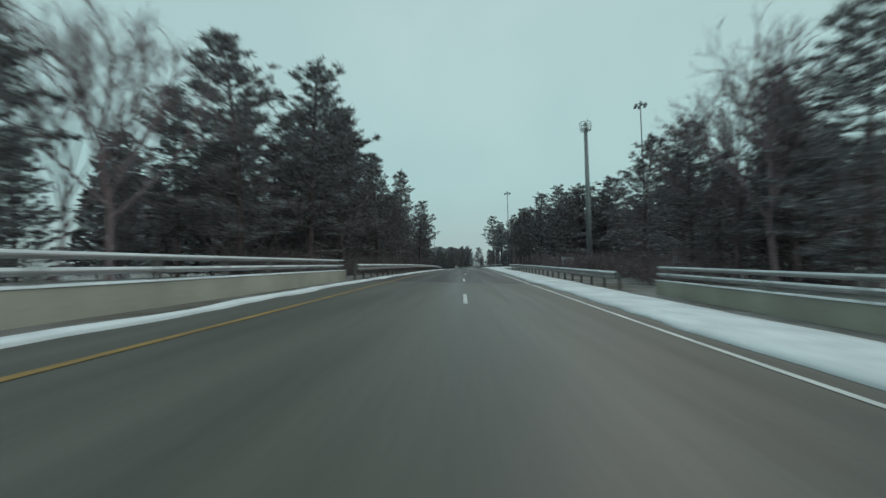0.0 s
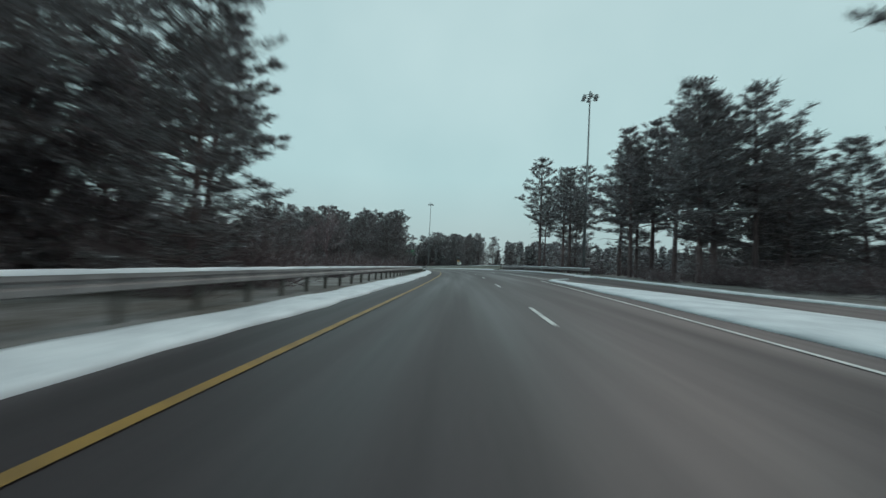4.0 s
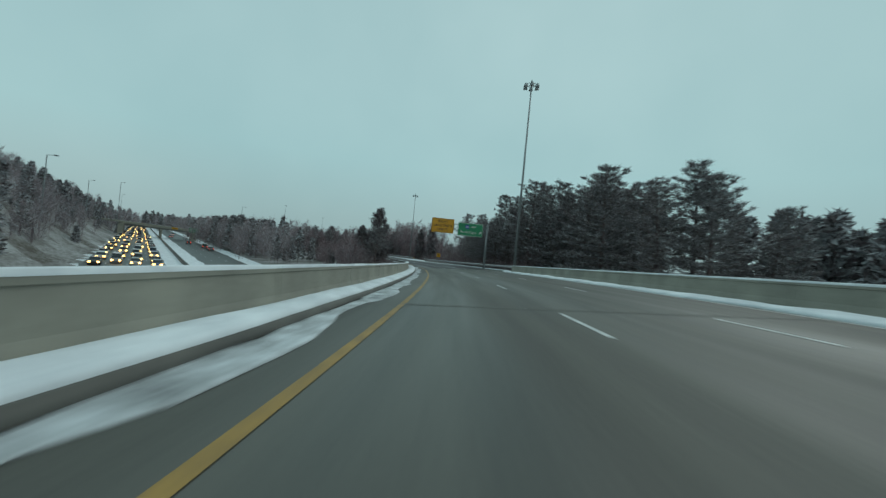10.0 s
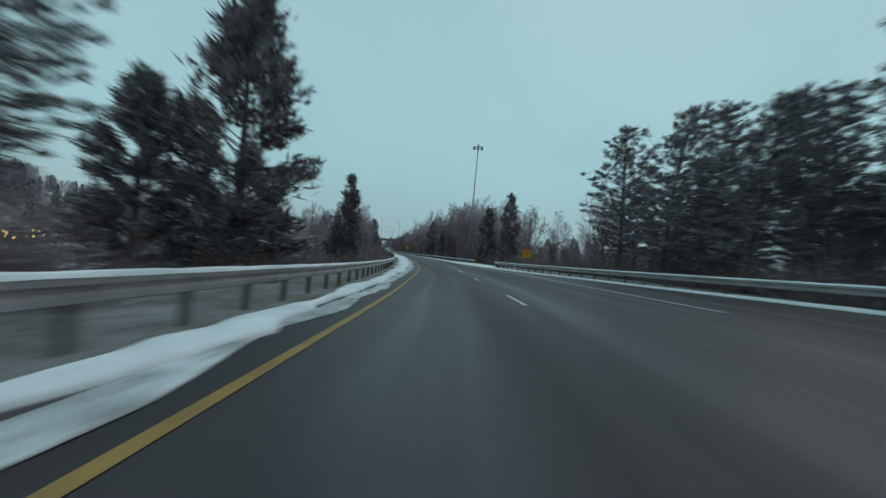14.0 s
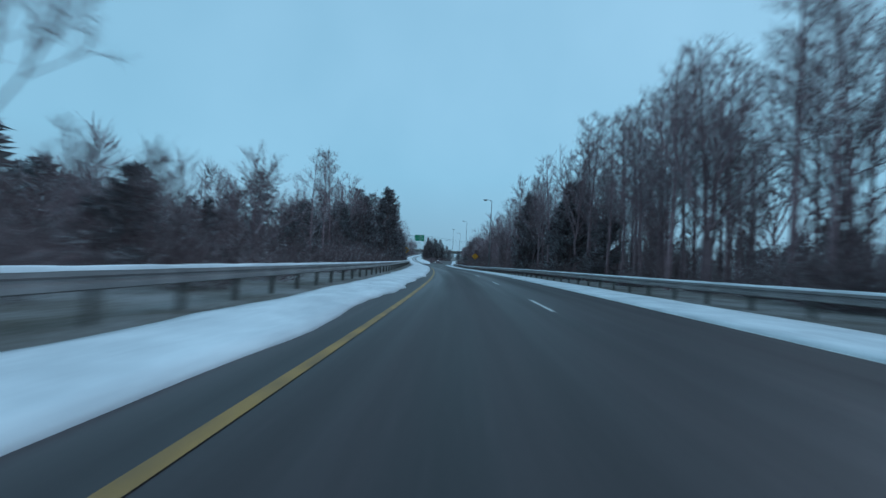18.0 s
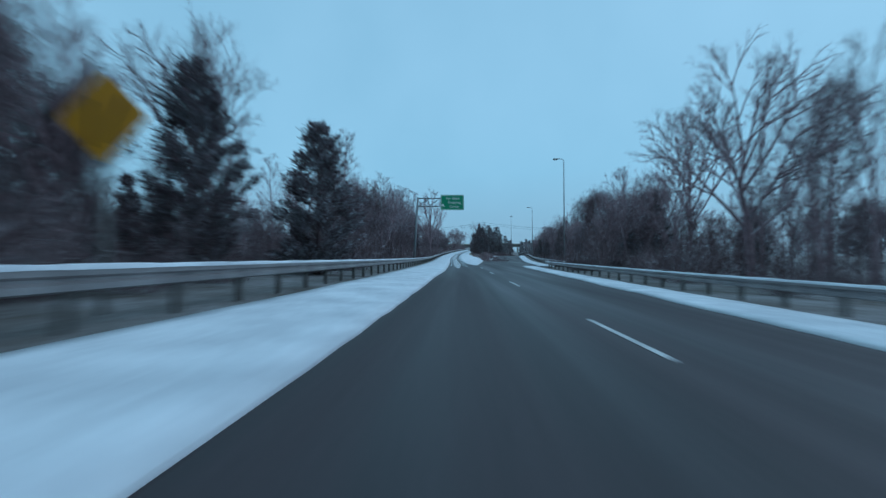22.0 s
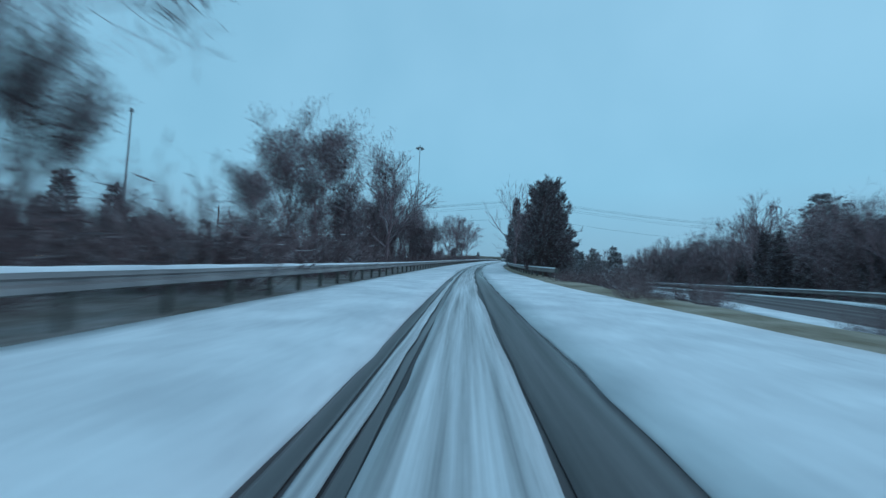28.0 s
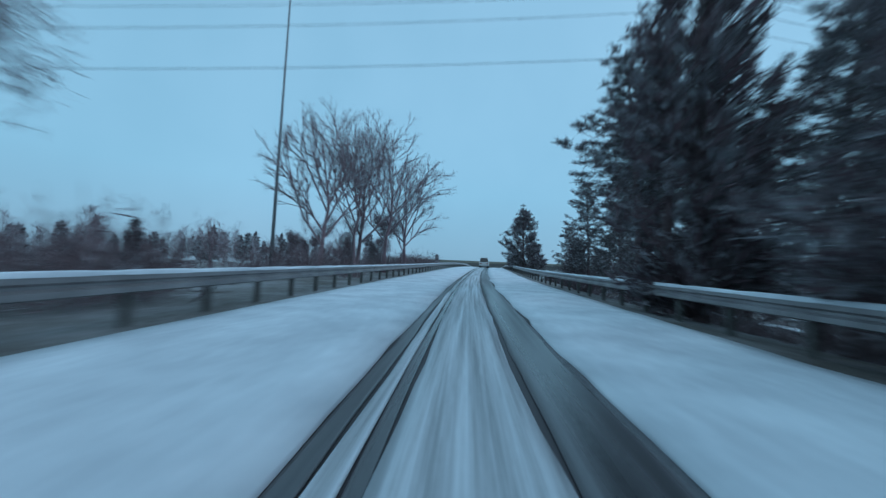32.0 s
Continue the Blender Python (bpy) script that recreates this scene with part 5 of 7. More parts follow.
def shrub_arrays(seed):
    """Tangled brush about 2 m high, as arrays."""
    rng = np.random.default_rng(seed)
    s = Soup()
    k = 150
    a, r = rng.uniform(0, 6.28, k), rng.uniform(0, 0.9, k)
    base = np.stack([r * np.cos(a), r * np.sin(a), np.zeros(k)], 1)
    d = unit(np.stack([np.cos(a) * 0.5, np.sin(a) * 0.5, np.full(k, 0.95)], 1) + rng.normal(size=(k, 3)) * 0.3)
    L = rng.uniform(0.7, 2.3, k)[:, None]
    s.blades(base, base + d * L, rng.uniform(0.007, 0.017, k), rng)
    for w in (0.3, 0.45, 0.6, 0.75, 0.9):
        b = base + d * L * w
        o = unit(d + rng.normal(size=(k, 3)) * 0.75)
        s.blades(b, b + o * rng.uniform(0.2, 0.55, k)[:, None], rng.uniform(0.006, 0.017, k), rng)
    return s.arrays()


def low_tree_arrays(seed, kind):
    """A lighter tree for far woods, as arrays; about 12 m high."""
    rng = np.random.default_rng(seed)
    s = Soup()
    if kind == "pine":
        k = 420
        u = rng.uniform(0.2, 1.0, k)
        a = rng.uniform(0, 6.28, k)
        r = 2.6 * (1 - u) ** 0.6 * rng.uniform(0.2, 1.0, k) + 0.1
        c = np.stack([r * np.cos(a), r * np.sin(a), u * 12], 1)
        o = unit(np.stack([np.cos(a), np.sin(a), np.full(k, 0.3)], 1) + rng.normal(size=(k, 3)) * 0.6)
        s.blades(c - o * 0.5, c + o * rng.uniform(0.6, 1.2, k)[:, None], rng.uniform(0.12, 0.3, k), rng)
        s.blades(np.zeros((3, 3)), np.tile([[0.0, 0.0, 11.0]], (3, 1)), [0.16] * 3, rng)
    else:
        k = 300
        u = rng.uniform(0.15, 1.0, k)
        a = rng.uniform(0, 6.28, k)
        r = 2.6 * np.sin(np.clip(u, 0.2, 0.95) * 3.0) * rng.uniform(0.0, 1.0, k)
        c = np.stack([r * np.cos(a), r * np.sin(a), u * 11], 1)
        o = unit(np.stack([np.cos(a) * 0.6, np.sin(a) * 0.6, np.full(k, 1.0)], 1) + rng.normal(size=(k, 3)) * 0.35)
        s.blades(c - o * 0.6, c + o * rng.uniform(0.8, 2.0, k)[:, None], rng.uniform(0.02, 0.055, k), rng)
        s.blades(np.zeros((3, 3)), np.tile([[0.0, 0.0, 9.0]], (3, 1)), [0.14] * 3, rng)
    return s.arrays()


KINDS = {
    "pine": ([pine(11, 0.22, 0.27), pine(12, 0.3, 0.24), pine(13, 0.16, 0.3), pine(14, 0.36, 0.26), pine(15, 0.08, 0.31)], 15.0, "pine_tree", "dark pine dusted with snow in roadside woods"),
    "tallpine": ([pine(21, 0.42, 0.21), pine(22, 0.34, 0.24), pine(23, 0.48, 0.22)], 15.0, "pine_tree", "tall open pine with a bare lower trunk"),
    "cedar": ([cedar(31), cedar(32, 0.18, 0.35), cedar(33, 0.26, 0.4), cedar(34, 0.2, 0.5)], 10.0, "cedar_tree", "dense dark cedar with snow on its sprays"),
    "juniper": ([cedar(35, 0.33, 0.2, 0.08, 0.36), cedar(36, 0.29, 0.25, 0.12, 0.45)], 10.0, "cedar_tree", "broad dark evergreen with a dense rounded crown"),
    "bare": ([fan_tree(41, 0.75, 9, 0.34), fan_tree(42, 0.5, 7, 0.5, 0.15), fan_tree(43, 0.7, 8, 0.42, 0.17), fan_tree(44, 0.6, 8, 0.38, 0.16)], 12.6, "bare_tree", "leafless grey-brown tree with snow on its twigs"),
    "snag": ([snag_tree(71)], 12.6, "dead_tree", "bare spreading tree with snow along its limbs"),
    "slim": ([slim_tree(61), slim_tree(62, 0.22, 0.24, 0.13), slim_tree(63, 0.4, 0.17), slim_tree(64, 0.34, 0.22, 0.1)], 12.8, "bare_tree", "slender upright leafless tree in a dense stand"),
    "vine": ([vine_tree(51, 0.5, 0.3, 60), vine_tree(52, 0.6, 0.15, 75), vine_tree(53, 0.45, 0.3, 48)], 12.6, "vine_covered_tree", "leafless tree hung with dark tangled vines"),
}


def tall(parts):
    """Height that a tree model really reaches."""
    zs = []
    for _, me in parts:
        v = np.empty(3 * len(me.vertices), np.float32)
        me.vertices.foreach_get("co", v)
        zs.append(v[2::3])
    return float(np.percentile(np.concatenate(zs), 99.7))


TALL = {k: [tall(p) for p in v[0]] for k, v in KINDS.items()}
FIRST = {}
TAKEN = []


def base_height(s, n, x, y):
    lo, hi = RAIL_L(s) - (14 if s < 172 else 9), RAIL_R(s) + (12 if s < 164 else 11)
    if s > 505 and 3.5 < n < MAIN_L(s):
        return at(s, n, gore(s, n) - 0.06).z
    if s > 505:
        hi = 3.5
    g = land(x, y)
    if lo < n < hi and not 166 < s < 274:
        return max(g, at(s, n, -0.08).z)
    return g


def tree(kind, s, n, height, rng, label="", variant=None, group="", wide=1.0):
    variants, own, name, text = KINDS[kind]
    i = rng.integers(len(variants)) if variant is None else variant
    p = at(s, n)
    z = base_height(s, n, p.x, p.y) - 0.1
    k = height / TALL[kind][int(i)]
    wide *= 0.82 if kind == "bare" else 1.0
    m = Matrix.Translation((p.x, p.y, z)) @ Matrix.Rotation(rng.uniform(0, 6.28), 4, "Z") @ Matrix.Diagonal((k * wide, k * wide, k, 1))
    key = (kind, int(i))
    if key not in FIRST:
        FIRST[key] = tree_thing(name, variants[i], text)
        FIRST[key].matrix_basis = m
        ob = FIRST[key]
    else:
        ob = FIRST[key].copy()
        scene.collection.objects.link(ob)
        for ch in FIRST[key].children:
            c = ch.copy()
            scene.collection.objects.link(c)
            c.parent = ob
        ob.matrix_basis = m
    tagged(ob, label or text, "tree", group or "woods beside the road")
    TAKEN.append((p.x, p.y))
    return ob


def woods(seed, s0, s1, n0, n1, count, mix, h0, h1, gap=2.2, edge=None):
    """Scatter trees over a stretch; mix gives kinds and their shares."""
    rng = np.random.default_rng(seed)
    kinds = [k for k, _ in mix]
    w = np.array([x for _, x in mix], float)
    done, tries = 0, 0
    while done < count and tries < count * 12:
        tries += 1
        s = rng.uniform(s0, s1)
        u = rng.uniform() ** 1.35
        n = n0 + (n1 - n0) * u + (edge(s) if edge else 0.0)
        p = at(s, n)
        if any((p.x - x) ** 2 + (p.y - y) ** 2 < gap * gap for x, y in TAKEN[-160:]):
            continue
        kind = kinds[rng.choice(len(kinds), p=w / w.sum())]
        hh = rng.uniform(h0, h1) * {"pine": 1.0, "tallpine": 1.08, "cedar": 0.68, "juniper": 0.7, "bare": 1.0, "slim": 1.0, "snag": 1.0, "vine": 0.85}[kind]
        tree(kind, s, n, hh, rng)
        done += 1


SP = np.random.default_rng(7)


def stand(rows):
    """Trees that stand out, one by one: kind, along, across, height of the top above the road, variant, width."""
    for kind, s, n, h, v, wd in rows:
        p = at(s, n)
        h += max(0.0, at(s, max(-14, min(14, n))).z - base_height(s, n, p.x, p.y))
        tree(kind, s, n, h, SP, variant=v, wide=wd)


stand((("pine", 24, -13.5, 15.5, 2, 1.0), ("pine", 30, -11.5, 16.5, 0, 1.1), ("pine", 36, -11, 15.0, 4, 1.0), ("bare", 17, -15.5, 12.5, 2, 1.2), ("pine", 38, -14.5, 15.5, 0, 1.1), ("pine", 48, -10.2, 14.0, 2, 1.0),
       ("pine", 58, -10.6, 11.0, 2, 1.0), ("pine", 70.2, -10.9, 17.6, 0, 0.8), ("pine", 65, -10.2, 12.4, 4, 0.9), ("tallpine", 81.3, -8.4, 14.2, 1, 1.1), ("pine", 88, -9.0, 12.5, 2, 1.0), ("pine", 97, -8.6, 11.5, 4, 1.0)))
stand((("pine", 17.6, 17.0, 12.6, 4, 1.15), ("bare", 20, 15.0, 13.2, 1, 1.2), ("bare", 26, 17.0, 13.5, 0, 1.1), ("pine", 27, 15.0, 10.8, 4, 1.1), ("pine", 34, 15.0, 11.2, 2, 1.1), ("cedar", 24, 19.0, 11.5, 1, 1.0),
       ("pine", 83.4, 25.4, 17.0, 4, 1.35), ("pine", 84.4, 29.6, 17.6, 2, 1.4), ("bare", 79, 33.0, 12.5, 0, 1.2), ("pine", 88, 20.5, 13.0, 2, 1.0), ("pine", 98, 19.6, 17.6, 0, 1.0), ("pine", 83, 20.5, 16.8, 1, 1.0), ("pine", 118, 20.0, 17.2, 0, 1.0), ("pine", 128, 19.0, 16.5, 3, 1.0),
       ("tallpine", 153, 16.0, 19.4, 0, 0.95), ("tallpine", 156, 17.8, 13.5, 2, 0.8), ("tallpine", 146, 17.6, 16.5, 1, 1.0), ("tallpine", 141, 16.8, 15.0, 2, 1.1), ("tallpine", 149, 22.0, 17.5, 0, 1.0), ("tallpine", 138, 22.5, 18.0, 1, 1.1), ("tallpine", 160, 25.0, 13.0, 2, 0.9)))
stand((("pine", 148, -15.0, 9.6, 2, 1.1), ("pine", 144, -16.5, 9.2, 4, 1.0), ("pine", 153.5, -14.5, 9.6, 2, 1.1), ("bare", 140, -17.0, 9.4, 0, 1.0), ("pine", 155.8, -10.4, 9.2, 4, 1.0), ("pine", 160.5, -13.0, 10.8, 2, 1.1), ("pine", 163, -9.2, 9.6, 4, 1.0), ("pine", 167.5, -11.3, 12.8, 2, 1.1), ("pine", 172, -10.6, 12.4, 4, 1.1), ("pine", 176, -9.2, 12.8, 0, 1.1), ("pine", 180.5, -9.4, 12.2, 2, 1.0),
       ("pine", 175, -14, 13.5, 1, 1.1), ("pine", 170, -16.5, 13.0, 0, 1.1), ("pine", 183, -13.5, 11.5, 4, 1.0), ("cedar", 189, -13.5, 7.4, 2, 1.4), ("pine", 191.5, -16.5, 9.2, 4, 1.1), ("bare", 196, -20.0, 10.0, 0, 1.2), ("pine", 197, -22.5, 9.6, 2, 1.1), ("pine", 197.5, -18.5, 8.8, 4, 1.0), ("cedar", 194.5, -16.0, 8.0, 2, 1.3)))
stand((("pine", 254, 22.0, 15.0, 0, 1.2), ("pine", 249, 31.0, 15.6, 1, 1.2), ("pine", 262, 24.0, 15.5, 2, 1.2), ("pine", 247.5, 25.5, 12.5, 4, 1.2), ("pine", 244, 29.0, 13.0, 2, 1.2), ("pine", 270, 21.5, 15.8, 2, 1.1), ("pine", 278, 19.8, 17.6, 0, 1.25), ("pine", 281.5, 23.5, 18.2, 1, 1.2), ("tallpine", 285, 19.5, 16.0, 1, 1.2), ("pine", 290, 20.0, 16.8, 2, 1.1),
       ("pine", 302.6, 17.5, 11.6, 2, 1.15), ("pine", 307, 18.4, 13.0, 4, 1.0), ("pine", 311.6, 18.0, 14.6, 2, 1.0), ("pine", 319, 18.2, 15.2, 0, 1.0), ("pine", 299, 18.5, 10.6, 4, 1.0), ("pine", 294, 18.0, 13.2, 1, 1.0), ("pine", 258.5, 51, 13.5, 2, 1.2)))
stand((("tallpine", 287, -9.6, 8.2, 1, 1.1), ("cedar", 297, -9.4, 12.6, 2, 1.15), ("cedar", 296.0, -13.0, 8.4, 0, 1.3), ("bare", 283, -14.5, 5.8, 2, 1.2), ("bare", 289, -13.5, 5.4, 0, 1.2), ("bare", 292, -16.5, 6.2, 1, 1.2), ("cedar", 312.5, -7.8, 7.6, 3, 1.0), ("bare", 306, -12.0, 6.8, 1, 1.2), ("cedar", 326, -9.6, 5.6, 0, 1.2),
       ("slim", 350.5, -12.0, 10.5, 1, 1.5), ("bare", 353, -14.5, 10.0, 2, 1.2), ("cedar", 358, -13.0, 5.0, 2, 1.5), ("bare", 371, -12.2, 11.2, 1, 1.1), ("bare", 385, -11.5, 7.6, 0, 1.2), ("slim", 399, -11.2, 10.8, 0, 1.1), ("slim", 391, -10.4, 9.0, 1, 1.0), ("slim", 394, -10.2, 9.6, 2, 1.0),
       ("cedar", 395.5, -12.5, 5.6, 2, 1.6), ("cedar", 377, -12.8, 4.4, 3, 1.5), ("cedar", 412, -10.2, 8.4, 2, 1.2), ("cedar", 419, -8.0, 10.8, 2, 1.05), ("cedar", 409, -12.5, 7.2, 0, 1.6), ("cedar", 422, -9.4, 7.0, 3, 1.3),
       ("bare", 433, -10.2, 12.8, 1, 0.9), ("pine", 440.8, -9.0, 10.2, 2, 0.9), ("tallpine", 450, -9.2, 12.8, 0, 0.8), ("bare", 455, -9.5, 12.6, 3, 0.9), ("pine", 437, -12.5, 12.5, 4, 1.0), ("vine", 446, -11.5, 10.5, 1, 0.9), ("pine", 430, -14.5, 12.0, 2, 1.0), ("vine", 426, -11.0, 9.0, 2, 1.0),
       ("cedar", 461.9, -9.3, 7.8, 2, 1.0), ("vine", 456, -11.0, 7.4, 0, 1.1), ("pine", 481.4, -10.9, 8.0, 1, 1.0), ("cedar", 469.0, -7.4, 7.9, 2, 1.25), ("vine", 484, -10.5, 8.6, 2, 0.9), ("slim", 481.5, -9.8, 9.0, 0, 1.0), ("vine", 490, -10.0, 9.2, 0, 0.8), ("bare", 503, -10.2, 11.6, 0, 1.2), ("bare", 508, -9.6, 11.0, 1, 1.2)))
stand((("cedar", 357, 17.0, 14.2, 1, 1.0), ("cedar", 365.5, 15.0, 12.2, 2, 0.9), ("bare", 359, 19.0, 10.5, 0, 1.0), ("cedar", 426, 14.4, 13.0, 2, 1.05), ("cedar", 429, 16.6, 12.6, 0, 1.2), ("cedar", 408.2, 14.6, 11.2, 2, 1.15), ("cedar", 411, 16.5, 12.0, 0, 1.2), ("cedar", 401, 15.5, 7.4, 3, 1.3), ("cedar", 417.5, 16.0, 9.6, 3, 1.3),
       ("slim", 405.5, 15.6, 18.6, 0, 1.0), ("slim", 436, 15.0, 18.8, 2, 1.0), ("slim", 393, 16.2, 17.0, 1, 1.1), ("slim", 387, 15.6, 16.6, 0, 1.1), ("slim", 381, 16.0, 16.6, 2, 1.1), ("slim", 409, 19.0, 18.0, 1, 1.1), ("slim", 448, 16.2, 16.2, 0, 1.3), ("bare", 468.5, 17.4, 10.6, 3, 1.1), ("slim", 472, 21.0, 12.0, 1, 1.1),
       ("bare", 476.5, 20.0, 17.0, 0, 1.25), ("bare", 490.7, 24.0, 17.2, 2, 1.1), ("vine", 499, 24.0, 11.0, 1, 1.2), ("vine", 506.5, 22.0, 11.4, 0, 1.2), ("cedar", 495, 20.5, 5.5, 2, 1.5)))
stand((("slim", 507, -11.0, 13.0, 1, 1.2), ("vine", 500.5, -11.0, 8.5, 1, 0.9), ("slim", 518, -10.0, 13.2, 0, 1.2), ("vine", 513, -11.5, 9.4, 2, 0.85), ("bare", 529, -10.5, 14.4, 1, 1.0), ("slim", 538, -9.8, 15.4, 0, 1.1), ("vine", 534, -11.5, 10.6, 0, 0.85), ("vine", 524, -10.2, 9.4, 1, 0.85), ("vine", 543, -11.0, 10.6, 2, 0.85),
       ("cedar", 547.5, -9.8, 10.5, 1, 0.8), ("bare", 562.5, -7.2, 20.2, 0, 0.85), ("vine", 552, -11.5, 10.0, 0, 1.0), ("vine", 577, -8.6, 12.0, 1, 1.0), ("vine", 580.6, -10.6, 9.0, 2, 0.85), ("vine", 583, -11.6, 4.4, 2, 1.4), ("vine", 590, -10.4, 5.6, 0, 1.3), ("vine", 598.3, -12.2, 12.0, 2, 1.0), ("vine", 604, -12.6, 13.0, 0, 1.0), ("vine", 600.5, -9.6, 11.5, 1, 1.1),
       ("bare", 615, -9.6, 13.2, 0, 1.35), ("vine", 608.5, -10.8, 7.0, 2, 1.3), ("vine", 613, -12.5, 11.5, 2, 1.0), ("vine", 621, -11.2, 10.8, 0, 1.0), ("vine", 626.5, -10.2, 11.2, 2, 1.1), ("vine", 630, -13.5, 11.0, 1, 1.1), ("vine", 635, -10.0, 8.4, 1, 1.3), ("vine", 639, -11.5, 10.0, 0, 1.1), ("vine", 644.5, -11.0, 11.0, 2, 1.0), ("vine", 650, -10.6, 8.2, 1, 1.2),
       ("bare", 671, -10.2, 12.0, 0, 1.2), ("bare", 676, -9.4, 13.2, 3, 1.4), ("bare", 681.5, -8.4, 12.6, 2, 1.4), ("bare", 688, -8.0, 10.8, 0, 1.5), ("vine", 684, -9.5, 6.0, 0, 1.2), ("bare", 673.5, -8.6, 11.0, 1, 1.2), ("vine", 676, -10.0, 5.0, 1, 1.3)))
stand((("vine", 515, 33, 13.5, 0, 1.2), ("bare", 519, 35, 15.5, 0, 1.1), ("vine", 527, 36, 14.4, 2, 1.2), ("vine", 535, 38, 13.2, 1, 1.2), ("cedar", 544, 36.5, 11.6, 2, 1.3), ("bare", 556.6, 37, 12.0, 2, 1.3), ("vine", 541, 41, 15.5, 0, 1.1), ("vine", 549, 40, 13.6, 1, 1.2), ("pine", 567, 40.5, 15.6, 2, 1.0), ("bare", 575, 42, 13.0, 0, 1.2),
       ("vine", 601, 42, 15.5, 1, 1.2), ("bare", 590, 41, 13.5, 3, 1.2), ("cedar", 621, 50, 12.6, 2, 1.3), ("bare", 666, 55, 15.5, 0, 1.1), ("pine", 640, 53, 13.6, 2, 1.1), ("vine", 630, 56, 10.0, 0, 1.4), ("vine", 652, 58, 8.5, 2, 1.4), ("cedar", 680, 66, 8.0, 0, 1.4)))
stand((("juniper", 607.2, 6.2, 8.0, 0, 0.8), ("juniper", 611.0, 7.2, 8.4, 1, 0.8), ("juniper", 620.6, 8.4, 11.0, 0, 1.0), ("juniper", 627, 9.8, 8.2, 1, 1.15), ("bare", 613, 5.8, 7.0, 1, 0.9), ("juniper", 614.5, 8.4, 6.8, 1, 1.0), ("snag", 641, 6.0, 15.0, 0, 1.15), ("cedar", 647, 7.4, 9.8, 0, 1.1), ("cedar", 646.4, 10.0, 6.5, 2, 1.4), ("cedar", 650.6, 6.6, 8.6, 3, 1.0), ("cedar", 649.5, 10.0, 6.0, 2, 1.3),
       ("tallpine", 665, 7.8, 12.0, 1, 1.1), ("cedar", 656.8, 6.2, 14.0, 1, 0.8), ("tallpine", 667, 9.6, 13.6, 0, 1.3), ("tallpine", 656, 11.5, 12.0, 1, 1.1), ("tallpine", 671, 10.5, 12.6, 1, 1.2), ("pine", 662, 13.5, 12.5, 2, 1.1), ("cedar", 655, 12.5, 5.5, 2, 1.3),
       ("cedar", 709, 6.4, 9.6, 2, 1.45), ("cedar", 718, 9.0, 5.0, 2, 1.6), ("bare", 724, 9.5, 4.0, 1, 1.3)))

PW = (("pine", 5), ("tallpine", 2), ("cedar", 1))
woods(101, 40, 108, -12.5, -30, 42, PW, 13, 17.5)
woods(102, 10, 34, -16, -34, 12, (("pine", 3), ("bare", 3)), 9, 14)
woods(103, 122, 142, -18, -34, 18, (("pine", 6), ("bare", 1)), 7.0, 9.0, 1.8)
woods(122, 142, 164, -18, -34, 20, (("pine", 6), ("bare", 1)), 9.0, 11.5, 1.8)
woods(104, 164, 186, -15, -34, 16, (("pine", 5), ("tallpine", 1)), 12, 15)
woods(105, 22, 35, 17, 40, 15, (("pine", 4), ("bare", 3), ("cedar", 1)), 9, 13)
woods(128, 52, 78, 30, 48, 16, (("bare", 4), ("pine", 1)), 9, 12)
woods(106, 78, 132, 21, 42, 46, PW, 13, 18)
woods(108, 256, 297, 21, 46, 34, (("pine", 5), ("cedar", 1), ("bare", 1)), 14, 18.5)
woods(127, 297, 342, 21, 46, 32, (("pine", 5), ("cedar", 1), ("bare", 1)), 10.5, 13.5)
woods(109, 296, 345, -12, -26, 14, (("cedar", 2), ("bare", 4)), 5, 9)
woods(110, 345, 408, -14, -36, 34, (("bare", 6), ("cedar", 3), ("vine", 2)), 5, 7.5)
woods(111, 408, 476, -12, -30, 44, (("pine", 2), ("cedar", 3), ("bare", 3), ("vine", 2)), 9, 13)
woods(112, 376, 440, 14, 30, 70, (("slim", 8), ("bare", 2)), 14, 18, 1.6)
woods(119, 352, 378, 16, 34, 16, (("slim", 4), ("bare", 3)), 9, 13)
woods(113, 440, 505, 18, 42, 36, (("slim", 3), ("bare", 4), ("vine", 2), ("cedar", 1)), 9, 13)
woods(124, 442, 460, 15, 26, 13, (("slim", 5), ("vine", 1)), 12, 16.5, 1.8)
woods(125, 426, 456, -10.5, -18, 12, (("cedar", 2), ("vine", 3)), 8, 11.5, 1.8)
woods(114, 484, 562, -10, -26, 32, (("slim", 5), ("bare", 2), ("vine", 3)), 10, 14.5, 2.0)
woods(121, 510, 558, -9.6, -19, 15, (("slim", 5), ("vine", 2)), 11, 15, 1.8)
woods(115, 566, 608, -12, -28, 14, (("vine", 3), ("bare", 2)), 4, 6.5)
woods(120, 612, 650, -12, -26, 20, (("vine", 4), ("bare", 3)), 8, 11.5)
woods(126, 630, 652, -9.6, -17, 9, (("vine", 4), ("bare", 1)), 7, 10, 1.6)
woods(118, 652, 720, -14, -40, 18, (("vine", 3), ("bare", 2), ("cedar", 1)), 4, 7)
woods(116, 512, 690, 15.5, 40, 84, (("vine", 3), ("bare", 4), ("cedar", 4)), 9.5, 14, 2.2, MAIN_L)
woods(123, 585, 750, 18, 46, 50, (("vine", 4), ("bare", 4), ("cedar", 3)), 12, 17, 2.4, MAIN_L)
woods(117, 655, 705, 11, 26, 16, (("pine", 3), ("cedar", 2)), 8, 13)


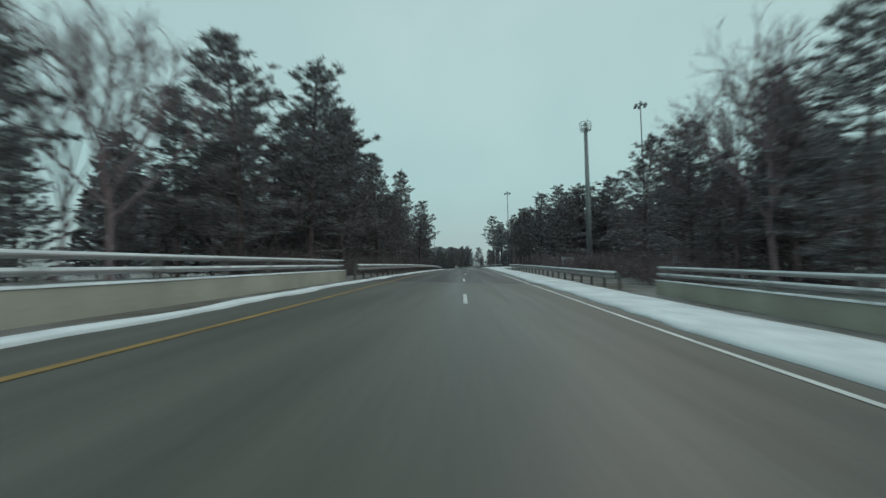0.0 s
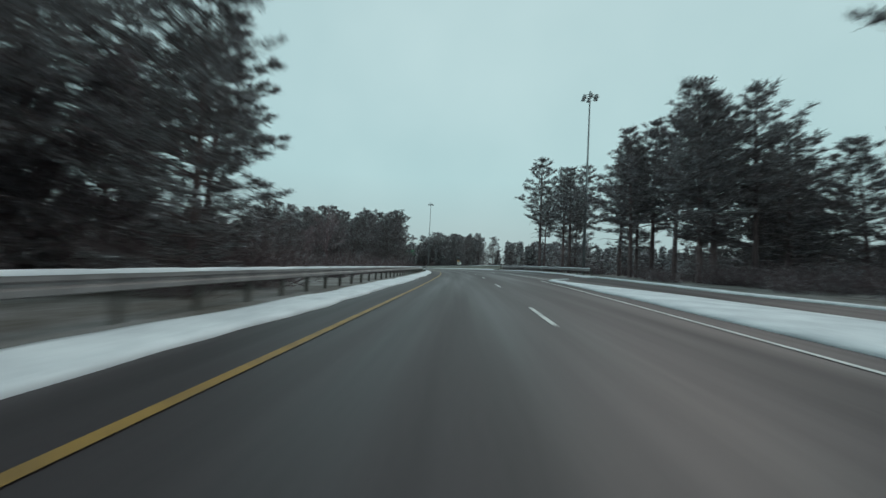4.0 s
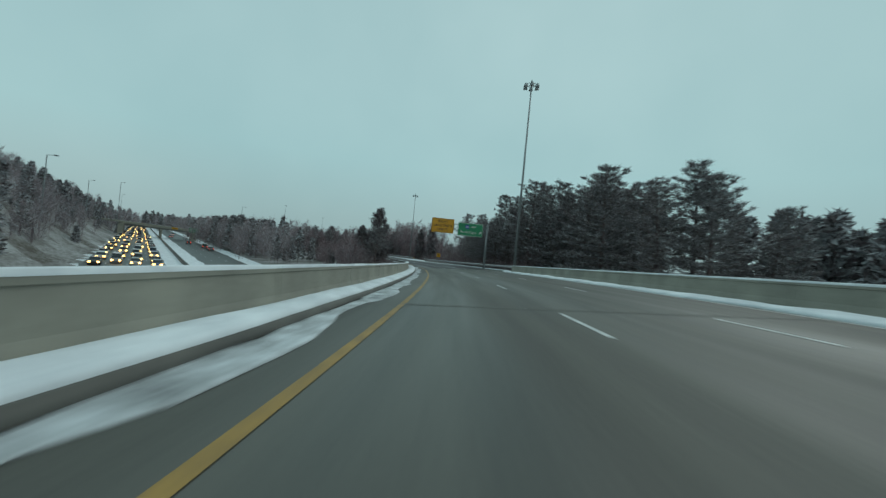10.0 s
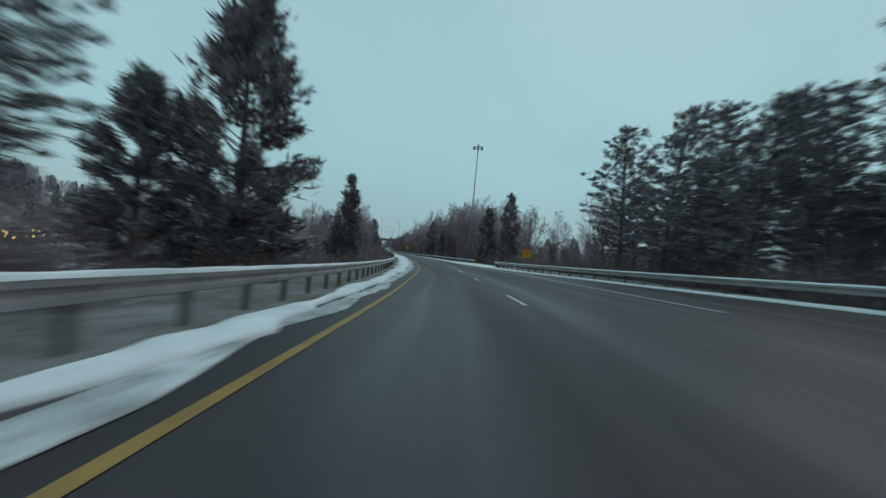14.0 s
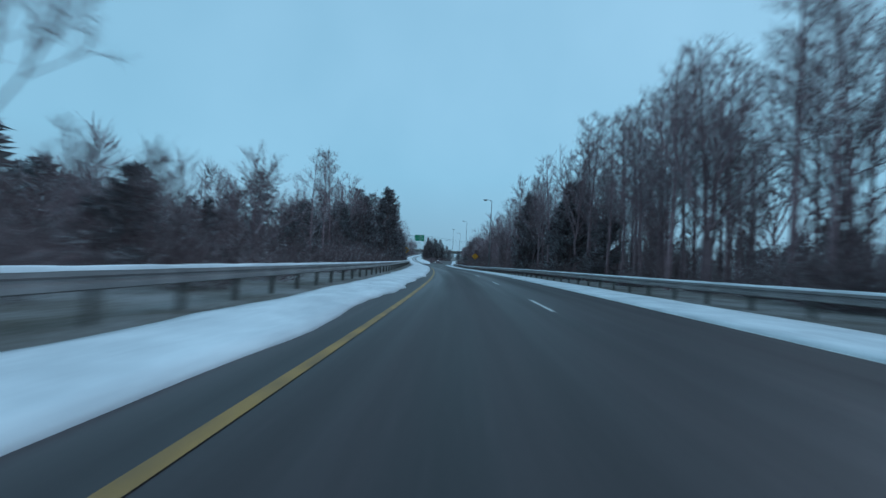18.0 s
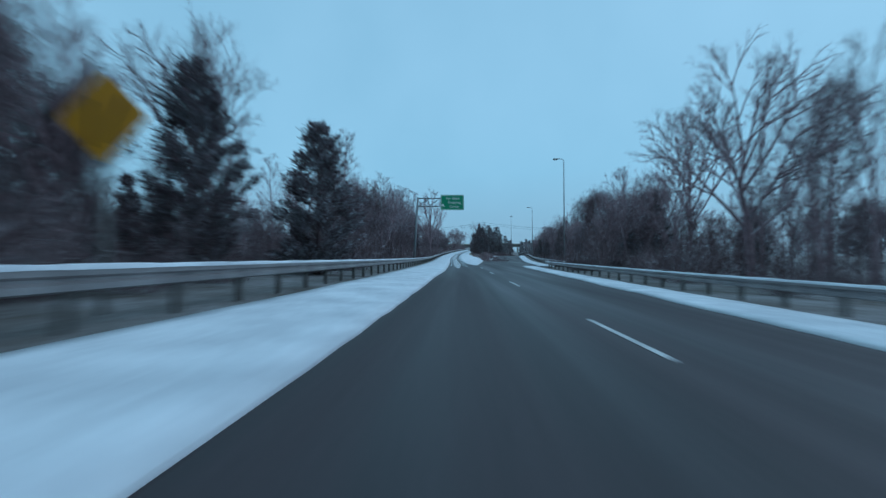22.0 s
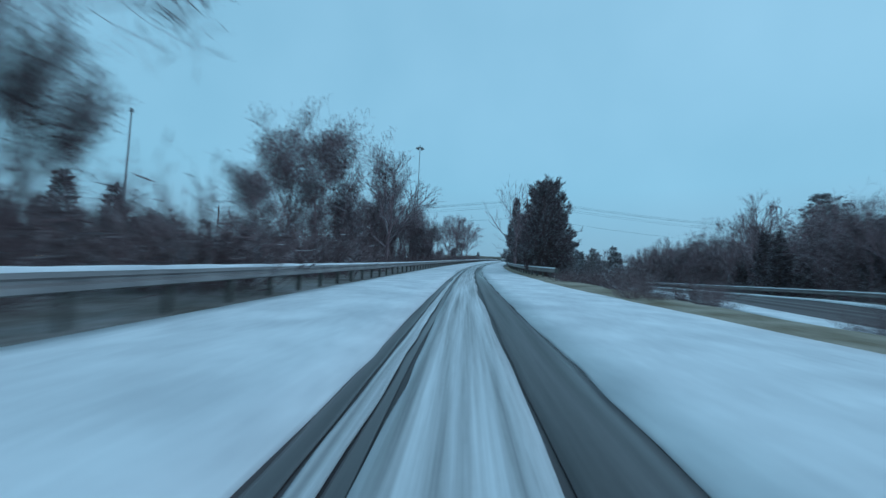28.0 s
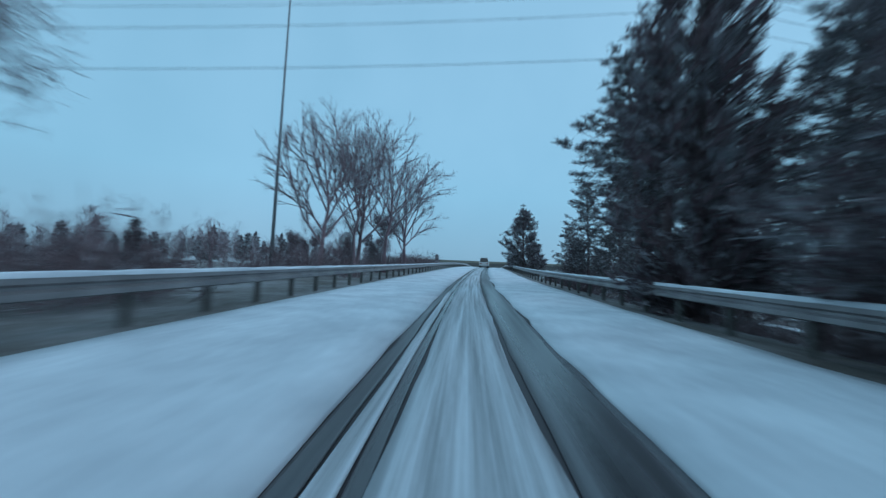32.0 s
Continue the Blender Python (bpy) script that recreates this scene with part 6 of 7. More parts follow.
def scatter(name, arrays, places, material, label, category="undergrowth"):
    """Many copies of small shapes joined into one object of stuff; places: x, y, z, size, turn, which."""
    s = Soup()
    for x, y, z, k, a, w in places:
        v, f = arrays[w]
        c, d = math.cos(a), math.sin(a)
        q = np.stack([(v[:, 0] * c - v[:, 1] * d) * k + x, (v[:, 0] * d + v[:, 1] * c) * k + y, v[:, 2] * k + z], 1)
        s.add(q, f)
    return tagged(new(name, s.mesh(name, material)), label, category, kind="stuff")


SHRUBS = [shrub_arrays(i) for i in (1, 2, 3)]
BR = np.random.default_rng(55)
for s0, s1, n0, n1, k, lo, hi in ((22, 176, -7.0, -16, 200, 0.5, 1.5), (22, 58, 10.5, 22, 70, 0.5, 1.4), (60, 118, 19.0, 26, 60, 0.5, 1.4), (100, 164, 15.8, 26, 60, 0.4, 1.0), (284, 345, -6.5, -18, 90, 0.5, 1.2), (272, 345, 15.5, 24, 110, 0.5, 1.3), (345, 470, -7.2, -22, 190, 0.6, 1.6),
                                  (345, 505, 12.5, 22, 150, 0.6, 1.5), (470, 600, -7.0, -22, 220, 0.7, 1.8), (600, 720, -7.2, -26, 110, 0.5, 1.3), (532, 600, 5.5, 13, 40, 0.35, 0.9), (600, 720, 6.5, 22, 90, 0.4, 1.2), (345, 470, -10, -26, 90, 0.8, 1.8), (500, 660, 15, 26, 110, 0.8, 1.8)):
    pl = []
    for _ in range(k):
        s, u = BR.uniform(s0, s1), BR.uniform()
        n = n0 + (n1 - n0) * u + (MAIN_L(s) if n0 == 15 else 0.0)
        p = at(s, n)
        pl.append((p.x, p.y, base_height(s, n, p.x, p.y) - 0.1, BR.uniform(lo, hi), BR.uniform(0, 6.28), int(BR.integers(3))))
    scatter("brush", SHRUBS, pl, M_BRUSH, "tangled brown brush dusted with snow at the wood's edge")

for s0, s1, n0, n1, k, lo, hi in ((352, 505, 15, 32, 190, 0.3, 0.62), (345, 480, -11, -26, 150, 0.25, 0.5), (484, 562, -9.5, -24, 110, 0.3, 0.65), (268, 345, 18, 40, 90, 0.3, 0.6), (600, 646, -9.5, -24, 70, 0.25, 0.5)):
    pl = []
    for _ in range(k):
        s, n = BR.uniform(s0, s1), n0 + (n1 - n0) * BR.uniform()
        p = at(s, n)
        pl.append((p.x, p.y, base_height(s, n, p.x, p.y) - 0.1, BR.uniform(lo, hi), BR.uniform(0, 6.28), int(BR.integers(3))))
    scatter("thicket", [low_tree_arrays(i, "bare") for i in (21, 22, 23)], pl, M_BRUSH, "dense grey-brown thicket of saplings under the trees")

LOWS = [low_tree_arrays(1, "pine"), low_tree_arrays(2, "pine"), low_tree_arrays(3, "bare"), low_tree_arrays(4, "bare")]


def belt(seed, pts, depth, count, share, lo, hi):
    """Far woods along a line through world places."""
    rng = np.random.default_rng(seed)
    pl, seg = [], list(zip(pts, pts[1:]))
    for _ in range(count):
        a, b = seg[rng.integers(len(seg))]
        u = rng.uniform()
        x = a[0] + (b[0] - a[0]) * u + rng.normal() * depth
        y = a[1] + (b[1] - a[1]) * u + rng.normal() * depth
        if ((XF[::8] - x) ** 2 + (YF[::8] - y) ** 2).min() < 26 ** 2:
            continue
        w = int(rng.integers(2)) if rng.uniform() < share else 2 + int(rng.integers(2))
        pl.append((x, y, land(x, y) - 0.3, rng.uniform(lo, hi), rng.uniform(0, 6.28), w))
    return pl


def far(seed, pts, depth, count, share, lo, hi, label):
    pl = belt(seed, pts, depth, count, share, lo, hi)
    # both far materials carry haze in their colour, paler than the near trees
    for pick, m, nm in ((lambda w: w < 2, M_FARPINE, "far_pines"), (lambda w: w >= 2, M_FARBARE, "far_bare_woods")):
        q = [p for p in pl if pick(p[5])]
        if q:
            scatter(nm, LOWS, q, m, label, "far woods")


hwp = lambda u, w: (HW_P.x + HW_D.x * u + HW_R.x * w, HW_P.y + HW_D.y * u + HW_R.y * w)
far(1, ((24, 280), (60, 300), (110, 320), (160, 330)), 9, 150, 0.9, 1.15, 1.55, "distant belt of snow-dusted, haze-pale pines beyond the bridge")
far(2, ((60, 120), (130, 250), (200, 330)), 18, 80, 0.8, 1.0, 1.4, "distant belt of pines across open ground")
far(3, (hwp(-50, -37), hwp(90, -37), hwp(230, -38), hwp(380, -40)), 5, 230, 0.3, 0.5, 0.82, "wooded bank above the highway's far side")
far(4, ((-140, 346), (-185, 385), (-240, 440), (-320, 500)), 9, 190, 0.35, 0.85, 1.25, "mixed woods between the road and the highway")
far(5, ((-330, 430), (-420, 520), (-480, 620), (-520, 720)), 18, 110, 0.3, 1.0, 1.5, "distant bare woods on rising ground")
far(6, ((-50, 440), (-40, 480), (-80, 545), (-140, 605)), 14, 120, 0.35, 1.0, 1.4, "bare woods beyond the main road")
far(7, ((-130, 650), (-200, 700), (-260, 770), (-330, 840)), 22, 120, 0.3, 0.9, 1.3, "distant tree line beyond the ramp")
far(8, ((-360, 560), (-400, 640), (-430, 740)), 16, 70, 0.2, 0.6, 0.9, "low bare tree line beyond the guardrail")
far(9, ((-30, 35), (-34, 70), (-36, 102)), 7, 80, 0.8, 1.0, 1.3, "deep pine woods behind the roadside trees")
far(10, ((42, 30), (46, 70), (50, 118)), 7, 90, 0.7, 1.0, 1.3, "deep woods behind the roadside trees")
far(11, ((-42, 125), (-50, 160), (-58, 182)), 5, 50, 0.8, 0.7, 0.95, "low pine woods inside the bend")
far(12, (hwp(520, -20), hwp(560, 60), hwp(520, 120)), 20, 90, 0.3, 1.0, 1.5, "hazy woods closing the highway's far end")
far(13, (hwp(40, 36), hwp(120, 31), hwp(380, 30)), 6, 130, 0.3, 0.95, 1.35, "bare woods above the highway's near bank")
far(15, (hwp(120, -27), hwp(200, -24), hwp(330, -23), hwp(480, -22)), 5, 110, 0.3, 0.6, 0.95, "bare woods along the highway's far bank")
far(16, (hwp(12, 31), hwp(50, 28), hwp(95, 27)), 4, 70, 0.2, 0.7, 1.05, "bare brush and saplings on the highway's near bank")
far(17, (hwp(-35, -25), hwp(40, -26), hwp(120, -27)), 4, 120, 0.25, 0.45, 0.8, "bare woods on the slope above the highway")
far(18, [at(a, b).xy for a, b in ((700, 30), (780, 36), (880, 50), (1000, 70))], 6, 110, 0.3, 0.8, 1.2, "hazy woods between the ramp and the main road")
far(19, [at(a, b).xy for a, b in ((960, -130), (1000, -40), (1010, 40), (960, 140))], 8, 150, 0.2, 0.6, 0.95, "low distant woods beyond the ramp's end")
far(14, [at(a, b).xy for a, b in ((640, 88), (690, 86), (740, 92), (800, 108))], 7, 150, 0.35, 1.15, 1.6, "bare woods beyond the falling main road")
# ---------------------------------------------------------------- the highway below the bridge
def hw(u, w, h=0.0):
    p = HW_P + HW_D * u + HW_R * w
    return Vector((p.x, p.y, hw_z(u) + h))


def hw_sheet(name, u0, u1, w0, w1, h, material, cols=3, step=8.0, wave=0.0, seed=1):
    bm = bmesh.new()
    rows = []
    k = int((u1 - u0) / step) + 1
    for i in range(k + 1):
        u = u0 + (u1 - u0) * i / k
        a = w0 + (wave * noise.noise((u * 0.12, seed, 0)) if wave else 0)
        b = w1 + (wave * noise.noise((u * 0.12, seed, 9)) if wave else 0)
        rows.append([bm.verts.new(hw(u, a + (b - a) * j / cols, h)) for j in range(cols + 1)])
    for p, q in zip(rows, rows[1:]):
        for j in range(cols):
            bm.faces.new((p[j], p[j + 1], q[j + 1], q[j]))
    return link(name, bm, material, True)


M_HWAY = mat("highway_asphalt", (0.09, 0.09, 0.088), 0.5, (0.06, 0.06, 0.06), 0.3, 6)
HW_W = tagged(hw_sheet("highway_road", -396, 620, -13.8, 0.2, 0.0, M_HWAY), "busy wet highway carriageway", "road", kind="structure")
HW_E = tagged(hw_sheet("highway_road", -396, 620, 7.0, 18.9, 0.0, M_HWAY), "nearly empty wet highway carriageway", "road", kind="structure")
tagged(hw_sheet("snow_bank", -396, 620, -0.3, 7.6, 0.03, M_SNOW, 4, 4.0, 0.7, 3), "white snow on the highway median", "snow", kind="stuff")
tagged(hw_sheet("snow_bank", -396, 620, 18.5, 23.0, 0.03, M_SNOW, 4, 4.0, 0.6, 5), "white snow on the highway's shoulder", "snow", kind="stuff")
tagged(hw_sheet("snow_bank", -396, 620, -16.2, -13.5, 0.03, M_SNOW, 4, 4.0, 0.6, 7), "white snow on the highway's shoulder", "snow", kind="stuff")
for w in (-3.5, -6.8, -10.1, 11.0, 14.5):
    for u in np.arange(-60, 330, 12.2):
        st = hw_sheet("lane_dash", u, u + 3.0, w - 0.07, w + 0.07, 0.012, M_WHITE, 1, 3.0)
        st.parent = HW_W if w < 0 else HW_E
MED = tagged(empty("median_barrier"), "low dark concrete median barrier with snow at its foot", "barrier")
for i in range(60):
    u = -120 + 9.0 * i
    bm = bmesh.new()
    prof = ((-0.3, 0), (-0.12, 0.3), (-0.08, 0.82), (0.08, 0.82), (0.12, 0.3), (0.3, 0))
    r0 = [bm.verts.new(hw(u, 3.3 + x, z)) for x, z in prof]
    r1 = [bm.verts.new(hw(u + 8.95, 3.3 + x, z)) for x, z in prof]
    for j in range(5):
        bm.faces.new((r0[j], r0[j + 1], r1[j + 1], r1[j]))
    bm.faces.new(r0)
    bm.faces.new(list(reversed(r1)))
    bmesh.ops.recalc_face_normals(bm, faces=bm.faces)
    part("barrier_section", bm, M_POST, MED)


def overpass(origin, along, across, half, width, top, name_label, piers, foot, tilt=0.0, wing=(6, 6), deep=1.6):
    """A girder bridge: deck, parapets, piers and abutments. along: unit way over the bridge."""
    root = tagged(empty("overpass"), name_label, "bridge")
    a2, c2 = Vector((*along, 0)), Vector((*across, 0))
    o = Vector((*origin, 0))

    def slab(name, x0, x1, y0, y1, z0, z1, m):
        bm = bmesh.new()
        box(bm, x0, x1, y0, y1, z0, z1)
        for v in bm.verts:
            v.co = o + a2 * v.co.x + c2 * v.co.y + Vector((0, 0, v.co.z - (tilt * v.co.x if v.co.z > foot else 0)))
        bmesh.ops.recalc_face_normals(bm, faces=bm.faces)
        return part(name, bm, m, root)

    slab("deck", -half, half, -width / 2, width / 2, top - 0.35, top, M_CONC)
    for y in (-width / 2 + 0.6, -width / 6, width / 6, width / 2 - 0.6):
        slab("girder", -half, half, y - 0.25, y + 0.25, top - deep, top - 0.35, M_POST)
    for y in (-width / 2 + 0.15, width / 2 - 0.15):
        w = slab("parapet", -half - wing[0], half + wing[1], y - 0.15, y + 0.15, top, top + 0.85, M_CONC)
        slab("snow_cap", -half - wing[0], half + wing[1], y - 0.16, y + 0.16, top + 0.85, top + 0.9, M_SNOW)
    for x in piers:
        slab("pier_cap", x - 0.6, x + 0.6, -width / 2 + 0.3, width / 2 - 0.3, top - deep - 0.8, top - deep, M_CONC)
        for y in (-width / 3, 0.0, width / 3):
            slab("pier_column", x - 0.5, x + 0.5, y - 0.5, y + 0.5, foot - 0.6, top - deep - 0.8, M_CONC)
    for x in (-half, half):
        slab("abutment", x - 1.2, x + 1.2, -width / 2, width / 2, foot - 1.0, top - 0.4, M_CONC)
    return root


pc = hw(148, 2.8)
overpass((pc.x, pc.y), (HW_R.x, HW_R.y), (HW_D.x, HW_D.y), 15.6, 12, -1.7, "concrete girder overpass across the highway", (0.8,), -7.8, 0.042, (12, 3), 1.1)
pd = at(818, 0)
hd = math.radians(turn(818))
overpass((pd.x - math.sin(hd) * 60 + 6 * math.cos(hd), pd.y + math.cos(hd) * 60 + 6 * math.sin(hd)), (math.cos(hd), math.sin(hd)), (-math.sin(hd), math.cos(hd)), 62, 11, 8.4,
         "long pale concrete overpass beyond the ramp", (-36, -12, 12, 36), -6.0, deep=2.4)
for w, z, ww, hh, m, lb in ((17.8, -1.9, 4.4, 2.2, M_SGREEN, "green guide sign fixed to the overpass"), (9.4, -1.7, 2.6, 1.0, M_SYELLOW, "yellow plate fixed to the overpass")):
    q = hw(141.8, w)
    root = tagged(empty("overpass_sign", Matrix.Translation((q.x, q.y, 0)) @ Matrix.Rotation(HW_A, 4, "Z")), lb, "traffic sign")
    bm = bmesh.new()
    rounded(bm, ww, hh, 0.1, -0.05, 0.05, 0, z)
    b = part("panel", bm, m, root)
    bm = bmesh.new()
    box(bm, -0.05, 0.05, 0.05, 0.6, z - 0.5, z + 0.5)
    part("bracket", bm, M_POST, root)
    for zz in (0.25, -0.25):
        bm = bmesh.new()
        box(bm, -ww * 0.32, ww * 0.32, -0.06, -0.045, z + hh * zz - 0.09, z + hh * zz + 0.09)
        part("legend_bar", bm, M_SWHITE if m is M_SGREEN else M_BLACK, b)


# ---------------------------------------------------------------- vehicles on the highway
def car_body(bm, kind):
    L, W = (4.6, 1.8) if kind != "van" else (5.0, 1.95)
    if kind == "sedan":
        prof = [(-2.3, 0.35), (-2.3, 0.72), (-2.1, 0.92), (-1.5, 0.97), (1.0, 0.95), (2.1, 0.78), (2.3, 0.6), (2.3, 0.3)]
    elif kind == "suv":
        prof = [(-2.3, 0.4), (-2.3, 0.95), (-2.2, 1.05), (1.0, 1.05), (2.1, 0.95), (2.3, 0.75), (2.3, 0.38)]
    else:
        prof = [(-2.5, 0.4), (-2.5, 1.0), (-2.4, 1.1), (1.4, 1.1), (2.35, 0.95), (2.5, 0.75), (2.5, 0.38)]
    loops = []
    for y, k in ((-W / 2, 0.0), (-W / 2 + 0.1, 1.0), (W / 2 - 0.1, 1.0), (W / 2, 0.0)):
        loops.append([bm.verts.new((y, x * (0.985 if k == 0 else 1), z - (0.05 if k == 0 and z > 0.5 else 0))) for x, z in prof])
    n = len(prof)
    for p, q in zip(loops, loops[1:]):
        for j in range(n):
            bm.faces.new((p[j], p[(j + 1) % n], q[(j + 1) % n], q[j]))
    bm.faces.new(loops[0])
    bm.faces.new(list(reversed(loops[-1])))
    bmesh.ops.recalc_face_normals(bm, faces=bm.faces)


def car_cabin(bm, kind):
    W = 1.6
    if kind == "sedan":
        lo, hi, z0, z1 = (-1.6, 1.05), (-0.95, 0.3), 0.95, 1.42
    elif kind == "suv":
        lo, hi, z0, z1 = (-2.25, 1.1), (-2.0, 0.45), 1.03, 1.72
    else:
        lo, hi, z0, z1 = (-2.45, 1.6), (-2.3, 0.85), 1.08, 1.9
    a = [bm.verts.new((sx * W / 2, y, z0)) for sx, y in ((-1, lo[0]), (1, lo[0]), (1, lo[1]), (-1, lo[1]))]
    b = [bm.verts.new((sx * W / 2 * 0.85, y, z1)) for sx, y in ((-1, hi[0]), (1, hi[0]), (1, hi[1]), (-1, hi[1]))]
    for i in range(4):
        bm.faces.new((a[i], a[(i + 1) % 4], b[(i + 1) % 4], b[i]))
    return (hi, z1, W)


def car(kind, paint, label, plain=False, lit=True):
    """A car that faces +Y, standing on its wheels; plain leaves off what is too small far off, lit has its lamps on."""
    root = tagged(empty("car"), label, "car", "cars on the highway")
    bm = bmesh.new()
    car_body(bm, kind)
    part("body", bm, paint, root)
    bm = bmesh.new()
    hi, z1, W = car_cabin(bm, kind)
    part("windows", bm, M_GLASS, root).name = "window_band"
    bm = bmesh.new()
    box(bm, -W * 0.43, W * 0.43, hi[0] - 0.02, hi[1] + 0.02, z1 - 0.01, z1 + 0.06)
    part("roof", bm, paint, root)
    if not plain:
        bm = bmesh.new()
        box(bm, -W * 0.42, W * 0.42, hi[0], hi[1], z1 + 0.06, z1 + 0.1)
        part("roof_snow", bm, M_SNOW, root)
    for x in (-0.8, 0.8):
        for y in (-1.4, 1.45):
            bm = bmesh.new()
            bmesh.ops.create_cone(bm, cap_ends=True, segments=14, radius1=0.33, radius2=0.33, depth=0.22, matrix=Matrix.Translation((x, y, 0.33)) @ pose(0, 0, 0, 0, 90, 0))
            wh = part("wheel", bm, M_RUBBER, root)
            if plain:
                continue
            bm = bmesh.new()
            bmesh.ops.create_circle(bm, cap_ends=True, segments=10, radius=0.2, matrix=Matrix.Translation((x + (0.115 if x > 0 else -0.115), y, 0.33)) @ pose(0, 0, 0, 0, 90, 0))
            part("rim", bm, M_STEEL, wh)
    fy = 2.3 if kind != "van" else 2.5
    for x in (-0.62, 0.62):
        bm = bmesh.new()
        bmesh.ops.create_uvsphere(bm, u_segments=8, v_segments=6, radius=0.19, matrix=Matrix.Translation((x, fy - 0.02, 0.68)) @ Matrix.Diagonal((1.2, 0.5, 0.9, 1)))
        part("headlight", bm, M_HEAD if lit else M_LENS, root)
        bm = bmesh.new()
        box(bm, x - 0.17, x + 0.17, -fy - 0.02, -fy + 0.05, 0.68, 0.85)
        part("tail_light", bm, M_TAIL if lit else M_REDLENS, root)
    return root


CR = np.random.default_rng(3)
FIRST_CARS = {}
PAINTS = ("white", "silver", "black", "red", "blue", "grey")
for lane, w in enumerate((-1.9, -5.2, -8.5, -11.8)):
    u = -14 + CR.uniform(0, 10)
    while u < 400:
        if u > -20:
            kind = ("sedan", "suv", "van")[CR.choice(3, p=[0.5, 0.35, 0.15])]
            c = int(CR.choice(6, p=[0.2, 0.25, 0.2, 0.08, 0.1, 0.17]))
            p = hw(u, w + CR.normal() * 0.25, 0.0)
            m = Matrix.Translation(p) @ Matrix.Rotation(HW_A + math.pi, 4, "Z")
            key = (kind, c) if u < 120 else (kind, c, "far")
            if key in FIRST_CARS:
                copy_thing(FIRST_CARS[key], m)
            else:
                FIRST_CARS[key] = car(kind, M_CARS[c], PAINTS[c] + " " + {"sedan": "sedan", "suv": "estate", "van": "van"}[kind] + " with lit headlights in queued highway traffic", u >= 120)
                FIRST_CARS[key].matrix_basis = m
        u += CR.uniform(9, 19) if u < 120 else CR.uniform(8, 13)
for u, w, k, c in ((62, 16.4, "sedan", 5), (78, 16.2, "suv", 5), (104, 12.8, "sedan", 2), (170, 9.4, "sedan", 1), (215, 12.8, "suv", 0)):
    m = Matrix.Translation(hw(u, w)) @ Matrix.Rotation(HW_A, 4, "Z")
    if (k, c) in FIRST_CARS:
        tagged(copy_thing(FIRST_CARS[(k, c)], m), PAINTS[c] + " car with red tail lights on the empty carriageway")
    else:
        FIRST_CARS[(k, c)] = car(k, M_CARS[c], PAINTS[c] + " car with red tail lights on the empty carriageway")
        FIRST_CARS[(k, c)].matrix_basis = m


tagged(car("van", M_CARS[0], "white estate car ahead on the snowy ramp", lit=False), group="cars on the ramp").matrix_basis = place(728, 0.1)


def far_lamp(u, w, top, label):
    p = hw(u, w)
    height = top - land(p.x, p.y)
    root = tagged(empty("street_lamp", Matrix.Translation((p.x, p.y, land(p.x, p.y))) @ Matrix.Rotation(HW_A, 4, "Z")), label, "street lamp")
    bm = bmesh.new()
    tube(bm, (0, 0, -0.5), (0, 0, height), 0.14, 0.09, 8)
    part("pole", bm, M_POLE, root)
    bm = bmesh.new()
    tube(bm, (0, 0, height), (1.1, 0, height + 0.2), 0.06, 0.05, 6)
    part("arm", bm, M_POLE, root)
    bm = bmesh.new()
    bmesh.ops.create_uvsphere(bm, u_segments=8, v_segments=6, radius=0.4, matrix=Matrix.Translation((1.4, 0, height + 0.2)) @ Matrix.Diagonal((1.2, 0.6, 0.4, 1)))
    part("lamp_head", bm, M_POLE, root)


for u, w, h in ((6, -22, 11.5), (95, -22.3, 13.8), (155, -14.8, 19.2), (320, -19, 22), (140, 40, 14)):
    far_lamp(u, w, h, "slender grey street lamp on the highway's bank")

# ---------------------------------------------------------------- power line over the ramp
UP = tagged(empty("utility_pole", place(664, 8.6)), "weathered wooden utility pole with two crossarms", "utility pole")
bm = bmesh.new()
tube(bm, (0, 0, -1.0), (0, 0, 15.2), 0.2, 0.13, 9)
part("pole", bm, M_BARK, UP, smooth=True)
for z in (14.7, 13.7):
    bm = bmesh.new()
    box(bm, -0.07, 0.07, -1.3, 1.3, z - 0.06, z + 0.06)
    arm = part("crossarm", bm, M_BARK, UP)
    for y in (-1.15, -0.4, 0.4, 1.15):
        bm = bmesh.new()
        tube(bm, (0, y, z + 0.05), (0, y, z + 0.28), 0.05, 0.035, 6)
        part("insulator", bm, M_POST, arm)
UP2 = tagged(empty("utility_pole", place(655, -62)), "wooden utility pole beyond the brush", "utility pole")
bm = bmesh.new()
tube(bm, (0, 0, -8.0), (0, 0, 11.2), 0.2, 0.13, 8)
part("pole", bm, M_BARK, UP2, smooth=True)
bm = bmesh.new()
box(bm, -0.07, 0.07, -1.3, 1.3, 10.6, 10.72)
part("crossarm", bm, M_BARK, UP2)


def wire(a, b, sag, label):
    a, b = Vector(a), Vector(b)
    s = Soup()
    s.tube([a.lerp(b, i / 24) - Vector((0, 0, sag * 4 * (i / 24) * (1 - i / 24))) for i in range(25)], [0.014] * 25, 4)
    return tagged(new("power_line", s.mesh("power_line", M_BLACK, True)), label, "cable", "power lines across the ramp")


for y, h, h2 in ((-1.15, 14.95, 10.9), (0.4, 14.95, 10.9), (1.15, 14.95, 10.9), (-1.15, 13.95, 9.8), (1.15, 13.95, 9.8), (0.0, 11.0, 8.0)):
    wire(UP.matrix_basis @ Vector((0, y, h)), UP2.matrix_basis @ Vector((0, y, h2)), 1.4, "thin black power line sagging across the ramp")
    wire(UP.matrix_basis @ Vector((0, y, h)), UP.matrix_basis @ Vector((90, y + 14, h - 4)), 2.0, "thin black power line running off over the fields")

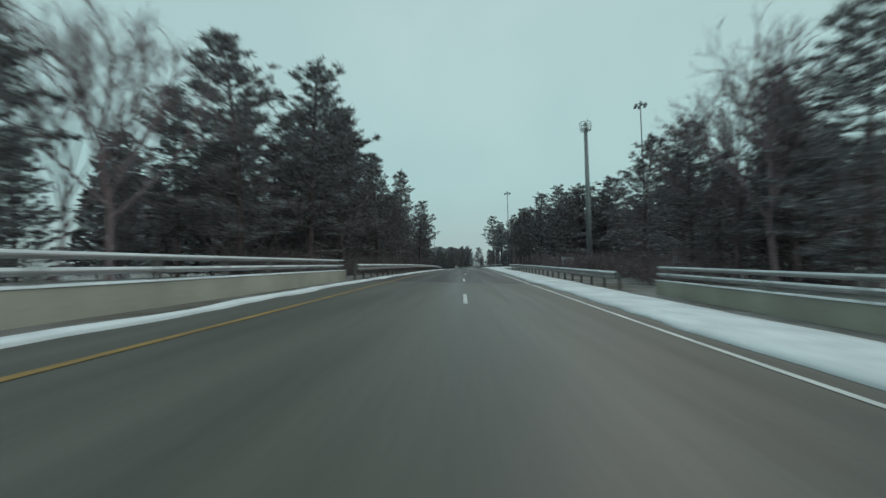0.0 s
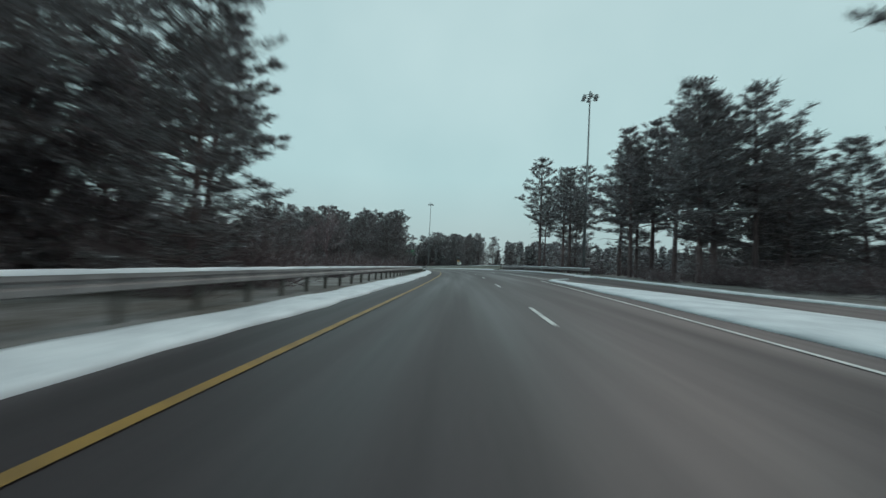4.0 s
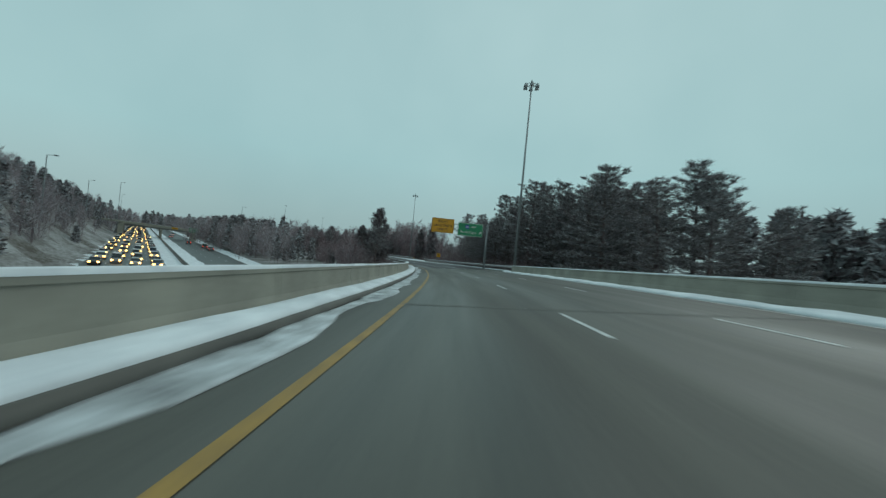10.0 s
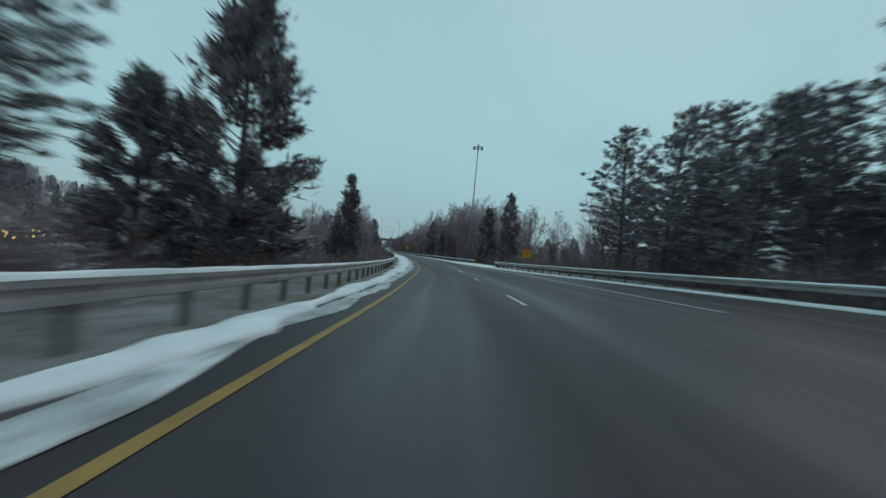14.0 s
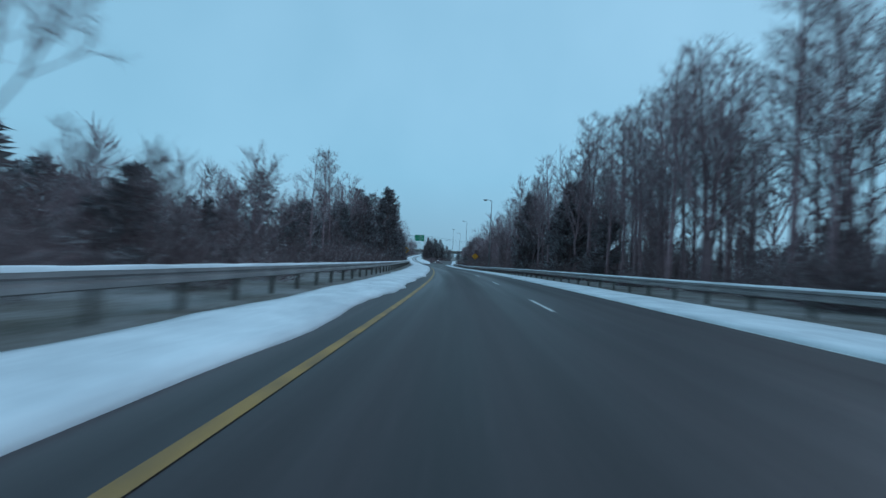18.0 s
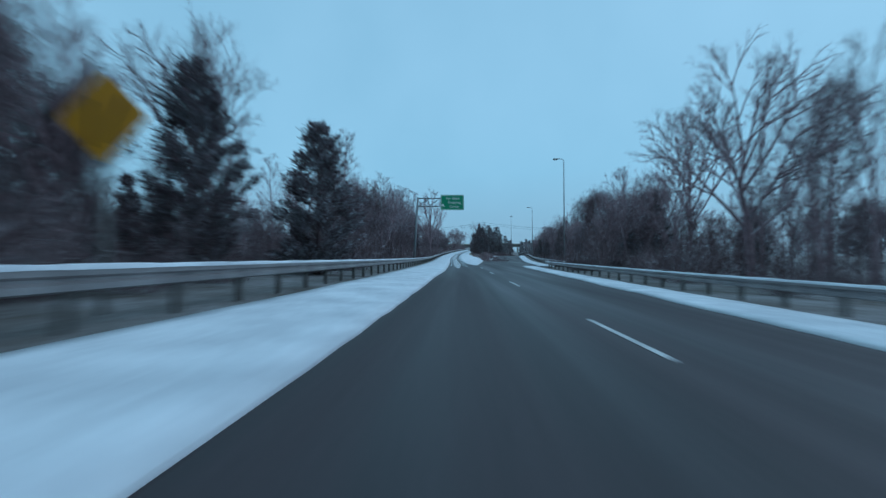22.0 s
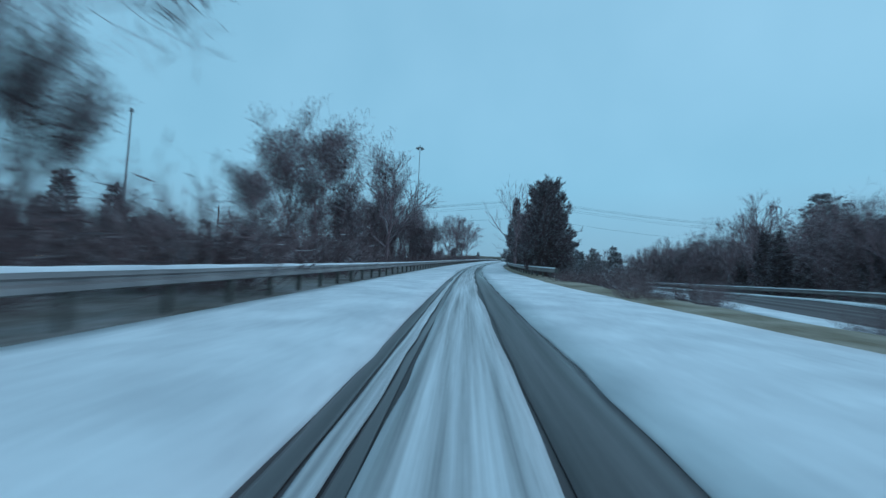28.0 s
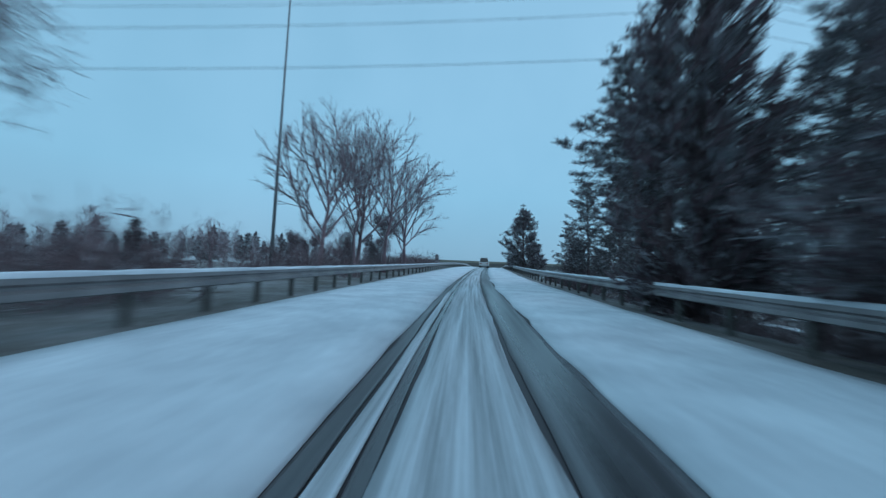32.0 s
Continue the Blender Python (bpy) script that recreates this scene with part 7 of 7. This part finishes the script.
# ---------------------------------------------------------------- roadside odds and ends
CAB = tagged(empty("utility_cabinet", place(51.6, 13.3)), "pale grey roadside utility cabinet with snow on top", "cabinet")
for nm, x0, x1, y0, y1, z0, z1, m in (("plinth", -0.7, 0.7, -0.45, 0.45, -0.6, 0.1, M_CONC), ("body", -0.62, 0.62, -0.38, 0.38, 0.1, 1.5, M_SWHITE), ("lid", -0.68, 0.68, -0.44, 0.44, 1.5, 1.57, M_STEEL),
                                      ("door", -0.56, 0.56, -0.4, -0.38, 0.2, 1.4, M_SWHITE), ("handle", 0.4, 0.44, -0.43, -0.4, 0.7, 0.95, M_BLACK), ("snow_cap", -0.67, 0.67, -0.43, 0.43, 1.57, 1.66, M_SNOW)):
    bm = bmesh.new()
    box(bm, x0, x1, y0, y1, z0, z1)
    bmesh.ops.bevel(bm, geom=bm.edges[:], offset=min(0.015, (y1 - y0) * 0.3), segments=1, affect="EDGES")
    part(nm, bm, m, CAB)


def marker(s, n, label):
    """A guardrail end marker: post with a reflective plate."""
    root = tagged(empty("rail_end_marker", place(s, n)), label, "traffic sign")
    bm = bmesh.new()
    box(bm, -0.14, 0.14, -0.05, -0.005, 0.25, 0.75)
    part("plate", bm, M_SYELLOW, root)
    bm = bmesh.new()
    box(bm, -0.05, 0.05, 0.0, 0.08, -0.5, 0.85)
    part("post", bm, M_POST, root)


marker(357.4, 10.75, "yellow reflective plate at the guardrail's end")

SHED = tagged(empty("warehouse", place(668, 105)), "pale distant warehouse with a flat roof", "building")
for nm, x0, x1, y0, y1, z0, z1, m in (("wall", -16, 16, -12, 12, -9, 1.5, M_BUILD), ("roof", -16.4, 16.4, -12.4, 12.4, 1.5, 2.0, M_SNOW)):
    bm = bmesh.new()
    box(bm, x0, x1, y0, y1, z0, z1)
    part(nm, bm, m, SHED)
for i in range(5):
    bm = bmesh.new()
    box(bm, -13 + 5.5 * i, -10 + 5.5 * i, -12.06, -11.98, -3, -1.2)
    part("window", bm, M_GLASS, SHED)
LIT = tagged(empty("yard_light", place(631, 84.7)), "lit yard lamp showing through the trees", "lamp")
bm = bmesh.new()
tube(bm, (0, 0, -12), (0, 0, 14.2), 0.12, 0.08, 7)
part("pole", bm, M_POLE, LIT)
bm = bmesh.new()
bmesh.ops.create_uvsphere(bm, u_segments=10, v_segments=8, radius=0.42, matrix=Matrix.Translation((-0.2, -0.2, 14.4)))
part("globe", bm, M_LAMP, LIT)
